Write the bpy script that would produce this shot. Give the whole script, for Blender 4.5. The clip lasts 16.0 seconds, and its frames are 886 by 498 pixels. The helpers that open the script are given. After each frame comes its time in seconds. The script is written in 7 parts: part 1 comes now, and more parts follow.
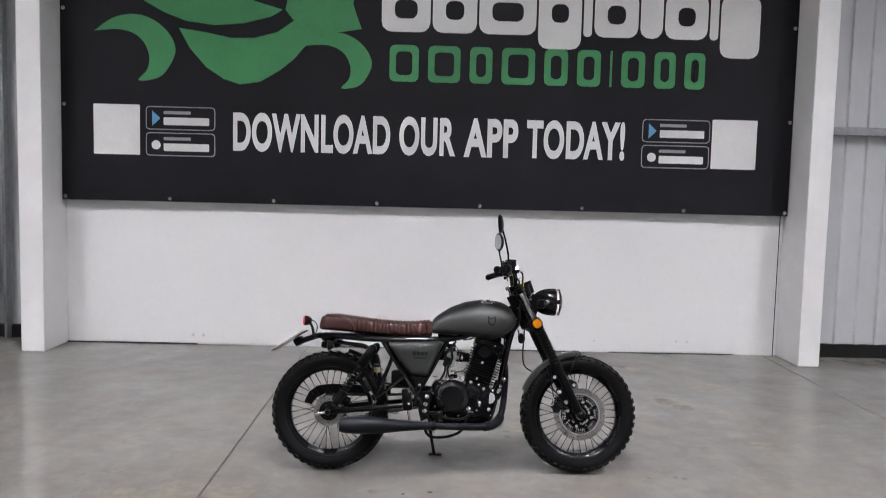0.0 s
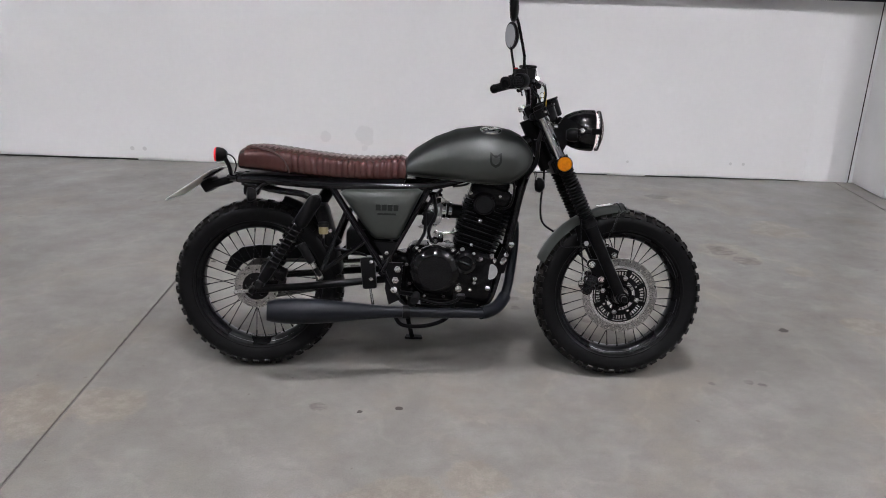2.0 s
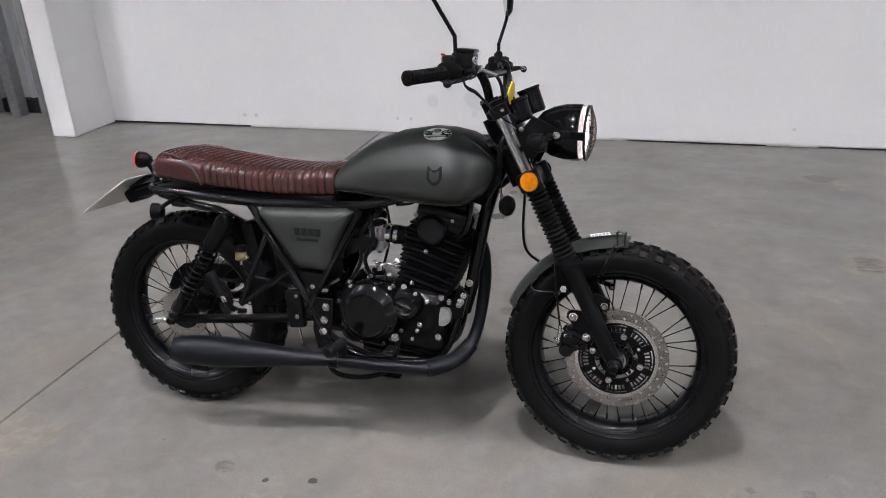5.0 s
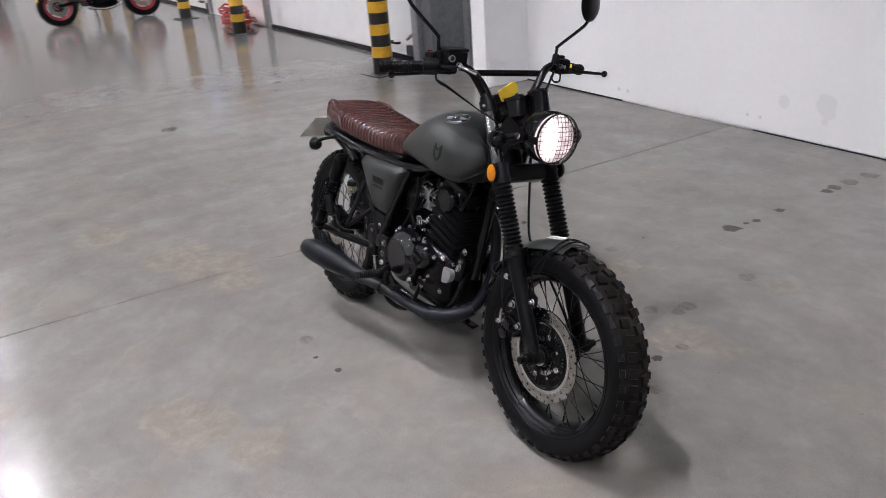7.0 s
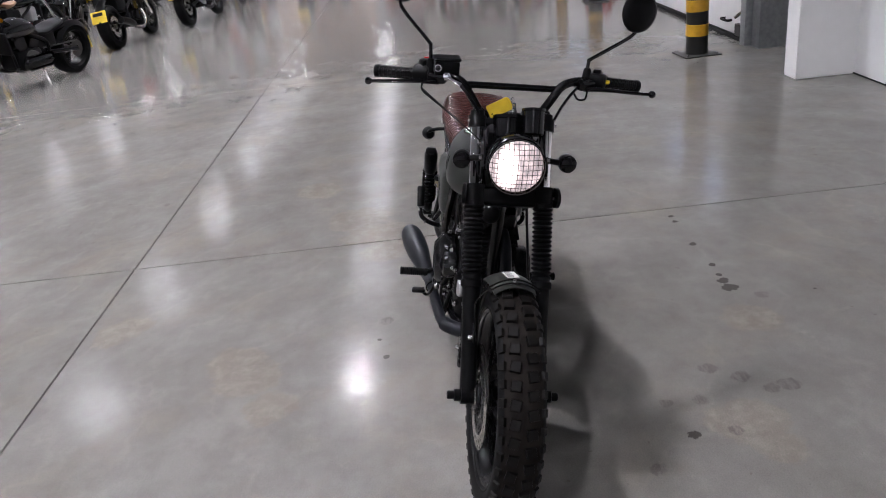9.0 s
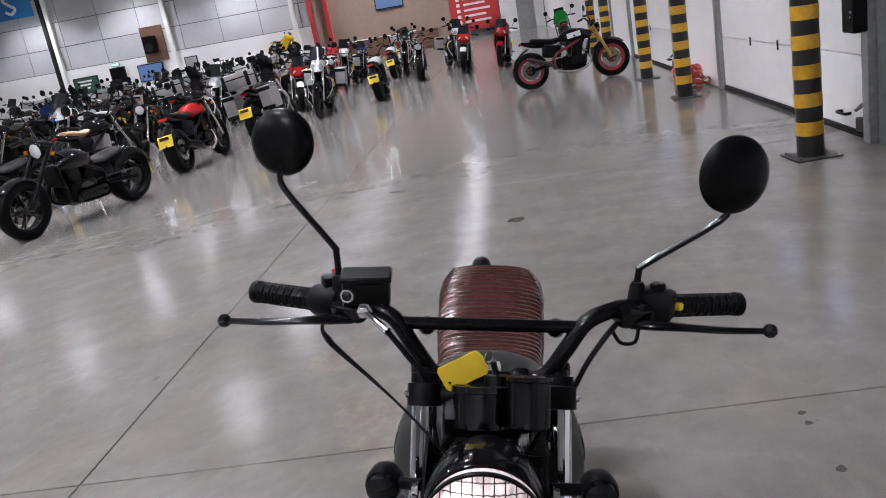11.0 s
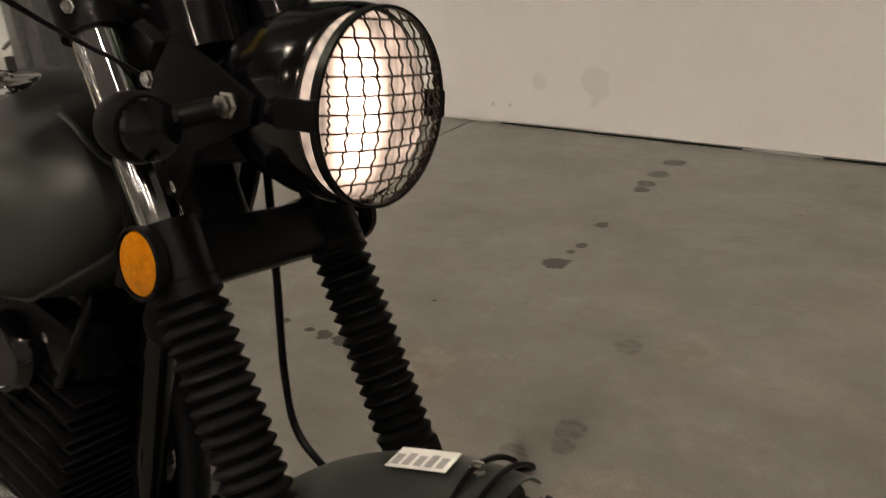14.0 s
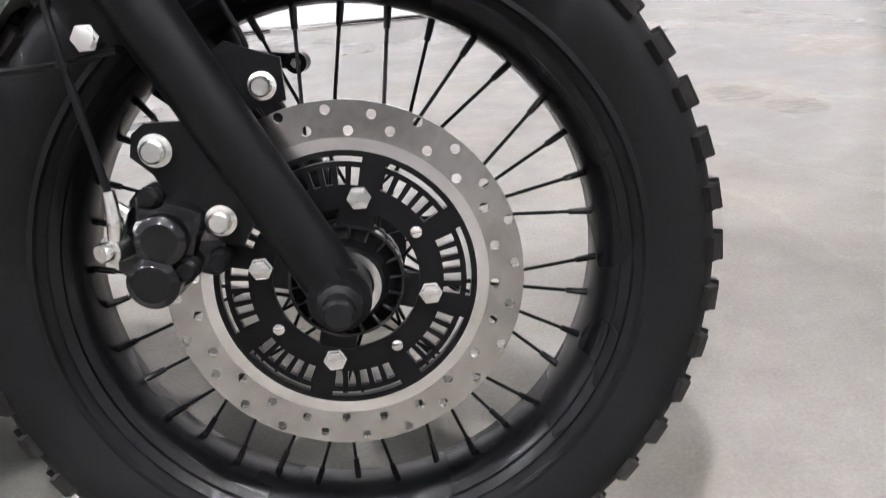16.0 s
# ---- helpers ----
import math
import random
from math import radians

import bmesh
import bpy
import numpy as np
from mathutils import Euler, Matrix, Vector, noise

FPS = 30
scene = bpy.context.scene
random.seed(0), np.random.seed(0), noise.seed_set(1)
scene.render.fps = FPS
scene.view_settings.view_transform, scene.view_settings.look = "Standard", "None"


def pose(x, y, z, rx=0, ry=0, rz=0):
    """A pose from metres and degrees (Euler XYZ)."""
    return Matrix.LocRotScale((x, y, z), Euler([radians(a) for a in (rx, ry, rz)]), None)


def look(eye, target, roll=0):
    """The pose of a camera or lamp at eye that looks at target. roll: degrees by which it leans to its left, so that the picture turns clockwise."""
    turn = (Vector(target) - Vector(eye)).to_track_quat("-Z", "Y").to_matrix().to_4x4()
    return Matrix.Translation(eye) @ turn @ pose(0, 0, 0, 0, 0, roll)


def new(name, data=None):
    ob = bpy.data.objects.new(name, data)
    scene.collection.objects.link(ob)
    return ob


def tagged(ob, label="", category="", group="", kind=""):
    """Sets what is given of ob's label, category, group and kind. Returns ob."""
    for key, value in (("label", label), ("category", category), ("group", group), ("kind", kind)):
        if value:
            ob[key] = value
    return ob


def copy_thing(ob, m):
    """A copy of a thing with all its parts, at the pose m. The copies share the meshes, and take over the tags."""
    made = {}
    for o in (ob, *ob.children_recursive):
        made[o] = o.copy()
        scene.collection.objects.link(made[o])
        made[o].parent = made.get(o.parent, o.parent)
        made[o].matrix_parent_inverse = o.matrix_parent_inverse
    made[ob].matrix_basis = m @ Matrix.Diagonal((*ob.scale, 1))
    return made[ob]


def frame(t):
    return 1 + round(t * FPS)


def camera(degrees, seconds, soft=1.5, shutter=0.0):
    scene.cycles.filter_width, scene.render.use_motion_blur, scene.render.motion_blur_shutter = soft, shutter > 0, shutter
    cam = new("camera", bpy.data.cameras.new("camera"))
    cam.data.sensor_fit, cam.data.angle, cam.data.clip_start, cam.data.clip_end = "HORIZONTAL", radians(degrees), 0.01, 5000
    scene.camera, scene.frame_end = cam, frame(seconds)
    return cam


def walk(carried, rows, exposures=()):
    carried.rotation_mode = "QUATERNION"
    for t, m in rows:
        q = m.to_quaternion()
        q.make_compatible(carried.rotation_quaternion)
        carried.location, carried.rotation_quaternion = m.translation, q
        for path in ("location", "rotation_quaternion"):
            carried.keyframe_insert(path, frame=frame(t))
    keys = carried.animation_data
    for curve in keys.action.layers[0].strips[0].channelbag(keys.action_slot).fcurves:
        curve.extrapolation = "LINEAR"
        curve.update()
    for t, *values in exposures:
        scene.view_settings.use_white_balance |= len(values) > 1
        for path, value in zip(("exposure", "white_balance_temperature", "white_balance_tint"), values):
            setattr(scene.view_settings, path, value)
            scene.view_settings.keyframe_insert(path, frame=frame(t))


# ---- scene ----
cam = camera(57.9, 16.0, soft=0.95, shutter=0.18)
PATH = [
    (0, (-0.175, -4.329, 1.582), (-0.134, -2.336, 1.419), 1.4),
    (0.5, (-0.159, -4.06, 1.546), (-0.116, -2.09, 1.206), 1.6),
    (1, (-0.075, -3.654, 1.538), (-0.039, -1.707, 1.085), 1.9),
    (1.5, (-0.058, -3.214, 1.505), (-0.034, -1.292, 0.951), 2.1),
    (2, (-0.019, -2.835, 1.493), (0.001, -0.95, 0.827), 2.0),
    (2.5, (0.036, -2.469, 1.494), (0.032, -0.597, 0.789), 1.7),
    (3, (0.018, -2.205, 1.492), (-0.003, -0.342, 0.767), 1.6),
    (3.5, (0.014, -2.04, 1.503), (-0.015, -0.191, 0.739), 1.6),
    (3.7, (0.041, -2.017, 1.497), (0.004, -0.172, 0.727), 1.4),
    (5.8, (1.485, -1.881, 1.56), (0.46, -0.376, 0.735), -4.4),
    (6, (1.623, -1.807, 1.563), (0.504, -0.372, 0.733), -4.2),
    (6.5, (1.931, -1.556, 1.569), (0.609, -0.305, 0.739), -3.5),
    (7, (2.287, -1.281, 1.58), (0.713, -0.342, 0.778), -4.2),
    (7.5, (2.529, -0.964, 1.566), (0.805, -0.332, 0.774), -6.0),
    (8, (2.674, -0.621, 1.586), (0.878, -0.228, 0.798), -6.7),
    (8.2, (2.745, -0.488, 1.592), (0.93, -0.199, 0.804), -6.7),
    (10.3, (1.744, 0.23, 1.553), (-0.118, -0.024, 0.869), -9.0),
    (10.5, (1.639, 0.236, 1.551), (-0.256, 0.002, 0.956), -9.7),
    (11, (1.395, 0.25, 1.514), (-0.516, 0.031, 0.964), -10.3),
    (11.5, (1.234, 0.237, 1.444), (-0.68, 0.052, 0.893), -10.6),
    (12, (1.136, 0.097, 1.376), (-0.73, 0.431, 0.739), -7.5),
    (12.5, (1.085, -0.022, 1.315), (-0.662, 0.616, 0.58), -6.9),
    (13, (1.05, -0.142, 1.246), (-0.507, 0.839, 0.462), -4.7),
    (13.5, (1.005, -0.223, 1.183), (-0.423, 0.951, 0.418), -6.4),
    (14, (0.945, -0.321, 1.067), (-0.1, 1.19, 0.277), -3.2),
    (14.5, (0.927, -0.394, 0.975), (0.176, 1.265, 0.15), -2.0),
    (15, (0.907, -0.469, 0.836), (0.44, 1.278, -0.019), -4.2),
    (15.2, (0.908, -0.493, 0.795), (0.525, 1.266, -0.078), -5.5),
    (15.5, (0.861, -0.527, 0.735), (0.666, 1.249, -0.164), -4.3),
    (16, (0.759, -0.587, 0.624), (0.789, 1.218, -0.237), -5.4),
]
EXPOSURES = [
    (0.0, 0.40, 6150, 15),
    (0.6, 0.28, 6150, 15),
    (3.7, 0.28, 6150, 15),
    (6.0, 0.45, 6120, 16),
    (7.0, 0.46, 6100, 17),
    (8.2, 0.28, 6050, 17),
    (10.5, 0.24, 5980, 18),
    (11.5, 0.24, 6050, 17),
    (12.0, 0.48, 6800, 15),
    (12.4, -0.15, 7600, 15),
    (13.0, -0.42, 8000, 13),
    (13.6, -0.42, 8200, 12),
    (14.0, -0.25, 8200, 12),
    (14.5, 0.26, 8300, 14),
    (15.0, 0.80, 7200, 15),
    (15.5, 1.34, 6500, 15),
    (16.0, 1.52, 6200, 15),
]
walk(cam, [(t, look(eye, target, roll)) for t, eye, target, roll in PATH], EXPOSURES)

# ---- world and light ----
world = bpy.data.worlds.new("hall_surroundings")
scene.world = world
world.use_nodes = True
world.node_tree.nodes["Background"].inputs[0].default_value = (0.5, 0.52, 0.56, 1)
world.node_tree.nodes["Background"].inputs[1].default_value = 0.02


# ---- material helpers ----
def nodes_of(name):
    m = bpy.data.materials.new(name)
    m.use_nodes = True
    nt = m.node_tree
    return m, nt, nt.nodes["Principled BSDF"]


def link(nt, a, b):
    nt.links.new(a, b)


def noise_node(nt, scale, detail=4.0, rough=0.55, vec=None):
    n = nt.nodes.new("ShaderNodeTexNoise")
    n.inputs["Scale"].default_value = scale
    n.inputs["Detail"].default_value = detail
    n.inputs["Roughness"].default_value = rough
    if vec is None:
        g = nt.nodes.new("ShaderNodeNewGeometry")
        vec = g.outputs["Position"]
    link(nt, vec, n.inputs["Vector"])
    return n.outputs["Fac"]


def math_node(nt, op, a, b=None, c=None, clamp=False):
    n = nt.nodes.new("ShaderNodeMath")
    n.operation, n.use_clamp = op, clamp
    for i, v in enumerate((a, b, c)):
        if v is None:
            continue
        if isinstance(v, (int, float)):
            n.inputs[i].default_value = v
        else:
            link(nt, v, n.inputs[i])
    return n.outputs[0]


def ramp(nt, fac, stops):
    n = nt.nodes.new("ShaderNodeValToRGB")
    el = n.color_ramp.elements
    while len(el) < len(stops):
        el.new(0.5)
    for e, (p, c) in zip(el, stops):
        e.position, e.color = p, (*c, 1)
    link(nt, fac, n.inputs[0])
    return n.outputs[0]


def mix(nt, fac, a, b, blend="MIX"):
    n = nt.nodes.new("ShaderNodeMix")
    n.data_type, n.blend_type = "RGBA", blend
    for i, v in ((0, fac), (6, a), (7, b)):
        if isinstance(v, (int, float)):
            n.inputs[i].default_value = v
        elif isinstance(v, tuple):
            n.inputs[i].default_value = (*v, 1)
        else:
            link(nt, v, n.inputs[i])
    return n.outputs[2]


def surface(name, base, rough=0.5, metal=0.0, vary=0.15, scale=40.0, bump=0.0, bump_scale=300.0, coat=0.0, rough_vary=0.12, spec=0.5):
    """A painted, cast or moulded surface with grain at two scales."""
    m, nt, p = nodes_of(name)
    n1 = noise_node(nt, scale)
    n2 = noise_node(nt, scale * 0.12, 3)
    f = math_node(nt, "ADD", math_node(nt, "MULTIPLY", n1, 0.5), math_node(nt, "MULTIPLY", n2, 0.5))
    lo = tuple(c * (1 - vary) for c in base)
    hi = tuple(min(1, c * (1 + vary)) for c in base)
    link(nt, ramp(nt, f, [(0.3, lo), (0.7, hi)]), p.inputs["Base Color"])
    r = math_node(nt, "MULTIPLY_ADD", n2, rough_vary, rough - rough_vary / 2, clamp=True)
    link(nt, r, p.inputs["Roughness"])
    p.inputs["Metallic"].default_value = metal
    p.inputs["Specular IOR Level"].default_value = spec
    p.inputs["Coat Weight"].default_value = coat
    p.inputs["Coat Roughness"].default_value = 0.12
    if bump:
        b = nt.nodes.new("ShaderNodeBump")
        b.inputs["Strength"].default_value = bump
        b.inputs["Distance"].default_value = 0.002
        link(nt, noise_node(nt, bump_scale, 3), b.inputs["Height"])
        link(nt, b.outputs[0], p.inputs["Normal"])
    return m


def glow(name, colour, strength, base=(0.8, 0.8, 0.8)):
    m, nt, p = nodes_of(name)
    p.inputs["Base Color"].default_value = (*base, 1)
    p.inputs["Emission Color"].default_value = (*colour, 1)
    p.inputs["Emission Strength"].default_value = strength
    return m


# ---- mesh helpers ----
def part(name, bm, material, parent=None, label="", m=None, sharp=38.0):
    me = bpy.data.meshes.new(name)
    bmesh.ops.recalc_face_normals(bm, faces=bm.faces)
    bm.to_mesh(me)
    bm.free()
    me.shade_smooth()
    me.set_sharp_from_angle(angle=radians(sharp))
    me.materials.append(material)
    ob = new(name, me)
    if parent:
        ob.parent = parent
    if m is not None:
        ob.matrix_basis = m
    if label:
        tagged(ob, label)
    return ob


def piece(name, ob, parent, m):
    """Another object on the mesh of ob."""
    o = new(name, ob.data)
    o.parent = parent
    o.matrix_basis = m
    return o


def thing(name, label, category, group="", kind="", m=None):
    ob = new(name)
    ob.empty_display_size = 0.1
    tagged(ob, label, category, group, kind)
    if m is not None:
        ob.matrix_basis = m
    return ob


def V(*a):
    return Vector(a)


def add_box(bm, size, m, bevel=0.0, seg=1):
    r = bmesh.ops.create_cube(bm, size=1.0, matrix=m @ Matrix.Diagonal((*size, 1)))
    if bevel:
        es = list({e for v in r["verts"] for e in v.link_edges})
        bmesh.ops.bevel(bm, geom=es, offset=bevel, segments=seg, affect="EDGES", profile=0.5)
    return bm


def box(size, m, bevel=0.0, seg=1):
    return add_box(bmesh.new(), size, m, bevel, seg)


def slab_box(x0, x1, y0, y1, z0, z1, bevel=0.0):
    return box((x1 - x0, y1 - y0, z1 - z0), pose((x0 + x1) / 2, (y0 + y1) / 2, (z0 + z1) / 2), bevel)


def add_loft(bm, rings, caps=True, closed=False):
    """Rings of equally many points joined into a skin."""
    vs = [[bm.verts.new(p) for p in ring] for ring in rings]
    n = len(vs[0])
    pairs = list(zip(vs, vs[1:])) + ([(vs[-1], vs[0])] if closed else [])
    for a, b in pairs:
        for i in range(n):
            bm.faces.new((a[i], a[(i + 1) % n], b[(i + 1) % n], b[i]))
    if caps and not closed:
        bm.faces.new(vs[0][::-1])
        bm.faces.new(vs[-1])
    return bm


def along(pts, n=8):
    """A smooth line through the points."""
    pts = [Vector(p) for p in pts]
    if len(pts) < 3:
        return pts
    out = []
    for i in range(len(pts) - 1):
        p0, p1, p2, p3 = pts[max(i - 1, 0)], pts[i], pts[i + 1], pts[min(i + 2, len(pts) - 1)]
        for k in range(n):
            t = k / n
            out.append(0.5 * (2 * p1 + (p2 - p0) * t + (2 * p0 - 5 * p1 + 4 * p2 - p3) * t * t + (3 * p1 - p0 - 3 * p2 + p3) * t ** 3))
    return out + [pts[-1]]


def add_tube(bm, pts, r, seg=10, n=6, squash=1.0):
    line = along(pts, n)
    count = len(line)
    rs = r if isinstance(r, (list, tuple)) else [r] * len(pts)
    radii = []
    for i in range(count):
        u = i / (count - 1) * (len(rs) - 1)
        k = min(int(u), len(rs) - 2) if len(rs) > 1 else 0
        radii.append(rs[k] + (rs[min(k + 1, len(rs) - 1)] - rs[k]) * (u - k))
    t0 = (line[1] - line[0]).normalized()
    up = Vector((0, 0, 1)) if abs(t0.z) < 0.9 else Vector((1, 0, 0))
    side = t0.cross(up).normalized()
    rings = []
    for i, p in enumerate(line):
        t = (line[min(i + 1, count - 1)] - line[max(i - 1, 0)]).normalized()
        side = (side - t * side.dot(t)).normalized()
        nrm = t.cross(side)
        rings.append([p + radii[i] * (math.cos(a) * side + squash * math.sin(a) * nrm) for a in (2 * math.pi * j / seg for j in range(seg))])
    return add_loft(bm, rings)


def tube(pts, r, seg=10, n=6, squash=1.0):
    return add_tube(bmesh.new(), pts, r, seg, n, squash)


def add_rod(bm, p0, p1, r0, r1=None, seg=12):
    return add_tube(bm, [p0, p1], [r0, r0 if r1 is None else r1], seg)


def rod(p0, p1, r0, r1=None, seg=12):
    return add_rod(bmesh.new(), p0, p1, r0, r1, seg)


def add_lathe(bm, prof, m, seg=32, closed=False):
    """A profile of (radius, height) turned round the local z axis."""
    rings = []
    for r, h in prof:
        rings.append([m @ Vector((max(r, 1e-4) * math.cos(a), max(r, 1e-4) * math.sin(a), h)) for a in (2 * math.pi * j / seg for j in range(seg))])
    return add_loft(bm, rings, caps=not closed, closed=closed)


def lathe(prof, m, seg=32, closed=False):
    return add_lathe(bmesh.new(), prof, m, seg, closed)


def circle2(r, n, cx=0.0, cy=0.0, a0=0.0):
    return [(cx + r * math.cos(a0 + 2 * math.pi * i / n), cy + r * math.sin(a0 + 2 * math.pi * i / n)) for i in range(n)]


def add_plate(bm, outline, thick, m, holes=()):
    """A flat plate with holes, of the given thickness, in the local xy plane."""
    es = []
    for loop in (outline, *holes):
        vs = [bm.verts.new((x, y, 0)) for x, y in loop]
        es += [bm.edges.new((vs[i], vs[(i + 1) % len(vs)])) for i in range(len(vs))]
    if holes:
        faces = [f for f in bmesh.ops.triangle_fill(bm, edges=es, use_beauty=True)["geom"] if isinstance(f, bmesh.types.BMFace)]
    else:
        faces = [bm.faces.new([e.verts[0] for e in es])]
    verts = list({v for f in faces for v in f.verts})
    ext = bmesh.ops.extrude_face_region(bm, geom=faces)
    top = [v for v in ext["geom"] if isinstance(v, bmesh.types.BMVert)]
    bmesh.ops.translate(bm, verts=top, vec=(0, 0, thick))
    bmesh.ops.transform(bm, matrix=m, verts=verts + top)
    return bm


def plate(outline, thick, m, holes=()):
    return add_plate(bmesh.new(), outline, thick, m, holes)


def aim(p, direction, spin=0.0):
    """The pose at p whose z axis points along direction."""
    return Matrix.Translation(p) @ Vector(direction).to_track_quat("Z", "Y").to_matrix().to_4x4() @ pose(0, 0, 0, 0, 0, spin)


def lerp_list(x, xs, ys):
    return float(np.interp(x, xs, ys))


def mirror_y(pts):
    return [(p[0], -p[1], p[2]) for p in pts]


def bolt(bm, p, direction, r=0.007, h=0.007):
    add_lathe(bm, [(r * 1.25, 0), (r * 1.25, h * 0.3), (r, h * 0.35), (r, h), (r * 0.7, h * 1.1)], aim(p, direction), seg=6)
    return bm

# ---- materials ----
def spots_mask(nt, pos, spots, warp):
    """Irregular blots at (x, y, radius) on the floor or (x, z, radius) on a wall."""
    total = None
    for x, y, r in spots:
        d = nt.nodes.new("ShaderNodeVectorMath")
        d.operation = "DISTANCE"
        link(nt, pos, d.inputs[0])
        d.inputs[1].default_value = (x, y, 0)
        e = math_node(nt, "ADD", d.outputs["Value"], math_node(nt, "MULTIPLY", warp, r * 1.6))
        s = nt.nodes.new("ShaderNodeMapRange")
        s.interpolation_type = "SMOOTHSTEP"
        s.inputs["From Min"].default_value, s.inputs["From Max"].default_value = r * 1.55, r * 1.28
        link(nt, e, s.inputs["Value"])
        total = s.outputs[0] if total is None else math_node(nt, "MAXIMUM", total, s.outputs[0])
    return total


def concrete():
    m, nt, p = nodes_of("power_floated_concrete")
    g = nt.nodes.new("ShaderNodeNewGeometry")
    pos = g.outputs["Position"]
    big = noise_node(nt, 0.55, 5, 0.6, pos)
    mid = noise_node(nt, 2.6, 6, 0.65, pos)
    sc = nt.nodes.new("ShaderNodeVectorMath")
    sc.operation = "MULTIPLY"
    sc.inputs[1].default_value = (1.0, 3.5, 1.0)
    link(nt, pos, sc.inputs[0])
    sweep = noise_node(nt, 1.1, 5, 0.6, sc.outputs[0])
    fine = noise_node(nt, 60, 4, 0.7, pos)
    speck = noise_node(nt, 16, 3, 0.6, pos)
    f = math_node(nt, "ADD", math_node(nt, "MULTIPLY", big, 0.34), math_node(nt, "MULTIPLY", mid, 0.30))
    f = math_node(nt, "ADD", f, math_node(nt, "MULTIPLY", sweep, 0.16))
    f = math_node(nt, "ADD", f, math_node(nt, "MULTIPLY", noise_node(nt, 9, 8, 0.74, pos), 0.26))
    col = ramp(nt, f, [(0.38, (0.116, 0.110, 0.099)), (0.46, (0.145, 0.138, 0.126)), (0.54, (0.164, 0.157, 0.145)), (0.62, (0.190, 0.183, 0.170))])
    tan = ramp(nt, noise_node(nt, 1.7, 6, 0.68, pos), [(0.50, (0, 0, 0)), (0.68, (1, 1, 1))])
    col = mix(nt, math_node(nt, "MULTIPLY", tan, 0.42), col, (0.205, 0.176, 0.140))
    smear = ramp(nt, noise_node(nt, 4.2, 5, 0.7, sc.outputs[0]), [(0.60, (0, 0, 0)), (0.72, (1, 1, 1))])
    col = mix(nt, math_node(nt, "MULTIPLY", smear, 0.20), col, (0.115, 0.105, 0.090))
    # pale trowel scuffs with crisp edges
    scuff = ramp(nt, noise_node(nt, 6.5, 9, 0.78, pos), [(0.585, (0, 0, 0)), (0.625, (1, 1, 1))])
    gate = ramp(nt, noise_node(nt, 1.3, 3, 0.5, pos), [(0.50, (0, 0, 0)), (0.60, (1, 1, 1))])
    col = mix(nt, math_node(nt, "MULTIPLY", math_node(nt, "MULTIPLY", scuff, gate), 0.35), col, (0.235, 0.222, 0.196))
    # tan worn patches, broken into flakes
    warp = math_node(nt, "SUBTRACT", noise_node(nt, 5, 5, 0.7, pos), 0.15)
    worn = spots_mask(nt, pos, [(-1.62, -0.52, 0.20), (-1.40, -0.42, 0.20), (-1.16, -0.36, 0.15), (1.72, 1.43, 0.13), (1.95, 1.2, 0.09), (1.65, 2.55, 0.10), (-2.2, -0.8, 0.16), (0.47, 1.44, 0.09), (-0.22, -0.94, 0.13), (0.9, -1.2, 0.1), (-0.6, -1.5, 0.14), (1.66, 1.50, 0.19), (1.98, 0.50, 0.12), (0.50, 0.83, 0.14), (0.64, 0.86, 0.10), (-0.09, -0.86, 0.15), (0.12, -0.75, 0.11), (-0.12, 1.06, 0.12), (2.12, 1.95, 0.20)], warp)
    brk = ramp(nt, noise_node(nt, 12, 9, 0.78, pos), [(0.46, (0, 0, 0)), (0.60, (1, 1, 1))])
    flake = math_node(nt, "MULTIPLY", worn, brk)
    col = mix(nt, math_node(nt, "MULTIPLY", worn, 0.5), col, (0.172, 0.148, 0.118))
    col = mix(nt, math_node(nt, "MULTIPLY", flake, 0.45), col, (0.235, 0.220, 0.196))
    # oil drips and a dark tyre scuff
    drip = math_node(nt, "SUBTRACT", math_node(nt, "MULTIPLY", noise_node(nt, 26, 5, 0.7, pos), 1.5), 0.50)
    oil = spots_mask(nt, pos, [(-0.08, 1.79, 0.042), (-0.075, 1.89, 0.015), (-0.065, 1.955, 0.02), (-0.08, 2.155, 0.024), (-0.09, 2.56, 0.03), (-0.095, 2.64, 0.036), (-0.09, 2.77, 0.042), (-0.085, 2.94, 0.044),
                               (-1.17, 1.085, 0.014), (-1.10, 1.084, 0.016), (-0.82, 1.08, 0.017), (-0.59, 1.087, 0.016), (-0.49, 1.08, 0.013), (-0.435, 1.077, 0.022), (-0.37, 1.083, 0.03), (-0.28, 1.389, 0.008), (0.54, 0.633, 0.02), (-0.13, -0.33, 0.013), (-0.265, -0.36, 0.010), (1.556, 0.437, 0.022), (-4.35, 0.165, 0.06)], drip)
    damp = spots_mask(nt, pos, [(0.335, 1.02, 0.055), (0.26, 0.882, 0.06), (0.20, 0.80, 0.05), (-0.28, 1.17, 0.05), (0.67, 0.48, 0.05), (1.27, -0.08, 0.03), (0.31, 1.40, 0.05), (1.72, 1.36, 0.10), (-2.27, -1.76, 0.03), (0.36, 0.60, 0.045), (0.365, 0.71, 0.045), (0.345, 0.95, 0.04), (1.07, -0.08, 0.028), (1.22, -0.06, 0.028), (1.62, 1.52, 0.12), (1.55, 2.65, 0.12), (-0.42, -0.335, 0.05), (0.54, 0.76, 0.03)], math_node(nt, "MULTIPLY", warp, 1.5))
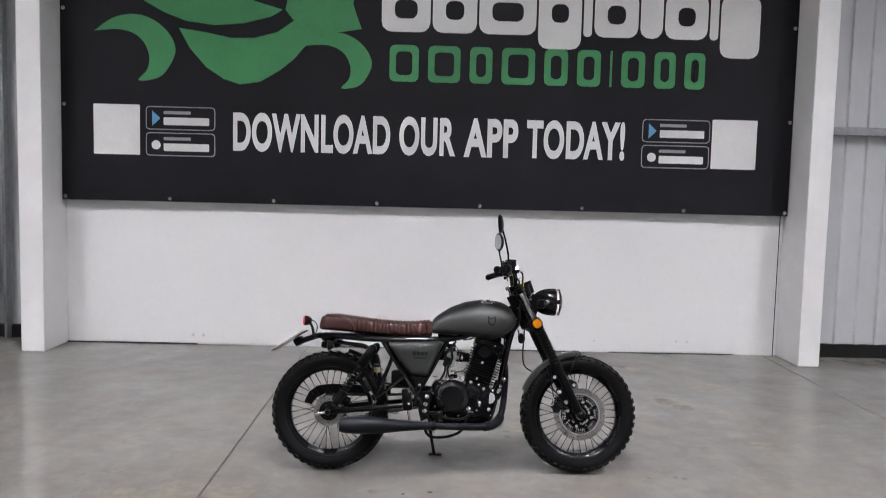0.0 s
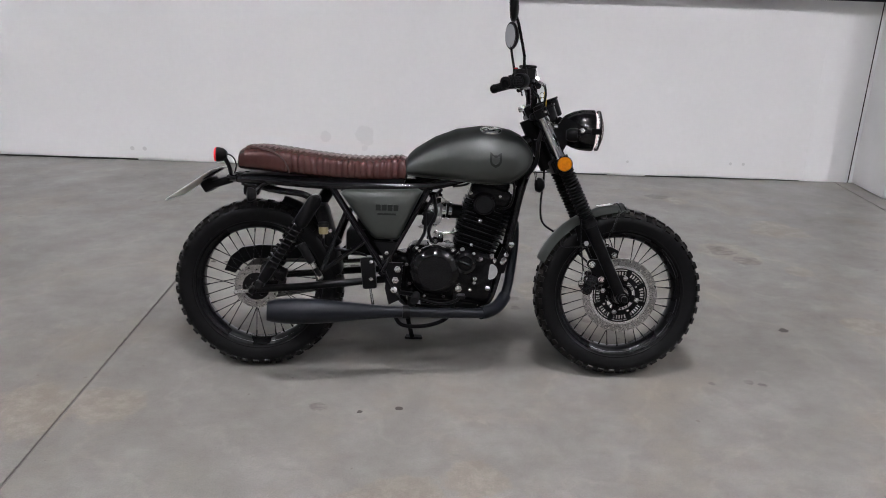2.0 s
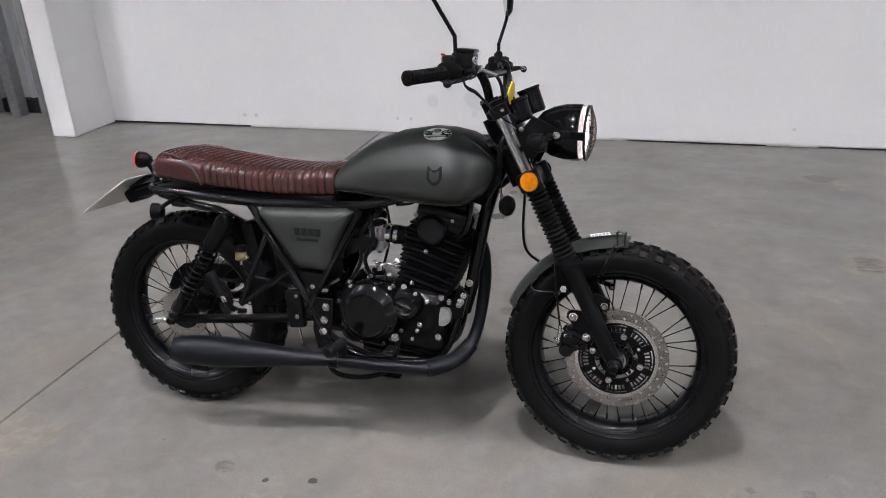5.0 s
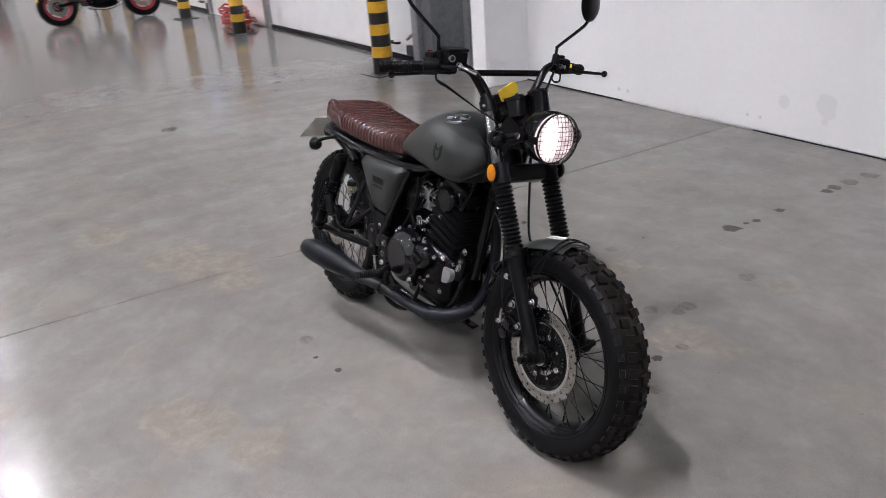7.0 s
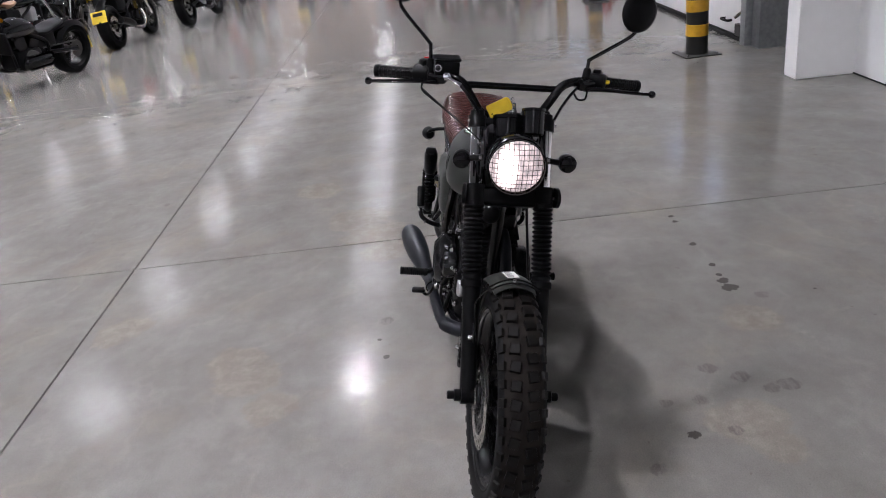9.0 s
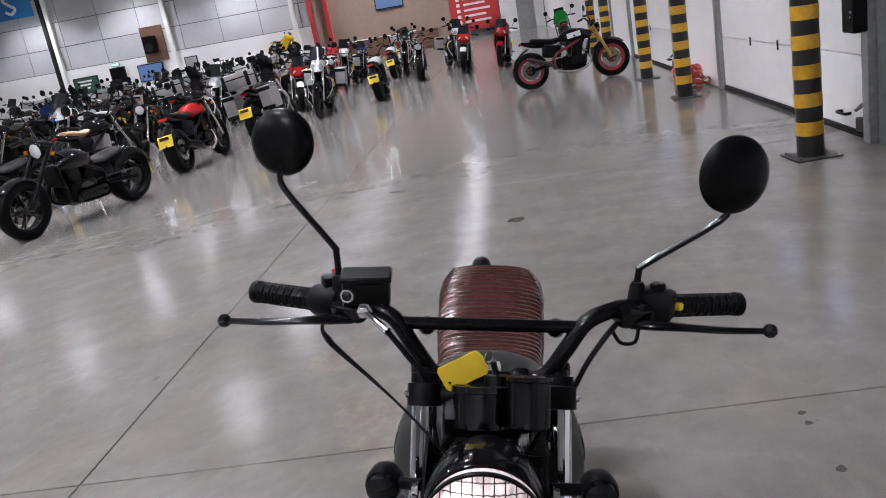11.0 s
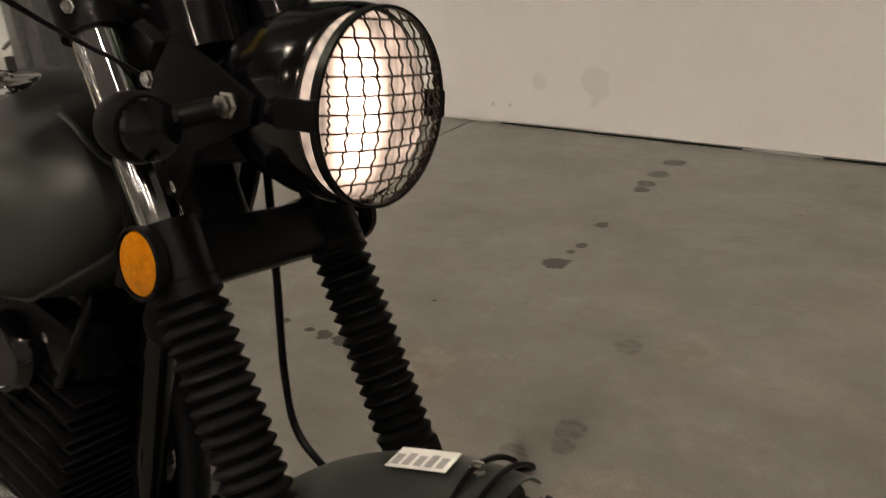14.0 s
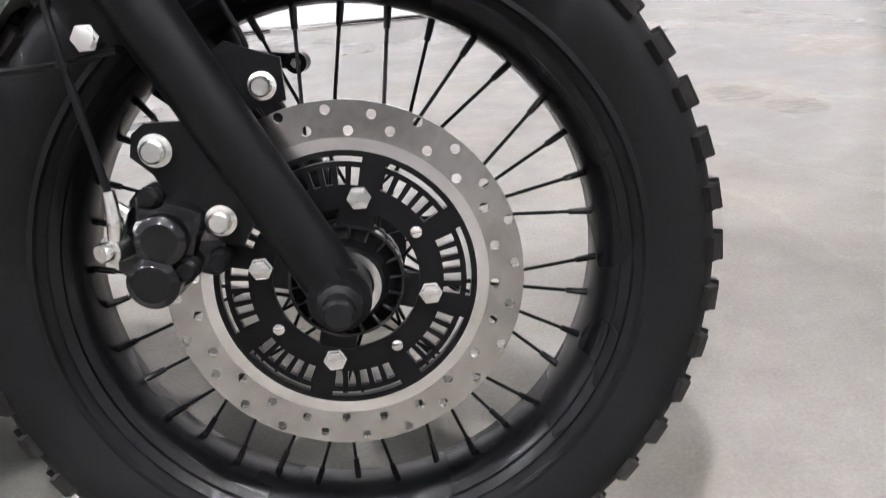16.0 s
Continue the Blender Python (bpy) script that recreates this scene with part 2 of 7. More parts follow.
    damp = math_node(nt, "MULTIPLY", damp, ramp(nt, noise_node(nt, 17, 6, 0.7, sc.outputs[0]), [(0.40, (0.25, 0.25, 0.25)), (0.58, (1, 1, 1))]))
    col = mix(nt, math_node(nt, "MULTIPLY", damp, 0.66), col, (0.085, 0.080, 0.072))
    col = mix(nt, math_node(nt, "MULTIPLY", oil, 0.88), col, (0.048, 0.044, 0.038))
    tiny = math_node(nt, "GREATER_THAN", noise_node(nt, 21, 1.0, 0.4, pos), 0.79)
    col = mix(nt, math_node(nt, "MULTIPLY", tiny, 0.45), col, (0.10, 0.085, 0.07))
    pit = math_node(nt, "GREATER_THAN", noise_node(nt, 70, 2.0, 0.5, pos), 0.735)
    col = mix(nt, math_node(nt, "MULTIPLY", pit, 0.30), col, (0.085, 0.078, 0.068))
    grain = ramp(nt, noise_node(nt, 190, 4, 0.75, pos), [(0.30, (0.86, 0.86, 0.86)), (0.70, (1.12, 1.12, 1.12))])
    col = mix(nt, 1.0, col, grain, "MULTIPLY")
    # curved wipe marks left by the trowel
    bend = nt.nodes.new("ShaderNodeTexWave")
    bend.wave_type, bend.rings_direction = "RINGS", "Z"
    for key, value in (("Scale", 0.9), ("Distortion", 9.0), ("Detail", 4.0), ("Detail Scale", 1.6), ("Detail Roughness", 0.65)):
        bend.inputs[key].default_value = value
    link(nt, pos, bend.inputs["Vector"])
    wipe = ramp(nt, bend.outputs["Fac"], [(0.0, (0.955, 0.955, 0.95)), (0.35, (1.0, 1.0, 1.0)), (0.95, (1.0, 1.0, 1.0)), (1.0, (1.06, 1.055, 1.05))])
    col = mix(nt, 1.0, col, wipe, "MULTIPLY")
    link(nt, col, p.inputs["Base Color"])
    r = math_node(nt, "ADD", math_node(nt, "MULTIPLY", mid, 0.03), math_node(nt, "MULTIPLY", speck, 0.03))
    r = math_node(nt, "ADD", r, 0.124)
    r = math_node(nt, "ADD", r, math_node(nt, "MULTIPLY", flake, 0.06), clamp=True)
    link(nt, r, p.inputs["Roughness"])
    p.inputs["Specular IOR Level"].default_value = 0.23
    return m


def wall_paint():
    m, nt, p = nodes_of("white_wall_paint")
    g = nt.nodes.new("ShaderNodeNewGeometry")
    pos = g.outputs["Position"]
    sep = nt.nodes.new("ShaderNodeSeparateXYZ")
    link(nt, pos, sep.inputs[0])
    com = nt.nodes.new("ShaderNodeCombineXYZ")
    link(nt, sep.outputs[0], com.inputs[0])
    link(nt, sep.outputs[2], com.inputs[1])
    warp = math_node(nt, "SUBTRACT", noise_node(nt, 9, 4, 0.6, pos), 0.2)
    f = math_node(nt, "ADD", math_node(nt, "MULTIPLY", noise_node(nt, 0.8, 4, 0.5, pos), 0.7), math_node(nt, "MULTIPLY", noise_node(nt, 30, 3, 0.5, pos), 0.3))
    col = ramp(nt, f, [(0.3, (0.775, 0.775, 0.778)), (0.7, (0.825, 0.825, 0.822))])
    smudge = spots_mask(nt, com.outputs[0], [(-0.883, 0.24, 0.045), (-0.578, 0.25, 0.075), (-0.585, 0.15, 0.025)], warp)
    col = mix(nt, math_node(nt, "MULTIPLY", smudge, 0.16), col, (0.35, 0.35, 0.35))
    peck = spots_mask(nt, com.outputs[0], [(-2.28, 0.09, 0.012), (-2.375, 0.09, 0.012), (-1.05, 0.10, 0.009), (-1.152, 0.10, 0.009), (2.35, 0.12, 0.009), (2.25, 0.12, 0.009), (1.45, 0.11, 0.008)], math_node(nt, "MULTIPLY", warp, 0.2))
    col = mix(nt, math_node(nt, "MULTIPLY", peck, 0.3), col, (0.25, 0.24, 0.23))
    link(nt, col, p.inputs["Base Color"])
    p.inputs["Roughness"].default_value = 0.55
    b = nt.nodes.new("ShaderNodeBump")
    b.inputs["Strength"].default_value, b.inputs["Distance"].default_value = 0.08, 0.003
    link(nt, noise_node(nt, 90, 3, 0.5, pos), b.inputs["Height"])
    link(nt, b.outputs[0], p.inputs["Normal"])
    return m


FLOOR = concrete()
WALL = wall_paint()
SEALANT = surface("dark_joint_sealant", (0.075, 0.070, 0.062), 0.8)
WHITE = surface("white_coated_steel", (0.80, 0.80, 0.795), 0.42, vary=0.05, scale=6)
CLAD = surface("pale_grey_cladding", (0.50, 0.51, 0.525), 0.45, vary=0.06, scale=5)
GALV = surface("galvanised_steel", (0.36, 0.37, 0.38), 0.42, 0.75, vary=0.25, scale=25)
DARKSTEEL = surface("dark_steel_plate", (0.045, 0.043, 0.04), 0.55, 0.5)
BLACKRUB = surface("black_rubber_seal", (0.010, 0.010, 0.010), 0.7, spec=0.25)
BANNER = surface("black_vinyl_banner", (0.009, 0.009, 0.012), 0.5, vary=0.25, scale=3, bump=0.1, bump_scale=40, spec=0.2)
PRINTWHITE = surface("white_vinyl_print", (0.72, 0.72, 0.71), 0.5, vary=0.05)
PRINTGREEN = surface("green_vinyl_print", (0.045, 0.24, 0.085), 0.5, vary=0.1)
PRINTGREY = surface("grey_vinyl_print", (0.30, 0.30, 0.30), 0.5)
TAPEYEL = surface("yellow_hazard_tape", (0.62, 0.34, 0.02), 0.32, vary=0.2, scale=30)
TAPEBLK = surface("black_hazard_tape", (0.013, 0.013, 0.012), 0.35, vary=0.4, scale=18, rough_vary=0.3)
HOSERED = surface("red_hose", (0.42, 0.035, 0.02), 0.45)
CEIL = surface("grey_roof_lining", (0.16, 0.163, 0.167), 0.6, vary=0.05, scale=2)
OLIVE = surface("matt_olive_grey_paint", (0.031, 0.0345, 0.031), 0.43, 0.34, vary=0.08, scale=400, rough_vary=0.06)
LEATHER = surface("oxblood_leather", (0.045, 0.0152, 0.0130), 0.25, vary=0.2, scale=60, bump=0.06, bump_scale=420, rough_vary=0.08, spec=0.5)
PIPING = surface("dark_brown_piping", (0.035, 0.013, 0.011), 0.4)
GLOSSBLK = surface("gloss_black_paint", (0.003, 0.003, 0.0035), 0.14, vary=0.2, rough_vary=0.08, spec=0.32)
RIMBLK = surface("black_rim_paint", (0.003, 0.003, 0.0035), 0.27, vary=0.2, rough_vary=0.1, spec=0.2)
MIRRORGLASS = surface("tinted_mirror_glass", (0.42, 0.43, 0.45), 0.05, 1.0, vary=0.05)
SATINBLK = surface("satin_black_paint", (0.0028, 0.0028, 0.0031), 0.34, vary=0.2, rough_vary=0.1, spec=0.12)
BARBLK = surface("semi_gloss_black_bar_paint", (0.0028, 0.0028, 0.0032), 0.24, vary=0.2, rough_vary=0.1, spec=0.2)
PLASTIC = surface("black_plastic", (0.0034, 0.0034, 0.0037), 0.42, bump=0.1, bump_scale=600, spec=0.11)
CASTBLK = surface("black_cast_engine", (0.0028, 0.0028, 0.0031), 0.2, 0.0, vary=0.3, bump=0.12, bump_scale=500, spec=0.16)
COVERBLK = surface("gloss_black_engine_cover", (0.0028, 0.0028, 0.0031), 0.13, 0.0, vary=0.3, spec=0.34, rough_vary=0.08)
RUBBER = surface("tyre_rubber", (0.0032, 0.0032, 0.0035), 0.55, vary=0.35, scale=30, bump=0.12, bump_scale=240, spec=0.10)
TREAD = surface("dusty_tread_rubber", (0.0046, 0.0042, 0.0038), 0.50, vary=0.6, scale=26, bump=0.2, bump_scale=200, spec=0.13)
DUSTY = surface("road_dust_on_rubber", (0.0115, 0.0095, 0.0080), 0.8, vary=0.6, scale=22, bump=0.2, bump_scale=200, spec=0.1)
CHROME = surface("chrome", (0.75, 0.75, 0.76), 0.07, 1.0, vary=0.04, rough_vary=0.05)
STEEL = surface("zinc_plated_steel", (0.58, 0.57, 0.55), 0.26, 1.0, vary=0.12, scale=90)
DISCBRIGHT = surface("bright_disc_steel", (0.62, 0.60, 0.575), 0.24, 1.0, vary=0.12, scale=140, rough_vary=0.12)
DISC = surface("brushed_disc_steel", (0.36, 0.345, 0.325), 0.2, 1.0, vary=0.22, scale=120, rough_vary=0.16)
ALU = surface("dull_aluminium", (0.50, 0.50, 0.50), 0.42, 0.9, vary=0.15, scale=70)
EXHAUST = surface("blue_black_ceramic_exhaust", (0.006, 0.007, 0.0095), 0.42, 0.15, vary=0.3, scale=25, spec=0.2)
YELPLASTIC = surface("yellow_plastic", (0.72, 0.50, 0.02), 0.45, vary=0.08, bump=0.2, bump_scale=150)
AMBER = surface("amber_reflector_plastic", (0.43, 0.137, 0.0012), 0.2, vary=0.4, scale=150, bump=0.5, bump_scale=260, spec=0.25)
REDLENS = surface("red_lens", (0.55, 0.012, 0.015), 0.15, coat=0.6)
REDGLOW = glow("lit_red_tail_lamp", (1.0, 0.012, 0.02), 0.42, (0.35, 0.01, 0.012))
FLUID = surface("cloudy_brake_fluid", (0.20, 0.165, 0.085), 0.35, vary=0.1)
PLATEYEL = surface("yellow_plate", (0.75, 0.52, 0.03), 0.4, vary=0.05)
PLATEBACK = surface("pale_plate_back", (0.50, 0.50, 0.46), 0.45)
BADGE = surface("dark_badge_print", (0.0075, 0.0085, 0.008), 0.5, spec=0.2)
LABEL = surface("white_paper_label", (0.72, 0.72, 0.70), 0.6)
FINBLK = surface("matt_black_fins", (0.0035, 0.0035, 0.0038), 0.6, vary=0.3, bump=0.1, bump_scale=400, spec=0.05)
GUARDWIRE = surface("dark_bronze_wire", (0.05, 0.035, 0.025), 0.4, 0.5)
BLUEWIRE = surface("dark_wire", (0.004, 0.004, 0.0045), 0.35, spec=0.12)
SMOKE = surface("smoked_screen", (0.012, 0.013, 0.015), 0.10)
BRONZE = surface("bronze_bolt", (0.45, 0.30, 0.10), 0.3, 1.0)


def crown_band_olive():
    """The tank's olive, darker in a band along the crown, with a narrow soft edge above the flanks."""
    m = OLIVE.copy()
    m.name = "olive_with_darker_crown"
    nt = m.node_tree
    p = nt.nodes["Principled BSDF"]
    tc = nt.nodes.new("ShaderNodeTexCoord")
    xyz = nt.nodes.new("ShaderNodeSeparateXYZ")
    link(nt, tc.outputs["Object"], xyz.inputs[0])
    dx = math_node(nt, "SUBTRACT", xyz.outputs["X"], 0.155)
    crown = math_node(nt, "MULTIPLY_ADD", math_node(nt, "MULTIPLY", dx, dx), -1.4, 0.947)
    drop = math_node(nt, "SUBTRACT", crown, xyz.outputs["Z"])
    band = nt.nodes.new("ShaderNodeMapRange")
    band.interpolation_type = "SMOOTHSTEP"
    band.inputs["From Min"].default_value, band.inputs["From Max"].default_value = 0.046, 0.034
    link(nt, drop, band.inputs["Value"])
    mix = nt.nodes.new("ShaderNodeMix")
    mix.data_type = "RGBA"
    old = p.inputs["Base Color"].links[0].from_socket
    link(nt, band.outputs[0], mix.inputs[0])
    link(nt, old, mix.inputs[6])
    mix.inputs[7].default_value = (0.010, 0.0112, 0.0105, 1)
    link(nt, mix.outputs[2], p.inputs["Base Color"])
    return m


TANKPAINT = crown_band_olive()


def lens_material():
    """A lit lamp: bulb spot, bright reflector facets."""
    m, nt, p = nodes_of("lit_headlamp_lens")
    tc = nt.nodes.new("ShaderNodeTexCoord")
    v = nt.nodes.new("ShaderNodeTexVoronoi")
    v.inputs["Scale"].default_value = 75
    link(nt, tc.outputs["Object"], v.inputs["Vector"])
    n = noise_node(nt, 26, 3, 0.5, tc.outputs["Object"])
    d = nt.nodes.new("ShaderNodeVectorMath")
    d.operation = "DISTANCE"
    tall = nt.nodes.new("ShaderNodeVectorMath")
    tall.operation = "MULTIPLY"
    tall.inputs[1].default_value = (1.0, 1.0, 0.5)
    link(nt, tc.outputs["Object"], tall.inputs[0])
    link(nt, tall.outputs[0], d.inputs[0])
    d.inputs[1].default_value = (0.572, -0.024, 0.470)
    hot = nt.nodes.new("ShaderNodeMapRange")
    hot.interpolation_type = "SMOOTHSTEP"
    hot.inputs["From Min"].default_value, hot.inputs["From Max"].default_value = 0.036, 0.002
    link(nt, d.outputs["Value"], hot.inputs["Value"])
    ribs = nt.nodes.new("ShaderNodeTexWave")
    ribs.inputs["Scale"].default_value = 38
    ribs.inputs["Distortion"].default_value = 2.5
    ribs.bands_direction = "Y"
    link(nt, tc.outputs["Object"], ribs.inputs["Vector"])
    e = math_node(nt, "MULTIPLY_ADD", hot.outputs[0], 7.0, math_node(nt, "MULTIPLY", math_node(nt, "POWER", n, 3.5), 2.6))
    e = math_node(nt, "ADD", e, math_node(nt, "MULTIPLY", v.outputs["Distance"], 0.3))
    e = math_node(nt, "ADD", e, math_node(nt, "MULTIPLY", ribs.outputs["Fac"], 0.2))
    link(nt, e, p.inputs["Emission Strength"])
    p.inputs["Emission Color"].default_value = (1.0, 0.80, 0.74, 1)
    p.inputs["Base Color"].default_value = (0.25, 0.25, 0.25, 1)
    p.inputs["Roughness"].default_value = 0.08
    return m


LENS = lens_material()
LAMP = glow("high_bay_lamp", (1.0, 0.975, 0.95), 2080.0)
RINGGLOW = glow("added_ring_glow", (1.0, 0.975, 0.95), 75.0)
DAYLIGHT = glow("daylight_through_frosted_pane", (0.50, 0.66, 1.0), 2.2, (0.5, 0.5, 0.5))

# ---- hall ----
WY = 3.25          # face of the long wall behind the motorcycle
CEILING = 7.6
X0, X1, Y0 = -47.0, 13.0, -33.0

floor = part("floor", slab_box(X0 - 0.3, X1 + 0.3, Y0 - 0.3, WY + 0.6, -0.25, -0.006), SEALANT)
tagged(floor, "grey power-floated concrete floor with dark joints", "floor", kind="structure")
roof = part("ceiling", slab_box(X0 - 0.3, X1 + 0.3, Y0 - 0.3, WY + 0.6, CEILING, CEILING + 0.2), CEIL)
tagged(roof, "pale lined roof of the hall", "ceiling", kind="structure")

panel_wall = part("wall_north", slab_box(-3.558, 3.222, WY, WY + 0.25, 0.0, CEILING), WALL)
tagged(panel_wall, "smooth white painted wall with faint smudges", "wall", kind="structure")
part("facing_board", slab_box(-3.22, 2.83, WY - 0.008, WY - 0.002, 0.012, CEILING - 0.1, 0.002), WALL, panel_wall)
part("corner_gap", slab_box(3.186, 3.193, WY - 0.004, WY - 0.001, 0.0, CEILING - 0.1), BLACKRUB, panel_wall)
for a, b in ((-3.56, -2.335), (-1.1, 0.12), (0.45, 1.3), (1.6, 2.8)):
    part("floor_gap_seal", slab_box(a, b, WY - 0.013, WY - 0.0085, 0.001, 0.012 if a < -3 else 0.008), BLACKRUB, panel_wall)


def cladding(name, x0, x1, y, z0=0.0, z1=CEILING, pitch=0.2):
    bm = bmesh.new()
    prof = []
    x = x0
    while x < x1 - 1e-6:
        w = min(pitch, x1 - x)
        prof += [(x, y), (x + w * 0.70, y), (x + w * 0.76, y - 0.022), (x + w * 0.94, y - 0.022)]
        x += w
    prof += [(x1, y)]
    ring = [(px, py) for px, py in prof] + [(x1, y + 0.2), (x0, y + 0.2)]
    add_loft(bm, [[V(px, py, z) for px, py in ring] for z in (z0, z1)])
    return part(name, bm, CLAD, sharp=20)


def clad_bay(name, x0, x1, y):
    w = cladding(name, x0, x1, y, 0.13)
    tagged(w, "pale grey ribbed steel cladding with a grey sheeting rail", "wall", kind="structure")
    part("sheeting_rail", slab_box(x0, x1, y - 0.09, y - 0.026, 2.12, 2.20, 0.008), GALV, w)
    part("sheeting_rail", slab_box(x0, x1, y - 0.09, y - 0.026, 4.3, 4.38, 0.008), GALV, w)
    part("base_strip", slab_box(x0, x1, y - 0.03, y + 0.2, 0.0, 0.128), BLACKRUB, w)


clad_bay("wall_north_east", 3.425, X1, WY)


def column(x0, x1):
    c = part("column", slab_box(x0, x1, WY - 0.46, WY + 0.25, 0.0, CEILING, 0.006), WHITE)
    tagged(c, "white boxed steel column beside the smooth wall", "column", "wall columns", "structure")


column(-3.77, -3.56)
column(3.225, 3.422)

# recess beside the column: ribbed sheet, steel posts
recess = cladding("wall_recess", -4.82, -3.775, WY + 0.22, 0.12, pitch=0.16)
tagged(recess, "grey ribbed sheet wall in the recess beside the door", "wall", kind="structure")
part("base_strip", slab_box(-4.82, -3.8, WY + 0.16, WY + 0.42, 0.0, 0.115), BLACKRUB, recess)
for xa, xb, ya in ((-4.62, -4.52, WY + 0.02), (-4.36, -4.30, WY + 0.08), (-4.2, -4.17, WY + 0.08)):
    part("steel_channel", slab_box(xa, xb, ya, ya + 0.10, 0.0, 5.0, 0.006), GALV, recess)


def sectional_door(name, x0, x1, y):
    """White insulated door between steel guides, in a plain wall."""
    d = part(name, slab_box(x0, x1, y + 0.035, y + 0.09, 0.05, 0.6), WHITE)
    tagged(d, "closed white sectional loading door with a black floor seal", "door", kind="structure")
    z = 0.05
    while z < 4.2:
        part("door_panel", slab_box(x0, x1, y, y + 0.034, z, z + 0.604, 0.006), WHITE, d)
        z += 0.61
    # a row of frosted panes in the third panel, daylight behind them
    for k in range(2):
        xc = x0 + (x1 - x0) * (0.52 + 0.31 * k)
        frame_ = bmesh.new()
        for xa, xb, za, zb in ((-0.24, 0.24, 1.46, 1.50), (-0.24, 0.24, 1.80, 1.84), (-0.24, -0.20, 1.501, 1.799), (0.20, 0.24, 1.501, 1.799)):
            add_box(frame_, (xb - xa, 0.014, zb - za), pose(xc + (xa + xb) / 2, y - 0.007, (za + zb) / 2), 0.003)
        part("pane_frame", frame_, PLASTIC, d)
        part("door_pane", slab_box(xc - 0.199, xc + 0.199, y - 0.006, y - 0.001, 1.501, 1.799), DAYLIGHT, d, "frosted door pane with daylight behind")
    part("floor_seal", slab_box(x0, x1, y - 0.02, y + 0.06, 0.0, 0.048, 0.01), BLACKRUB, d)
    for xa in (x0 - 0.13, x1 + 0.005):
        part("guide_rail", slab_box(xa, xa + 0.125, y - 0.06, y + 0.15, 0.0, 4.6, 0.006), GALV, d, "galvanised steel guide")
    for vx in (x0 + 0.28 * (x1 - x0), x0 + 0.5 * (x1 - x0)):
        part("finger_grip", slab_box(vx, vx + 0.03, y - 0.012, y - 0.001, 0.60, 0.70, 0.004), PLASTIC, d)
    part("pull_handle", tube([(x1 - 0.52, y - 0.002, 0.17), (x1 - 0.52, y - 0.05, 0.17), (x1 - 0.36, y - 0.05, 0.17), (x1 - 0.36, y - 0.002, 0.17)], 0.013, 8, 3), PLASTIC, d)
    part("spring_bracket", slab_box(x1 - 0.16, x1 - 0.02, y - 0.05, y - 0.001, 0.06, 0.17, 0.006), DARKSTEEL, d)
    part("roller", rod((x1 - 0.08, y - 0.08, 0.24), (x1 - 0.02, y - 0.02, 0.3), 0.016), STEEL, d)
    return d


DY = WY - 0.23
sectional_door("door_1", -9.33, -5.14, DY)
sectional_door("door_2", -16.4, -12.2, DY)
sectional_door("door_3", -23.5, -19.3, DY)
for i, (xa, xb) in enumerate(((-12.06, -9.47), (-19.16, -16.54), (X0, -23.64))):
    w = part("wall_pier_%d" % (i + 1), slab_box(xa + 0.003, xb - 0.003, DY - 0.02, WY + 0.25, 0.0, CEILING), WALL)
    tagged(w, "plain white wall between loading doors", "wall", kind="structure")
for i, (xa, xb) in enumerate(((-9.47, -5.0), (-16.54, -12.06), (-23.64, -19.16))):
    w = part("wall_lintel_%d" % (i + 1), slab_box(xa, xb, DY + 0.152, WY + 0.25, 4.25, CEILING), WALL)
    tagged(w, "plain white wall above a loading door", "wall", kind="structure")
w = part("wall_return", slab_box(-4.995, -4.83, DY + 0.0, WY + 0.42, 0.0, CEILING), GALV)
tagged(w, "grey steel door post beside the recess", "wall", kind="structure")
cbox = thing("door_control_box", "black door control box on a steel post", "control box")
part("case", slab_box(-5.20, -4.98, DY - 0.17, DY - 0.065, 0.86, 1.24, 0.012), PLASTIC, cbox)
for z in (0.98, 1.02):
    for k in range(2):
        part("button", rod((-5.06 + 0.035 * k, DY - 0.17, z), (-5.06 + 0.035 * k, DY - 0.178, z), 0.009), STEEL, cbox)

# the rest of the hall's shell
for name, b in (("wall_south", (X0, X1, Y0 - 0.25, Y0, 0, CEILING)), ("wall_east", (X1, X1 + 0.25, Y0, WY + 0.25, 0, CEILING))):
    w = part(name, slab_box(*b), CLAD)
    tagged(w, "pale grey hall wall", "wall", kind="structure")


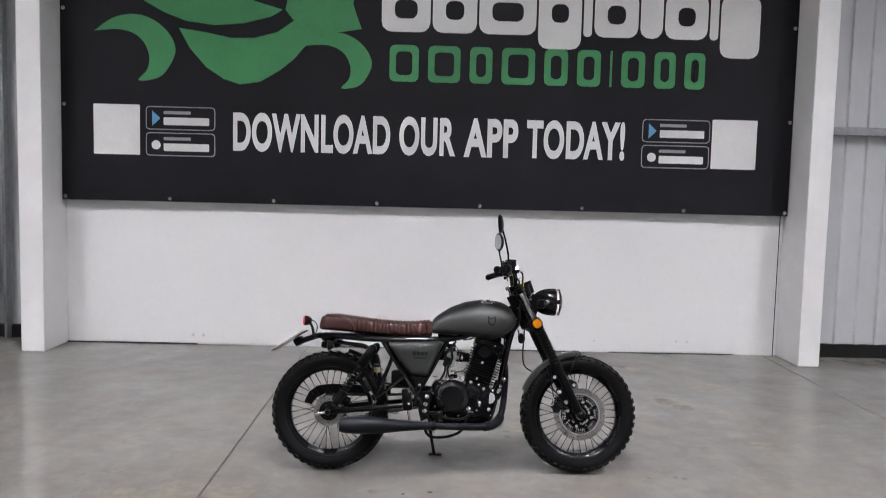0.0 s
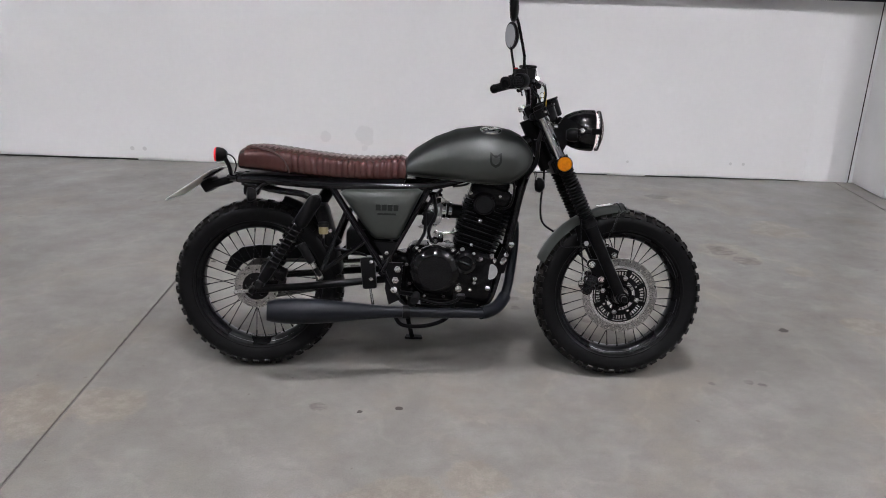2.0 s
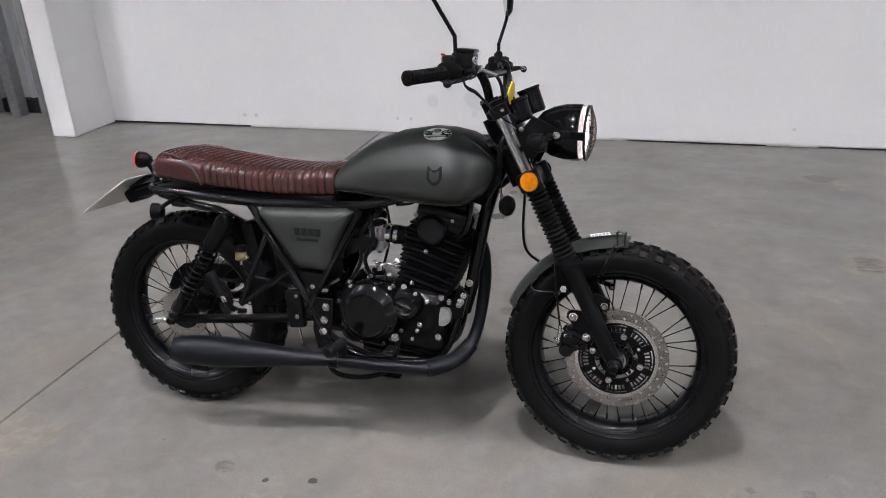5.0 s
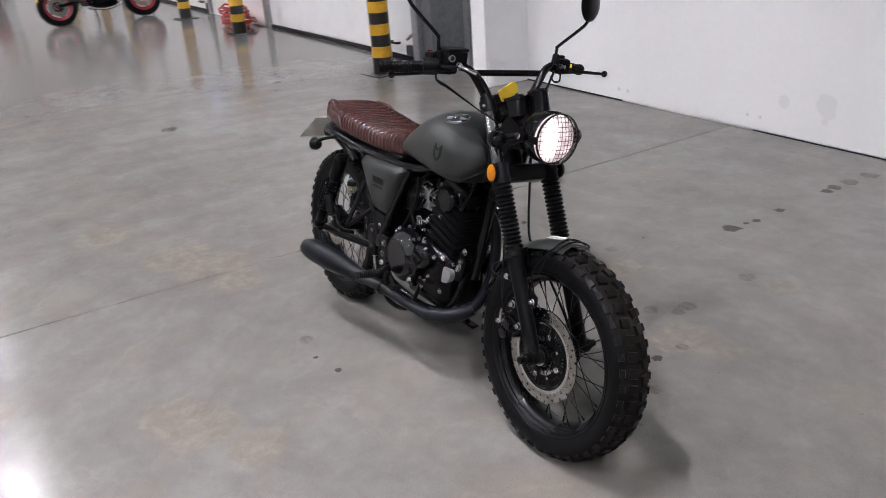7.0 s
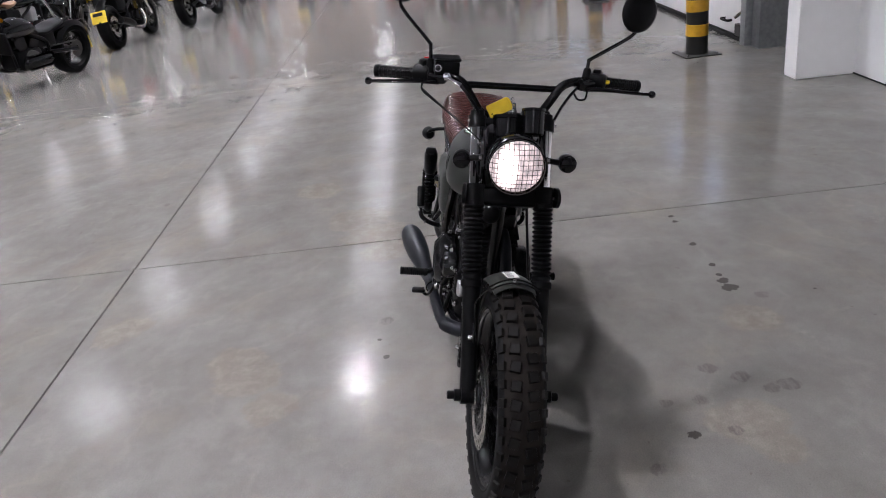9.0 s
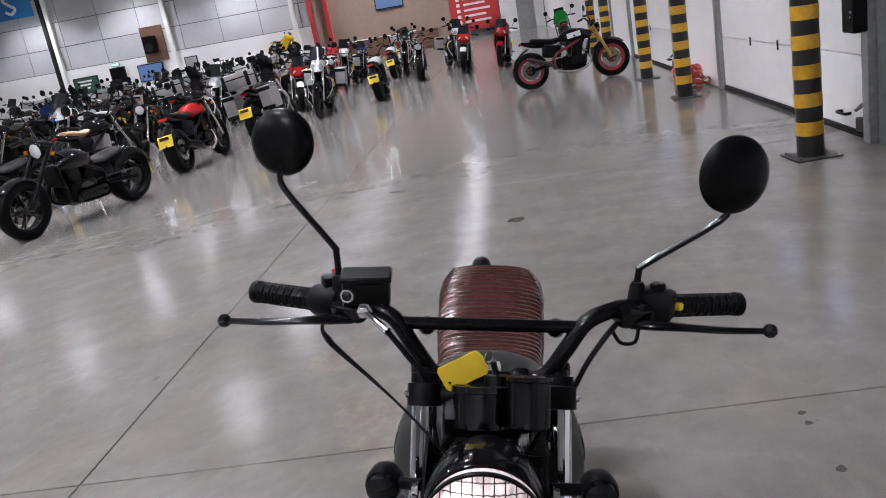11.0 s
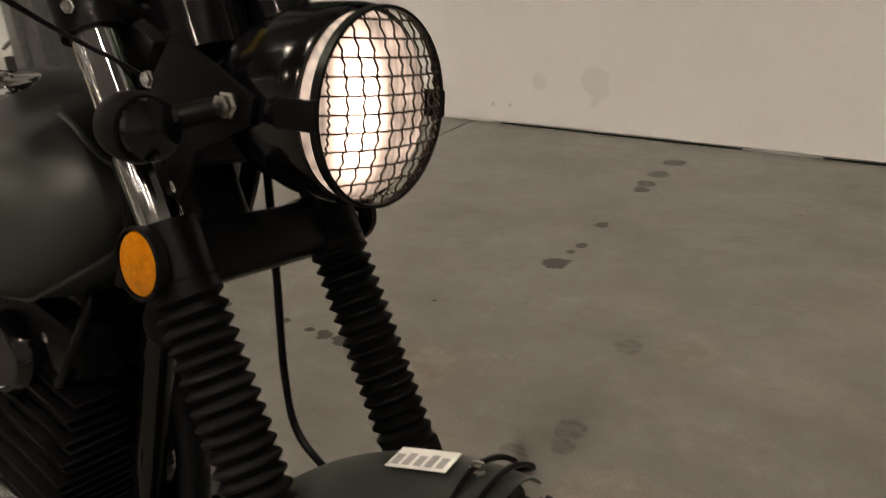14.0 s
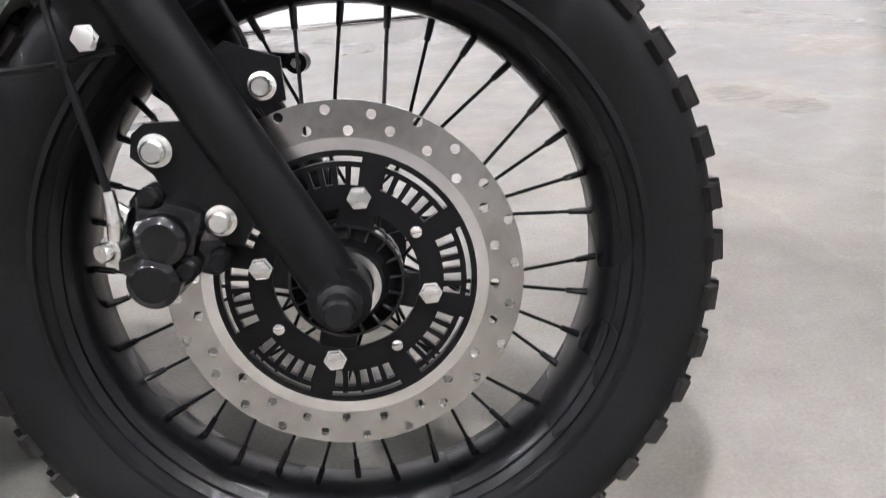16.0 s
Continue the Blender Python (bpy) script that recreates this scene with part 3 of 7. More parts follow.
# ---- wall banner ----
def banner():
    b = thing("wall_banner", "large black vinyl advertising banner with green and white print", "banner", m=pose(-0.1375, 3.17, 1.352) @ Matrix.Scale(0.993, 4))
    XL, XR, H = -3.442, 3.381, 3.0
    # local x along the wall, z up; print stands a hair proud
    part("sheet", slab_box(XL, XR, -0.006, 0.006, 0.0, H), BANNER, b)
    eye = None
    spots = [(XL + 0.03 + i * (XR - XL - 0.06) / 7, 0.03) for i in range(8)] + [(x, z) for x in (XL + 0.03, XR - 0.03) for z in (0.88, 1.75, 2.6)]
    for x, z in spots:
        eye = part("eyelet", lathe([(0.008, 0), (0.018, 0), (0.018, 0.004), (0.008, 0.004)], aim((x, -0.007, z), (0, -1, 0)), 12, True), STEEL, b)
        part("tie", rod((x, -0.009, z), (x, 0.02, z - 0.045), 0.004, seg=6), PRINTWHITE, b)
    face = pose(0, -0.009, 0, 90, 0, 0)

    def flat(outline, material, name, lift=0.0):
        return part(name, plate(outline, 0.003, pose(0, -0.007 - lift, 0, 90, 0, 0)), material, b)

    def bar(x, z, w, h, material, name="print_bar", lift=0.0, r=0.0):
        r = r or min(w, h) * 0.12
        pts = []
        for cx, cz, a0 in ((x + w - r, z + h - r, 0), (x + r, z + h - r, 90), (x + r, z + r, 180), (x + w - r, z + r, 270)):
            pts += [(cx + r * math.cos(radians(a0 + k * 30)), cz + r * math.sin(radians(a0 + k * 30))) for k in range(4)]
        return flat(pts, material, name, lift)

    # slogan, word by word
    for word, x0, x1 in (("DOWNLOAD", -1.86, -0.40), ("OUR", -0.316, 0.208), ("APP", 0.288, 0.796), ("TODAY!", 0.876, 1.80)):
        cu = bpy.data.curves.new("slogan", "FONT")
        cu.body = word
        cu.extrude, cu.offset, cu.space_character = 0.0015, 0.036, 1.06
        tmp = bpy.data.objects.new("slogan", cu)
        scene.collection.objects.link(tmp)
        dg = bpy.context.evaluated_depsgraph_get()
        me = bpy.data.meshes.new_from_object(tmp.evaluated_get(dg))
        bpy.data.objects.remove(tmp)
        xs = [v.co.x for v in me.vertices]
        ys = [v.co.y for v in me.vertices]
        me.transform(Matrix.Diagonal(((x1 - x0) / (max(xs) - min(xs)), 0.36 / (max(ys) - min(ys)), 1, 1)) @ Matrix.Translation((-min(xs), -min(ys), 0)))
        me.materials.append(PRINTWHITE)
        sl = new("slogan_word", me)
        sl.parent = b
        sl.matrix_basis = pose(x0, -0.009, 0.485, 90, 0, 0)
    # two store badges and a white square on each side
    for x0, sq in ((-2.665, -3.145), (1.96, 2.62)):
        bar(sq, 0.43, 0.425, 0.46, PRINTWHITE, "white_square", r=0.008)
        for z in (0.425, 0.665):
            bar(x0, z, 0.64, 0.215, PRINTGREY, "badge_outline", r=0.035)
            bar(x0 + 0.008, z + 0.008, 0.624, 0.199, BANNER, "badge_face", 0.002, r=0.03)
            bar(x0 + 0.165, z + 0.045, 0.42, 0.07, PRINTWHITE, "badge_text_bar", 0.0045)
            bar(x0 + 0.165, z + 0.145, 0.25, 0.028, PRINTGREY, "badge_text_bar", 0.0045)
        flat([(x0 + 0.06, 0.70), (x0 + 0.135, 0.77), (x0 + 0.06, 0.84)], SCREENBLUE, "badge_mark", 0.0045)
        flat(circle2(0.042, 16, x0 + 0.095, 0.525), PRINTWHITE, "badge_mark", 0.0045)
    # company name as plain blocks
    x = -0.50
    for w, z0, z1 in ((0.50, 1.62, 2.2), (0.46, 1.62, 2.03), (0.58, 1.62, 2.03), (0.45, 1.50, 2.03), (0.13, 1.62, 2.2), (0.46, 1.62, 2.03), (0.26, 1.62, 2.15), (0.45, 1.62, 2.03), (0.13, 1.62, 2.2), (0.42, 1.46, 2.03)):
        bar(x, z0, w - 0.05, z1 - z0, PRINTWHITE, "name_block", r=min(0.09, (w - 0.05) * 0.45))
        if w > 0.44:
            bar(x + 0.12, 1.74, w - 0.29, 0.17, BANNER, "name_counter", 0.0025, r=0.06)
        x += w - 0.030
    x = -0.42
    for w in (0.32, 0.35, 0.26, 0.36, 0.27, 0.27, 0.07, 0.27, 0.25, 0.24):
        bar(x, 1.165, w - 0.05, 0.335, PRINTGREEN, "name_block", r=0.05 if w > 0.1 else 0.006)
        if w > 0.2:
            bar(x + 0.06, 1.225, w - 0.17, 0.215, BANNER, "name_counter", 0.0025, r=0.04)
        x += w + 0.037

    # green emblem: two swept wheel arcs under a leaf-shaped body
    def leaf(pts, name):
        ring = along([(x, z, 0) for x, z in pts + pts[:1]], 4)[:-1]
        flat([(p.x, p.y) for p in ring], PRINTGREEN, name)
    arc = [(0.0, 0.0), (0.17, 0.12), (0.38, 0.16), (0.56, 0.10), (0.69, -0.02), (0.74, -0.16), (0.68, -0.31), (0.58, -0.41), (0.40, -0.44), (0.48, -0.34), (0.50, -0.22), (0.45, -0.09), (0.35, -0.01), (0.20, 0.02)]
    leaf([(-3.13 + x, 1.552 + z) for x, z in arc], "emblem_arc")
    leaf([(-1.19 + 0.82 * x, 1.47 + 0.84 * z - 0.03 * x) for x, z in arc], "emblem_arc")
    flat([(-2.357, 1.598), (-2.26, 1.42), (-2.11, 1.25), (-1.95, 1.147), (-1.80, 1.10), (-1.61, 1.13), (-1.43, 1.24), (-1.30, 1.345), (-1.21, 1.455), (-1.05, 1.57), (-0.88, 1.60), (-0.68, 1.634), (-0.725, 1.745), (-0.763, 1.857), (-0.69, 2.2), (-1.30, 2.2), (-1.384, 1.789), (-1.306, 1.69), (-1.46, 1.582), (-1.67, 1.525), (-1.88, 1.52), (-2.11, 1.564)], PRINTGREEN, "emblem_body")
    flat([(-2.60, 2.15), (-2.675, 1.834), (-2.495, 1.737), (-2.29, 1.662), (-2.03, 1.632), (-1.77, 1.656), (-1.514, 1.723), (-1.41, 1.788), (-1.67, 1.86), (-1.82, 2.15)], PRINTGREEN, "emblem_body")
    return b


SCREENBLUE = surface("blue_print", (0.10, 0.32, 0.55), 0.5)
banner()

# ---- hall lamps ----
first = None
for gx in (-44.5, -39.0, -33.2, -27.4, -21.4, -15.7, -10.8, -5.4, 0.0, 5.4, 10.8):
    for gy in (-1.95, -7.1, -14.4, -20.8, -27.0):
        if first is None:
            first = thing("high_bay_light", "round white high-bay lamp under the roof", "ceiling lamp", "high-bay lamps", m=pose(gx, gy, 7.0))
            # unseen housing; its deep cone is shaped to narrow the beam
            part("housing", lathe([(0.03, 0.35), (0.09, 0.34), (0.11, 0.20), (0.23, 0.12), (0.320, -0.222), (0.368, -0.226), (0.368, -0.231), (0.314, -0.231), (0.222, 0.03), (0.02, 0.04)], pose(0, 0, 0), 24, True), ALU, first)
            part("lamp_lens", lathe([(0.0, 0.022), (0.114, 0.022), (0.12, 0.012), (0.0, 0.004)], pose(0, 0, 0), 20), LAMP, first)
            # made-up ring, dimmer than the lens, for far lamps' reflections on the floor
            part("added_glow_ring", lathe([(0.318, -0.2312), (0.318, -0.236), (0.362, -0.236), (0.362, -0.2312)], pose(0, 0, 0), 24, True), RINGGLOW, first, "dim glowing ring added to the lamp")
            part("hanger", rod((0, 0, 0.34), (0, 0, 0.6), 0.012), GALV, first)
        else:
            copy_thing(first, pose(gx, gy, 7.0))


# ---- bollards ----
def bollard(m, h=1.28):
    b = thing("safety_bollard", "black and yellow taped steel bollard on a floor plate", "bollard", "bollards by the doors", m=m)
    part("post", lathe([(0.0, 0.012), (0.098, 0.012), (0.098, h - 0.01), (0.09, h), (0.0, h)], pose(0, 0, 0), 28), TAPEBLK, b)
    z, k = 0.175, 0
    while z < h - 0.12:
        part("tape_band", lathe([(0.0955, 0), (0.1012, 0.001), (0.1012, 0.104), (0.0955, 0.105)], pose(0, 0, z, 1.2 * math.sin(k), 1.0 * math.cos(3 * k)), 28, True), TAPEYEL, b)
        z += 0.215
        k += 1
    part("floor_plate", slab_box(-0.17, 0.17, -0.17, 0.17, 0.0, 0.011, 0.003), DARKSTEEL, b)
    for sx in (-1, 1):
        for sy in (-1, 1):
            part("anchor_bolt", bolt(bmesh.new(), (0.135 * sx, 0.135 * sy, 0.011), (0, 0, 1), 0.009, 0.012), STEEL, b)
    return b


b0 = bollard(pose(-4.92, 2.478, 0, 0, 0, 4))
for x, rz in ((-9.18, -3), (-11.9, 6), (-16.4, 2), (-19.0, 0)):
    copy_thing(b0, pose(x, 2.47, 0, 0, 0, rz))

# hose heap by the door
heap = thing("coiled_hose", "red air hose heaped in coils on the floor", "hose", m=pose(-10.0, DY - 0.28, 0))
rnd = random.Random(4)
for k in range(9):
    pts = []
    r = 0.26 + rnd.uniform(-0.05, 0.05)
    ox, oy = rnd.uniform(-0.06, 0.06), rnd.uniform(-0.05, 0.05)
    for j in range(15):
        a = 2 * math.pi * j / 14
        pts.append((ox + r * math.cos(a) * 1.5, oy + r * math.sin(a) * 0.6, 0.02 + 0.03 * k + 0.05 * rnd.random() * math.sin(a * 2 + k) ** 2))
    part("hose_coil", tube(pts, 0.014, 7, 3), HOSERED, heap)

# ---- the motorcycle ----
# local axes: x forward, y to its left, z up; it leans to its left on the side stand
bike = thing("motorcycle", "matt olive retro motorcycle with brown ribbed seat leaning on its stand", "motorcycle", m=pose(0, -0.01, 0, -9.7, 0, 0))
FA, RA = V(0.688, 0.0, 0.326), V(-0.688, 0.0, 0.322)      # axles
U = V(0.4478, 0.0, -0.8941)                                  # down the fork
HEADPT = V(0.314, 0.0, 0.966)
STEER = Matrix.Translation(HEADPT) @ Matrix.Rotation(radians(-1.2), 4, -U) @ Matrix.Translation(-HEADPT)
TURNED = Matrix.Rotation(radians(3.3), 4, -U)
LEGS = Matrix.Translation(HEADPT + V(0, -0.097, 0)) @ TURNED @ Matrix.Translation(-HEADPT - V(0, -0.097, 0))
WHEEL = Matrix.Translation(FA) @ Matrix.Rotation(radians(1.8), 4, -U) @ Matrix.Translation(-FA)
SIDE = (-1, 1)


def fork_pt(s, y, ahead=0.0):
    p = V(0.348, y + 0.001, 1.005) + U * s
    return p + V(0.8957, 0, 0.4446) * ahead


def about_axle(c):
    """Pose at an axle with local z along the bike's y."""
    return pose(c.x, c.y, c.z, -90, 0, 0)


def tyre(name, c, front):
    prof = [(0.232, -0.040), (0.240, -0.046), (0.255, -0.053), (0.275, -0.0585), (0.292, -0.0575), (0.305, -0.047), (0.3125, -0.026), (0.3145, 0.0),
            (0.3125, 0.026), (0.305, 0.047), (0.292, 0.0575), (0.275, 0.0585), (0.255, 0.053), (0.240, 0.046), (0.232, 0.040), (0.236, 0.0)]
    m = WHEEL if front else None
    t = part(name, lathe(prof, about_axle(c), 72, True), RUBBER, bike, "black dual-sport tyre with chunky tread blocks", m)
    part("tread_base", lathe([(0.3052, -0.0465), (0.3130, -0.0265), (0.3150, 0.0), (0.3130, 0.0265), (0.3052, 0.0465), (0.3040, 0.0455), (0.3120, 0.0), (0.3040, -0.0455)], about_axle(c), 72, True), DUSTY, t, "brown road dust between the tread blocks")
    # raised bead ring and size ring on both side walls
    for s in SIDE:
        part("bead_ring", lathe([(0.2445, s * 0.0485), (0.2465, s * 0.0515), (0.249, s * 0.0515), (0.251, s * 0.0512)], about_axle(c), 72, True), RUBBER, t)

    def block(w, l, h):
        bm = bmesh.new()
        a, b = 0.5, 0.40
        lo = [(-a * w, -a * l, -0.006), (a * w, -a * l, -0.006), (a * w, a * l, -0.006), (-a * w, a * l, -0.006)]
        mid = [(x * 0.98, y * 0.97, h - 0.002) for x, y, _ in lo]
        hi = [(x * 0.9, y * 0.9, h) for x, y, _ in lo]
        add_loft(bm, [[V(*p) for p in r] for r in (lo, mid, hi)])
        return bm
    n = 44
    base = about_axle(c)
    rows = ((0.0465, 0.3000, 50, 0, 0.0165, 0.0215, 0.0095, 0), (0.0200, 0.3105, 10, 0.1, 0.0262, 0.0272, 0.0105, 9))
    first = {}
    for k in range(n):
        for row, (h, r, tilt, off, w, l, hh, skew) in enumerate(rows):
            for s in SIDE:
                shift = off + (0.5 if s > 0 else 0)
                wob = 0.18 if k % 2 else 0.0
                a = 360.0 * (k + shift) / n - 6.3
                mm = base @ pose(0, 0, 0, 0, 0, a) @ pose(r, 0, s * (h + (0.003 * wob))) @ pose(0, 0, 0, 0, 90 - s * tilt, 0) @ pose(0, 0, 0, 0, 0, s * (skew + 8 * wob))
                if row not in first:
                    first[row] = part("tread_block", block(w, l, hh), TREAD, t, m=mm, sharp=25)
                else:
                    piece("tread_block", first[row], t, mm)
    return t


def wheel(name, c, front):
    """Black spoked rim with hub."""
    m = WHEEL if front else None
    prof = [(0.2155, -0.020), (0.2155, 0.020), (0.222, 0.030), (0.228, 0.036), (0.2375, 0.040), (0.2395, 0.0445), (0.236, 0.0465), (0.229, 0.0415), (0.2305, 0.02), (0.2235, 0.0),
            (0.2305, -0.02), (0.229, -0.0415), (0.236, -0.0465), (0.2395, -0.0445), (0.2375, -0.040), (0.228, -0.036), (0.222, -0.030)]
    rim = part(name, lathe(prof, about_axle(c), 72, True), RIMBLK, bike, "black spoked wheel rim", m)
    hub = [(0.0, -0.062), (0.018, -0.062), (0.022, -0.05), (0.046, -0.044), (0.046, -0.036), (0.03, -0.030), (0.026, 0.0), (0.032, 0.030), (0.05, 0.036), (0.05, 0.046), (0.022, 0.05), (0.018, 0.062), (0.0, 0.062)]
    part("hub", lathe(hub, about_axle(c), 32), SATINBLK, rim)
    base = about_axle(c)
    kinds = {}
    n = 36
    for k in range(n):
        s = 1 if k % 2 else -1
        lean = 1 if (k // 2) % 2 else -1
        a = 360.0 * k / n + 5.0
        key = (s, lean)
        mm = base @ pose(0, 0, 0, 0, 0, a)
        if key not in kinds:
            p0 = Matrix.Rotation(radians(-lean * 27), 4, "Z") @ V(0.044, 0, s * 0.040)
            p1 = V(0.219, 0, s * 0.006)
            d = (p1 - p0).normalized()
            bm = tube([p0, p1], 0.0016, 6)
            add_rod(bm, p1 - d * 0.022, p1, 0.0027, 0.0034, 8)
            kinds[key] = part("spoke", bm, SATINBLK, rim, m=mm)
        else:
            piece("spoke", kinds[key], rim, mm)
    return rim


tyre("front_tyre", FA, True)
wheel("front_wheel", FA, True)
tyre("rear_tyre", RA, False)
wheel("rear_wheel", RA, False)


# brake discs
def arc_slot(r0, r1, a0, a1, n=6):
    out = [(r1 * math.cos(radians(a0 + (a1 - a0) * k / n)), r1 * math.sin(radians(a0 + (a1 - a0) * k / n))) for k in range(n + 1)]
    return out + [(r0 * math.cos(radians(a1 - (a1 - a0) * k / n)), r0 * math.sin(radians(a1 - (a1 - a0) * k / n))) for k in range(n + 1)]


def polar(r, a):
    return r * math.cos(radians(a)), r * math.sin(radians(a))


def front_disc():
    y = -0.058
    m = pose(FA.x, y, FA.z, 90, 0, 0)
    holes = [circle2(0.1045, 72)]
    for k in range(24):
        for r, off in ((0.1355, 0), (0.1215, 7.5)):
            holes.append(circle2(0.0040, 12, *polar(r + 0.0025 * math.sin(2.1 * k), 15 * k + off)))
    d = part("front_brake_disc", plate(circle2(0.1425, 96), 0.0045, m, holes), DISC, bike, "drilled brushed steel front brake disc", WHEEL, sharp=30)
    part("inner_track", lathe([(0.1046, 0.0045), (0.1142, 0.0045), (0.1142, 0.0051), (0.1046, 0.0051)], m, 96, True), DISCBRIGHT, d, "bright unworn inner band")
    holes = [circle2(0.0585, 48)]
    for k in range(8):
        a = 45 * k + 3
        holes.append(arc_slot(0.0960, 0.1000, a - 17, a + 17))
        for j in range(5):
            holes.append(arc_slot(0.0775, 0.0915, a - 16.4 + 7 * j, a - 12.2 + 7 * j, 2))
    part("carrier", plate(circle2(0.1046, 96), 0.006, m @ pose(0, 0, -0.001), holes), SATINBLK, d, "black slotted disc carrier")
    for k in range(4):
        part("carrier_arm", box((0.020, 0.030, 0.004), m @ pose(*polar(0.052, 90 * k - 15), 0.002) @ pose(0, 0, 0, 0, 0, 90 * k - 15), 0.0015), SATINBLK, d)
    for k in range(18):
        part("hub_rib", box((0.012, 0.0028, 0.010), m @ pose(*polar(0.0395, 20 * k), 0.004) @ pose(0, 0, 0, 0, 0, 20 * k), 0.0008), GLOSSBLK, d)
    part("rim_ring", lathe([(0.0440, -0.004), (0.0465, -0.004), (0.0465, 0.008), (0.0440, 0.008)], m, 48, True), GLOSSBLK, d)
    for k in range(4):
        part("disc_bolt", bolt(bmesh.new(), m @ V(*polar(0.068, 90 * k - 15), 0.005), (0, -1, 0), 0.0078, 0.005), STEEL, d)
        part("carrier_rivet", lathe([(0.0048, 0), (0.0048, 0.002), (0.003, 0.003)], aim(m @ V(*polar(0.068, 90 * k + 30), 0.005), (0, -1, 0)), 12), STEEL, d)
    part("hub_flange", lathe([(0.018, 0.0), (0.044, 0.0), (0.044, 0.004), (0.034, 0.007), (0.030, 0.018), (0.018, 0.020)], aim((FA.x, -0.052, FA.z), (0, -1, 0)), 32, True), SATINBLK, d)
    part("sensor_ring", lathe([(0.022, 0.022), (0.028, 0.022), (0.028, 0.026), (0.022, 0.026)], aim((FA.x, -0.052, FA.z), (0, -1, 0)), 24, True), STEEL, d)


front_disc()


def rear_disc():
    m = pose(RA.x, -0.072, RA.z, 90, 0, 0)
    holes = [circle2(0.052, 40)]
    for k in range(16):
        holes.append(circle2(0.0035, 8, *polar(0.074 if k % 2 else 0.064, 22.5 * k)))
    d = part("rear_brake_disc", plate(circle2(0.083, 64), 0.004, m, holes), DISC, bike, "small drilled steel rear disc", sharp=30)
    part("carrier", plate(circle2(0.053, 40), 0.005, m @ pose(0, 0, -0.001), [circle2(0.02, 20)] + [circle2(0.006, 8, *polar(0.036, 60 * k)) for k in range(6)]), SATINBLK, d)


rear_disc()

# ---- fork, guard, brake ----
def reflection_flutes(a, b, r):
    """A tube with slight lengthwise ridges that imitate striped reflections on smooth chrome."""
    rnd = random.Random(4)
    sec = []
    for i in range(80):
        q = r + rnd.uniform(-0.00028, 0.00028)
        sec.append((q * math.cos(math.tau * i / 80), q * math.sin(math.tau * i / 80)))
    m = aim(a, b - a)
    length = (b - a).length
    bm = bmesh.new()
    add_loft(bm, [[m @ V(x, y2, h) for x, y2 in sec] for h in (0.0, length)])
    return bm



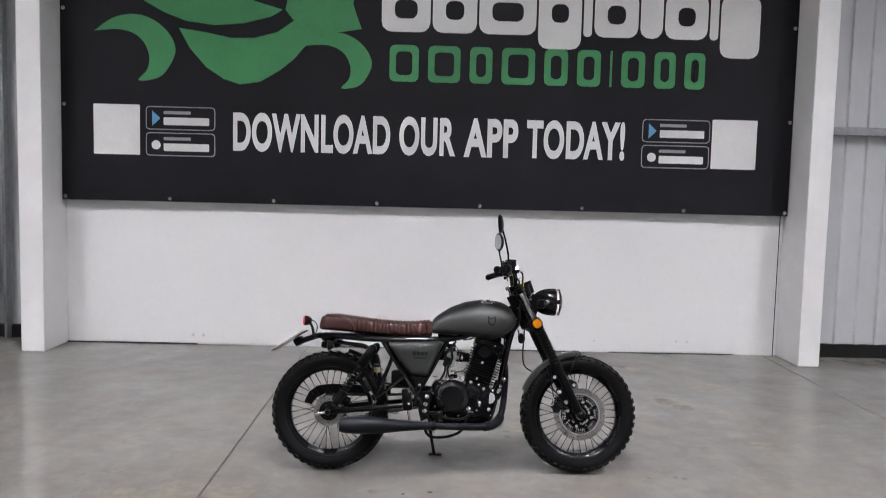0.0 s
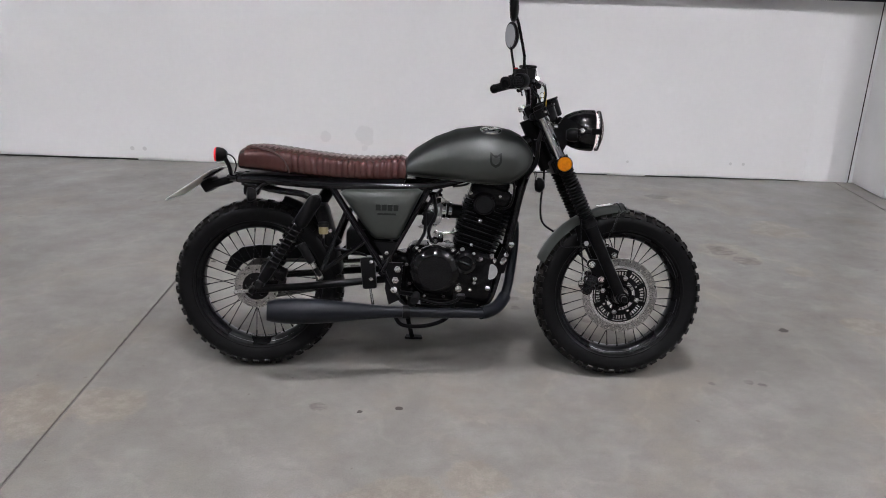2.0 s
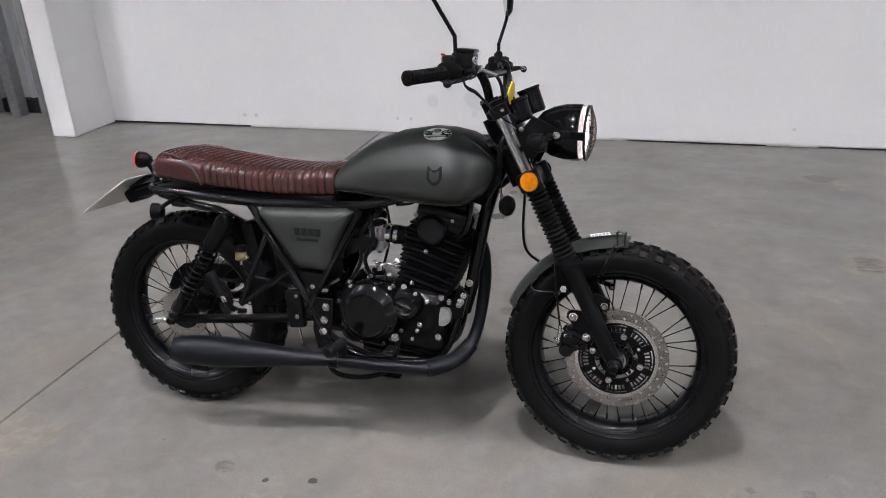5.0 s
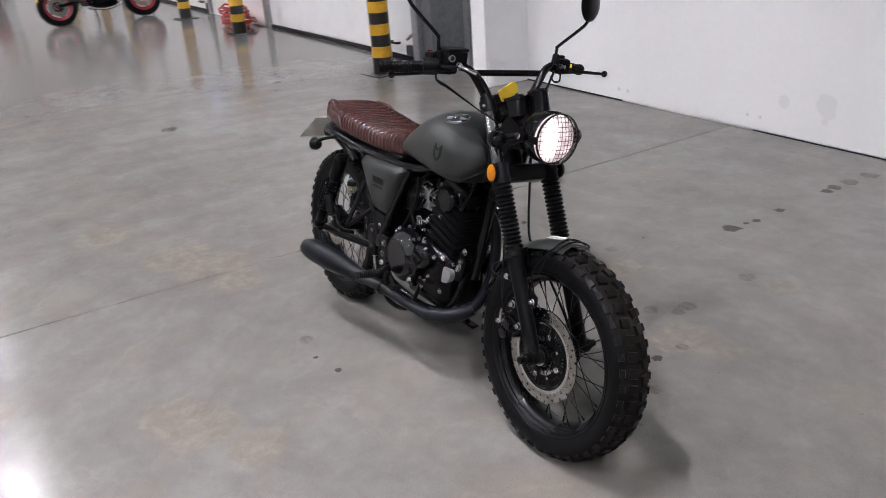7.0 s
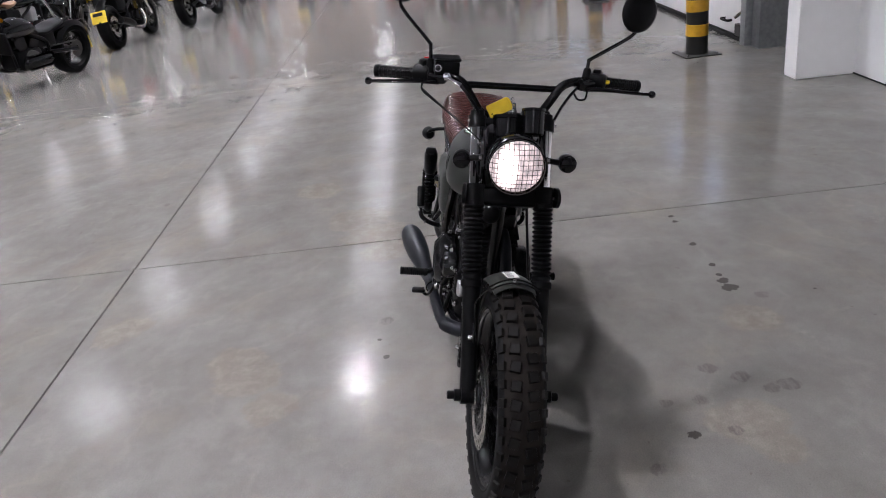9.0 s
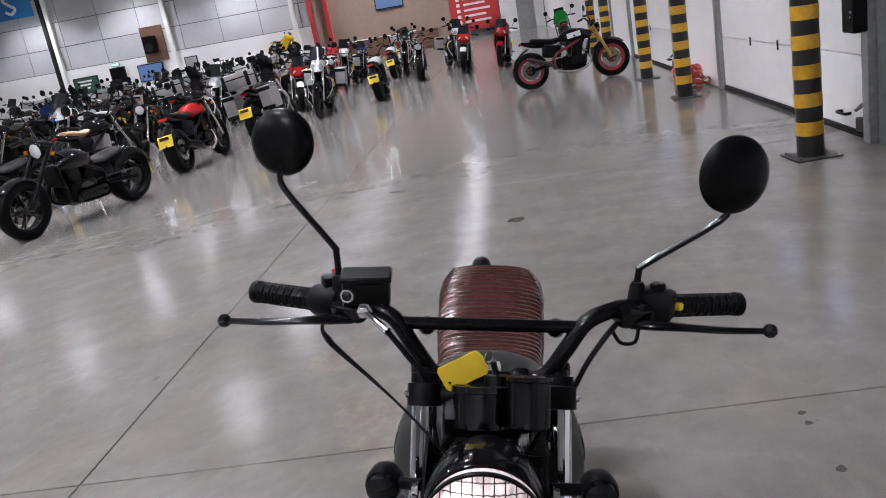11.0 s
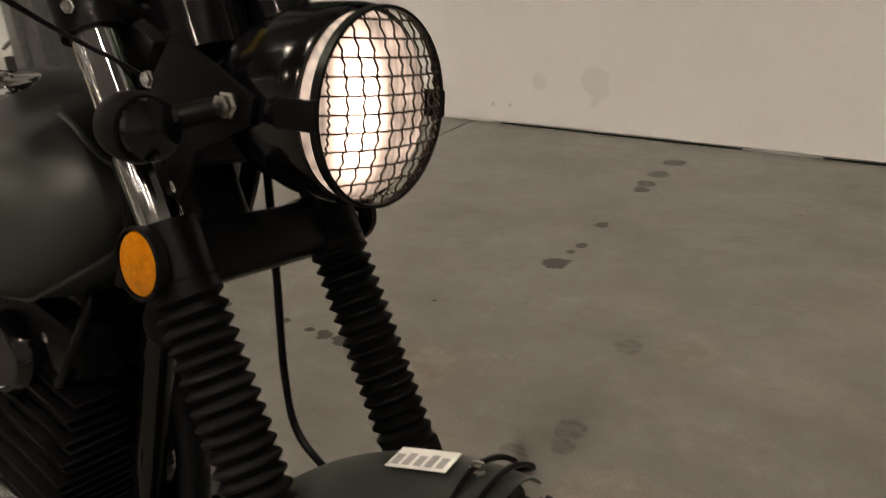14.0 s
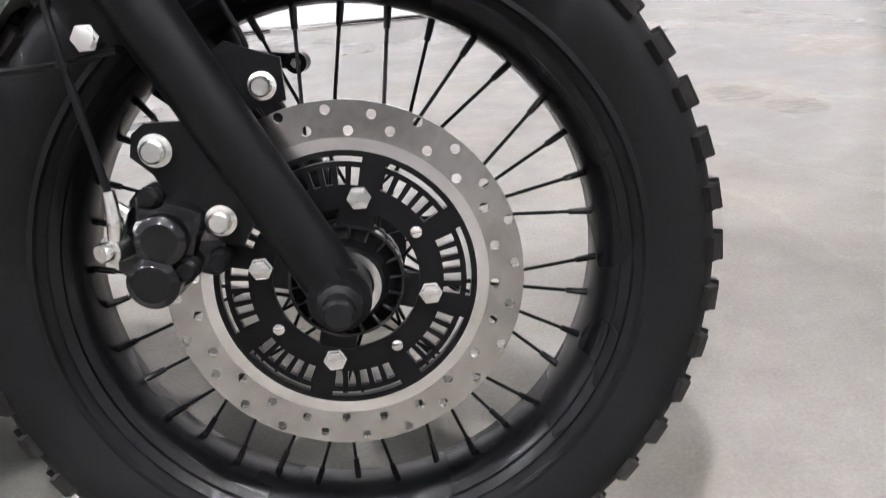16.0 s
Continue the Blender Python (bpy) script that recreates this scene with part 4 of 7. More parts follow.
for s in SIDE:
    y = 0.097 * s
    leg = part("fork_leg", tube([fork_pt(0.43, y), fork_pt(0.47, y), fork_pt(0.60, y), fork_pt(0.748, y)], [0.0275, 0.025, 0.0225, 0.0225], 20, 3), SATINBLK, bike, "satin black lower fork leg", LEGS)
    part("axle_lug", lathe([(0.0, -0.026), (0.021, -0.026), (0.024, -0.022), (0.024, 0.020), (0.0, 0.020)], aim(fork_pt(0.758, y), (0, s, 0)), 24), SATINBLK, leg)
    part("axle_nut", lathe([(0.017, 0.0), (0.017, 0.016), (0.012, 0.019), (0.012, 0.034), (0.0095, 0.037), (0.0, 0.037)], aim(fork_pt(0.758, y) + V(0, s * 0.02, 0), (0, s, 0)), 12), PLASTIC, leg)
    part("fork_tube", reflection_flutes(fork_pt(-0.005, y), fork_pt(0.44, y), 0.0185), CHROME, bike, "chrome fork tube", LEGS)
    rings = [(0.026, 0.0), (0.026, 0.012)]
    for k in range(17):
        a = 0.014 + 0.0126 * k
        rings += [(0.0222, a), (0.0286, a + 0.0052), (0.0286, a + 0.0074)]
    rings += [(0.0245, 0.232), (0.030, 0.236), (0.030, 0.252), (0.026, 0.256)]
    part("fork_gaiter", lathe([(0.017, 0.0)] + rings + [(0.017, 0.256)], aim(fork_pt(0.208, y), U), 28, True), RUBBER, bike, "pleated black rubber fork gaiter", LEGS, sharp=25)
    part("fork_cap", lathe([(0.0, 0.022), (0.012, 0.022), (0.014, 0.014), (0.021, 0.012), (0.021, -0.004), (0.0, -0.004)], aim(fork_pt(-0.012, y), -U), 16), SATINBLK, bike, m=LEGS)
    ref_at = aim((0.440, s * 0.126 + (0.008 if s > 0 else 0), 0.820), (-0.14, s, 0))
    ref = part("side_reflector", lathe([(0.0, 0.0052), (0.016, 0.005), (0.0245, 0.0036), (0.0266, 0.0), (0.0, 0.0)], ref_at, 28), AMBER, bike, "round amber reflector in a black cup", LEGS)
    part("reflector_cup", lathe([(0.0, -0.020), (0.012, -0.019), (0.016, -0.008), (0.0285, -0.005), (0.0292, 0.004), (0.0270, 0.0052), (0.0266, -0.002), (0.0, -0.003)], ref_at, 28), PLASTIC, ref)
    # ears that carry lamp and indicator
    ear = part("headlamp_bracket", plate([(0.37, 0.905), (0.44, 0.99), (0.475, 0.975), (0.525, 0.95), (0.52, 0.93), (0.46, 0.905), (0.43, 0.845), (0.405, 0.85)], 0.004, pose(0, s * 0.079 + 0.002, 0, 90, 0, 0)), SATINBLK, bike, m=STEER)
    for px, pz in ((0.41, 0.955), (0.43, 0.872)):
        part("bracket_bolt", bolt(bmesh.new(), (px, s * 0.082, pz), (0, s, 0), 0.006, 0.004), STEEL, ear)
    part("pivot_bolt", bolt(bmesh.new(), (0.505, s * 0.086, 0.943), (0, s, 0), 0.0085, 0.008), STEEL, ear)
    ind = part("front_indicator", lathe([(0.0, -0.028), (0.016, -0.027), (0.0235, -0.015), (0.0255, 0.004), (0.0235, 0.012), (0.0, 0.014)], aim((0.468, s * 0.142 + 0.006, 0.928), (1, 0.1 * s, 0)), 24), PLASTIC, bike, "black round indicator pod", STEER)
    part("stalk", tube([(0.490, s * 0.083, 0.940), (0.478, s * 0.107, 0.934), (0.468, s * 0.127 + 0.004, 0.928)], 0.0085, 10), PLASTIC, ind)
    part("smoked_lens", lathe([(0.0222, 0.0), (0.0213, 0.008), (0.013, 0.013), (0.0, 0.014)], aim((0.4805, s * 0.142 + 0.006, 0.928), (1, 0.1 * s, 0)), 20), GLOSSBLK, ind)

# triple clamps
for s0, name, h, wid in ((0.006, "top_clamp", 0.026, 0.0255), (0.210, "lower_clamp", 0.052, 0.028)):
    bm = bmesh.new()
    c = fork_pt(s0, 0)
    add_box(bm, (0.19, 0.054, h), aim(c - V(0.89, 0, 0.456) * 0.014, -U), 0.011, 3)
    for s in SIDE:
        add_lathe(bm, [(0.0195, -h / 2 - 0.004), (wid, -h / 2 - 0.003), (wid, h / 2 + 0.003), (0.0195, h / 2 + 0.004)], aim(fork_pt(s0, 0.097 * s), -U), 20, True)
    cl = part(name, bm, SATINBLK, bike, m=LEGS)
    for s in SIDE:
        part("pinch_bolt", bolt(bmesh.new(), fork_pt(s0, 0.121 * s, 0.012), (0.3, s, 0), 0.0046, 0.004), STEEL, cl)
part("steering_head", rod(HEADPT - U * 0.01, HEADPT + U * 0.19, 0.030, seg=24), SATINBLK, bike)
part("stem_nut", lathe([(0.0, 0.02), (0.014, 0.02), (0.017, 0.012), (0.017, 0.0), (0.0, 0.0)], aim(HEADPT - U * 0.045, -U), 6), STEEL, bike, m=STEER)

# front mudguard
def arch(c, r, a0, a1, half, drop, name, material, label, m, n=22, cross=9, taper=1.0):
    bm = bmesh.new()
    rings = []
    for i in range(n + 1):
        a = radians(a0 + (a1 - a0) * i / n)
        e = math.sin(math.pi * min(1, max(0, i / n))) ** 0.25 if 0 < i < n else 0.55
        hw = half * (0.72 + 0.28 * e)
        out, inn = [], []
        for j in range(cross + 1):
            t = -1 + 2 * j / cross
            dr = -drop * abs(t) ** 2.2
            for lst, k in ((out, 0.0), (inn, -0.0022)):
                rr = r + dr + k
                lst.append(V(c.x + rr * math.cos(a), t * hw, c.z + rr * math.sin(a)))
        rings.append(out + inn[::-1])
    add_loft(bm, rings)
    return part(name, bm, material, bike, label, m, sharp=50)


guard = arch(FA, 0.3395, 87.5, 158, 0.062, 0.022, "front_mudguard", OLIVE, "short matt olive front mudguard", WHEEL)
part("paper_label", slab_box(-0.027, 0.027, -0.017, 0.017, 0.0, 0.0008), LABEL, guard, m=pose(FA.x - 0.066, -0.003, FA.z + 0.3365, 0, -9, 8))
for k in range(5):
    part("label_bar", slab_box(-0.024 + 0.010 * k, -0.0175 + 0.010 * k, -0.013, 0.004 + 0.003 * (k % 2), 0.0010, 0.0014), PRINTGREY, guard, m=pose(FA.x - 0.066, -0.003, FA.z + 0.3365, 0, -9, 8))
strap = bmesh.new()
for dx in (0.0, 0.022):
    pts = []
    for j in range(9):
        t = -1 + j / 4
        pts.append((FA.x + 0.002 - dx * (1 - abs(t) * 0.2), t * 0.064, FA.z + 0.3445 - 0.022 * abs(t) ** 2.2))
    pts = [(FA.x + 0.002 - dx - 0.05, -0.075, FA.z + 0.24)] + [(FA.x + 0.002 - dx - 0.02, -0.07, FA.z + 0.31)] + pts + [(FA.x + 0.002 - dx - 0.02, 0.07, FA.z + 0.31)] if dx == 0 else pts
    add_tube(strap, pts, 0.0026, 6, 3)
part("guard_stay", strap, PLASTIC, guard)
part("stay_clip", bolt(bmesh.new(), (FA.x - 0.018, 0.0, FA.z + 0.341), (0, 0, 1), 0.006, 0.007), STEEL, guard)
part("rear_stay", tube([(0.462, -0.065, 0.545), (0.448, -0.085, 0.53), (0.456, -0.092, 0.513), (0.503, -0.094, 0.512), (0.556, -0.10, 0.518)], 0.0026, 6), PLASTIC, guard)
# guard mount plates to the fork legs
for s in SIDE:
    part("guard_bracket", plate([(0.50, 0.585), (0.57, 0.625), (0.585, 0.575), (0.56, 0.52), (0.515, 0.53)], 0.004, pose(0, s * 0.068 + 0.002, 0, 90, 0, 0)), SATINBLK, guard)
    part("guard_bolt", bolt(bmesh.new(), (0.539, s * 0.106, 0.528), (0, s, 0), 0.0078, 0.006), STEEL, guard)

# front brake caliper behind the right leg
cal = bmesh.new()
add_box(cal, (0.058, 0.036, 0.070), pose(0.563, -0.086, 0.382, 0, 22, 0), 0.012, 2)
add_box(cal, (0.040, 0.030, 0.040), pose(0.590, -0.080, 0.372, 0, 20, 0), 0.010, 2)
add_box(cal, (0.034, 0.026, 0.036), pose(0.555, -0.082, 0.352, 0, -20, 0), 0.010, 2)
caliper = part("brake_caliper", cal, GLOSSBLK, bike, "black twin-piston front brake caliper", STEER)
for px, pz, r in ((0.569, 0.387, 0.0185), (0.558, 0.356, 0.0195)):
    part("piston_cap", lathe([(0.0, 0.016), (r * 0.72, 0.016), (r * 0.80, 0.0145), (r, 0.013), (r, 0.0), (0.0, 0.0)], aim((px, -0.101, pz), (0, -1, 0)), 28), GLOSSBLK, caliper)
part("caliper_bracket", plate([(0.556, 0.462), (0.566, 0.469), (0.598, 0.468), (0.640, 0.400), (0.622, 0.372), (0.600, 0.378), (0.592, 0.400), (0.575, 0.412), (0.566, 0.432), (0.552, 0.446)], 0.007, pose(0, -0.086, 0, 90, 0, 0)), SATINBLK, caliper)
for px, pz, r, py in ((0.610, 0.394, 0.0100, -0.094), (0.572, 0.4495, 0.0105, -0.094), (0.6535, 0.487, 0.0088, -0.088)):
    part("flange_bolt", lathe([(0.0, 0.0125), (r * 0.66, 0.0125), (r * 0.84, 0.0105), (r * 0.86, 0.004), (r * 1.18, 0.003), (r * 1.18, 0.0), (0.0, 0.0)], aim((px, py, pz), (0, -1, 0)), 18), STEEL, caliper)
for px, pz in ((0.5555, 0.3965), (0.5445, 0.3615)):
    part("caliper_bolt", bolt(bmesh.new(), (px, -0.106, pz), (0, -1, 0), 0.0048, 0.007), STEEL, caliper)
for px, pz, r in ((0.564, 0.4175, 0.0080), (0.5815, 0.362, 0.0085), (0.6055, 0.3645, 0.0075)):
    part("pin_boot", lathe([(0.0, 0.012), (r * 0.7, 0.012), (r, 0.009), (r, 0.005), (r * 0.85, 0.004), (r * 1.05, 0.002), (r * 1.05, -0.012), (0.0, -0.012)], aim((px, -0.098, pz), (0, -1, 0)), 18), RUBBER, caliper)
part("banjo_bolt", lathe([(0.0, 0.014), (0.0065, 0.014), (0.0075, 0.012), (0.0075, 0.006), (0.0105, 0.005), (0.0105, -0.008), (0.0, -0.008)], aim((0.534, -0.108, 0.3835), (-0.5, -1, 0)), 12), STEEL, caliper)
part("bleed_nipple", tube([(0.546, -0.106, 0.4085), (0.542, -0.108, 0.414), (0.539, -0.109, 0.4185)], [0.0050, 0.0040, 0.0028], 8), STEEL, caliper)
part("cable_tie", lathe([(0.0062, -0.0015), (0.0075, -0.0015), (0.0075, 0.0015), (0.0062, 0.0015)], aim((0.5265, -0.107, 0.514), (0.1, 0, 1)), 12, True), PLASTIC, caliper)
part("hose_joint", tube([(0.535, -0.110, 0.386), (0.539, -0.111, 0.403), (0.5385, -0.110, 0.426)], [0.0050, 0.0062, 0.0045], 10), STEEL, caliper)
part("brake_hose", tube([(0.5385, -0.110, 0.424), (0.524, -0.108, 0.53), (0.514, -0.106, 0.63), (0.478, -0.088, 0.74), (0.42, -0.07, 0.86), (0.385, -0.07, 0.92)], 0.0030, 8), BLUEWIRE, caliper)
part("sensor_wire", tube([(0.60, -0.06, 0.37), (0.645, -0.08, 0.495), (0.632, -0.085, 0.555), (0.648, -0.082, 0.60), (0.668, -0.05, 0.65)], 0.0022, 6), BLUEWIRE, caliper)
part("sensor_bracket", plate([(0.635, 0.47), (0.668, 0.475), (0.668, 0.505), (0.63, 0.52), (0.60, 0.50)], 0.004, pose(0, -0.082, 0, 90, 0, 0)), SATINBLK, caliper)
lug = part("inner_lug", lathe([(0.0, 0.0), (0.0085, 0.0), (0.0095, 0.002), (0.0095, 0.030), (0.0, 0.030)], aim((0.655, 0.094, 0.494), (0, -1, 0)), 20), PLASTIC, caliper, "black lug on the far fork leg")
part("lug_bolt", lathe([(0.0, 0.0035), (0.0040, 0.0035), (0.0048, 0.0025), (0.0048, 0.0), (0.0, 0.0)], aim((0.655, 0.064, 0.494), (0, -1, 0)), 6), STEEL, lug)
part("lug_arm", tube([(0.592, 0.092, 0.505), (0.622, 0.088, 0.500), (0.655, 0.084, 0.494)], [0.008, 0.007, 0.0075], 10), PLASTIC, lug)

# ---- headlamp ----
HL = V(0.545, 0.0, 0.942)
HM = aim(HL, (1, 0, -0.02))
lamp = part("headlamp", lathe([(0.012, -0.118), (0.030, -0.112), (0.052, -0.094), (0.067, -0.064), (0.075, -0.032), (0.0765, -0.006), (0.0765, 0.011), (0.0748, 0.014), (0.0712, 0.014), (0.070, -0.02), (0.012, -0.108)], HM, 40, True), GLOSSBLK, bike, "round black headlamp, lit, behind a wire guard", STEER)
part("lamp_lens", lathe([(0.0695, 0.004), (0.0705, 0.015), (0.067, 0.021), (0.050, 0.027), (0.027, 0.0305), (0.0, 0.032), (0.0, 0.0)], HM, 40), LENS, lamp, "lit convex glass lens")
gr = bmesh.new()
add_lathe(gr, [(0.0725, 0.027), (0.0752, 0.027), (0.0752, 0.034), (0.0725, 0.034)], HM, 48, True)
RG = 0.0738
for axis in (0, 1):
    for k in range(-5, 6):
        o = k * 0.0129
        half = math.sqrt(max(RG ** 2 - o ** 2, 0))
        pts = []
        nseg = 22
        for j in range(nseg + 1):
            t = -half + 2 * half * j / nseg
            rr = (o * o + t * t) / RG ** 2
            z = 0.031 + 0.020 * (1 - rr) + 0.0011 * (1 if (j + k + axis) % 2 else -1)
            q = V(o, t, z) if axis else V(t, o, z)
            pts.append(HM @ q)
        part("guard_wire", tube(pts, 0.0009, 5, 1), GUARDWIRE, lamp)
part("guard_ring", gr, BLUEWIRE, lamp, "black wire guard rim")
for s in SIDE:
    part("guard_clip", slab_box(HL.x - 0.004, HL.x + 0.034, s * 0.0765 - 0.002, s * 0.0765 + 0.002, HL.z - 0.012, HL.z + 0.010, 0.001), SATINBLK, lamp)
part("mount_tube", rod((0.40, -0.08, 0.925), (0.40, 0.08, 0.925), 0.008), SATINBLK, lamp)

# gauges and warning lights ahead of the bars
GM = aim((0.378, -0.007, 0.990), (-0.40, 0, 1))
gauge = part("speedometer", lathe([(0.0, -0.030), (0.030, -0.029), (0.042, -0.022), (0.043, 0.026), (0.046, 0.028), (0.046, 0.036), (0.041, 0.037), (0.0, 0.034)], GM, 36), GLOSSBLK, bike, "small black round speedometer", STEER)
part("gauge_glass", lathe([(0.0, 0.0385), (0.040, 0.0375), (0.040, 0.035), (0.0, 0.034)], GM, 30), GLOSSBLK, gauge)
GM2 = aim((0.408, 0.056, 1.020), (-0.40, 0, 1))
g2 = part("warning_light_pod", lathe([(0.0, -0.036), (0.024, -0.036), (0.029, -0.032), (0.030, 0.028), (0.033, 0.030), (0.033, 0.036), (0.0, 0.037)], GM2, 30), GLOSSBLK, bike, "black warning light cylinder", STEER)
part("pod_nut", rod(GM2 @ V(0.006, -0.012, -0.058), GM2 @ V(0.006, -0.012, -0.042), 0.0075, 0.0065, 6), STEEL, g2)
part("pod_stud", rod(GM2 @ V(0.006, -0.012, -0.075), GM2 @ V(0.006, -0.012, -0.058), 0.004, seg=8), STEEL, g2)
part("gauge_bracket", plate([(0.345, -0.075), (0.43, -0.07), (0.445, 0.075), (0.345, 0.075)], 0.004, pose(0, 0, 0.974, 0, 12, 0)), SATINBLK, bike, m=STEER)
part("gauge_housing", box((0.05, 0.13, 0.05), pose(0.362, 0.0, 0.972, 0, 25, 0), 0.012, 2), PLASTIC, bike, m=STEER)
part("ignition_switch", lathe([(0.0, 0.02), (0.017, 0.02), (0.019, 0.015), (0.019, -0.02), (0.0, -0.02)], aim((0.345, 0.012, 1.008), (-0.35, 0, 1)), 20), PLASTIC, bike, m=STEER)
key = part("ignition_key", rod((0.348, 0.012, 1.025), (0.356, 0.006, 1.058), 0.0045, seg=8), STEEL, bike, m=STEER)
part("key_ring", lathe([(0.0095, -0.0008), (0.0108, 0), (0.0095, 0.0008), (0.0085, 0)], aim((0.362, 0.000, 1.066), (0.6, 1, 0.2)), 18, True), STEEL, key)
tagpts = [(-0.042, -0.014), (-0.038, -0.018), (0.034, -0.018), (0.039, -0.013), (0.041, -0.007), (0.041, 0.007), (0.039, 0.013), (0.034, 0.018), (-0.038, 0.018), (-0.042, 0.014)]
tz = V(0.99, 0.0, 0.06).normalized()
tx = V(0.0, 0.882, 0.471)
tx = (tx - tz * tx.dot(tz)).normalized()
ty = tz.cross(tx)
TAGM = Matrix(((tx.x, ty.x, tz.x, 0.368), (tx.y, ty.y, tz.y, -0.035), (tx.z, ty.z, tz.z, 1.048), (0, 0, 0, 1)))
part("key_tag", plate([(0.82 * a, 1.04 * b) for a, b in tagpts], 0.0035, TAGM, [circle2(0.0026, 10, -0.026, -0.008)]), YELPLASTIC, key, "yellow plastic key tag")

# ---- handlebar ----
HALF = [(0.320, 0.0, 1.012), (0.320, 0.052, 1.012), (0.323, 0.082, 1.022), (0.322, 0.110, 1.062), (0.312, 0.138, 1.100), (0.298, 0.172, 1.113), (0.281, 0.205, 1.113), (0.245, 0.29, 1.104), (0.199, 0.382, 1.094)]
bar_pts = [(x, -y, z) for x, y, z in HALF[:0:-1]] + HALF
handlebar = part("handlebar", tube(bar_pts, 0.0122, 14, 5), BARBLK, bike, "black braced handlebar", STEER)
part("cross_brace", rod((0.312, -0.130, 1.095), (0.312, 0.130, 1.093), 0.0095, seg=14), BARBLK, handlebar)
for s in SIDE:
    part("bar_clamp", box((0.045, 0.03, 0.045), pose(0.318, s * 0.045, 1.006, 0, -27, 0), 0.008, 2), SATINBLK, handlebar)
    e = 0.0
    p0, p1 = V(0.252, s * 0.268 + e, 1.106), V(0.199, s * 0.381 + e, 1.0945 - 0.004 * s)
    # grip with raised diamond pattern
    bm = bmesh.new()
    rings = []
    m = aim(p0, p1 - p0)
    L = (p1 - p0).length
    for i in range(45):
        t = i / 44
        ring = []
        for j in range(28):
            a = 2 * math.pi * j / 28
            r = 0.0158 + 0.0016 * (1 if (math.sin(4 * a + t * 55) * math.sin(4 * a - t * 55)) > 0.0 else -0.3)
            if t < 0.04 or t > 0.93:
                r = 0.0185 if t > 0.93 else 0.0175
            ring.append(m @ V(r * math.cos(a), r * math.sin(a), t * L))
        rings.append(ring)
    add_loft(bm, rings)
    part("grip", bm, RUBBER, handlebar, "knurled black rubber grip", sharp=25)
    # lever
    y0, y1 = s * 0.205 + e, s * 0.392 + e
    lev = bmesh.new()
    add_tube(lev, [(0.302, y0, 1.096), (0.315, s * 0.235 + e, 1.099), (0.322, s * 0.28 + e, 1.099), (0.319, s * 0.33 + e, 1.095), (0.306, y1, 1.090)], [0.011, 0.010, 0.0075, 0.007, 0.006], 10, 6, 0.75)
    bmesh.ops.create_uvsphere(lev, u_segments=14, v_segments=10, radius=0.0105, matrix=pose(0.305, y1 + s * 0.006, 1.090))
    part("lever", lev, GLOSSBLK, handlebar, "black ball-end lever")
    part("lever_perch", box((0.045, 0.055, 0.030), pose(0.290, s * 0.205 + e, 1.108, 0, 10, s * 22), 0.009, 2), GLOSSBLK, handlebar)
# right: reservoir, throttle housing, start switch
part("brake_reservoir", box((0.044, 0.070, 0.042), pose(0.288, -0.183, 1.134, 0, 4, 6), 0.006, 2), PLASTIC, handlebar, "black square brake fluid reservoir")
part("reservoir_lid", box((0.049, 0.076, 0.010), pose(0.288, -0.183, 1.159, 0, 4, 6), 0.003, 1), PLASTIC, handlebar)
SIGHT = aim((0.313, -0.207, 1.136), (1, -0.10, 0.06))
sight = part("sight_glass", lathe([(0.0, 0.0015), (0.0068, 0.0015), (0.0075, 0.004), (0.0098, 0.004), (0.0112, 0.0), (0.0, 0.0)], SIGHT, 24), STEEL, handlebar)
part("window", lathe([(0.0, 0.0030), (0.0045, 0.0028), (0.0070, 0.0020), (0.0070, 0.0012), (0.0, 0.0012)], SIGHT, 20), SMOKE, sight, "dark fluid window")
part("banjo_bolt", bolt(bmesh.new(), (0.313, -0.182, 1.114), (1, -0.05, 0.10), 0.0095, 0.014), CHROME, handlebar)
part("hose_end", tube([(0.324, -0.178, 1.113), (0.336, -0.164, 1.107), (0.354, -0.143, 1.098)], [0.0058, 0.0052, 0.0064], 10), CHROME, handlebar)
part("throttle_housing", lathe([(0.013, -0.024), (0.024, -0.024), (0.026, -0.018), (0.026, 0.016), (0.023, 0.022), (0.013, 0.022)], aim((0.262, -0.246, 1.109), (0.42, 0.9, 0.07)), 24, True), PLASTIC, handlebar)
part("starter_switch", box((0.03, 0.03, 0.03), pose(0.256, -0.242, 1.134, 0, 0, 25), 0.006, 2), PLASTIC, handlebar)
part("stop_button", box((0.011, 0.013, 0.005), pose(0.242, -0.239, 1.1505, 0, 0, 25), 0.002), REDLENS, handlebar)
part("throttle_cable", tube([(0.298, -0.246, 1.098), (0.303, -0.250, 1.078), (0.314, -0.238, 1.066), (0.326, -0.222, 1.056), (0.362, -0.135, 0.995), (0.402, -0.072, 0.950), (0.38, -0.05, 0.91)], [0.0028, 0.003, 0.0054, 0.0044, 0.002, 0.002, 0.002], 8), BLUEWIRE, handlebar)
part("brake_line", tube([(0.354, -0.143, 1.098), (0.362, -0.118, 1.070), (0.362, -0.092, 1.03), (0.372, -0.080, 0.97), (0.385, -0.07, 0.92)], 0.0045, 8), BLUEWIRE, handlebar)
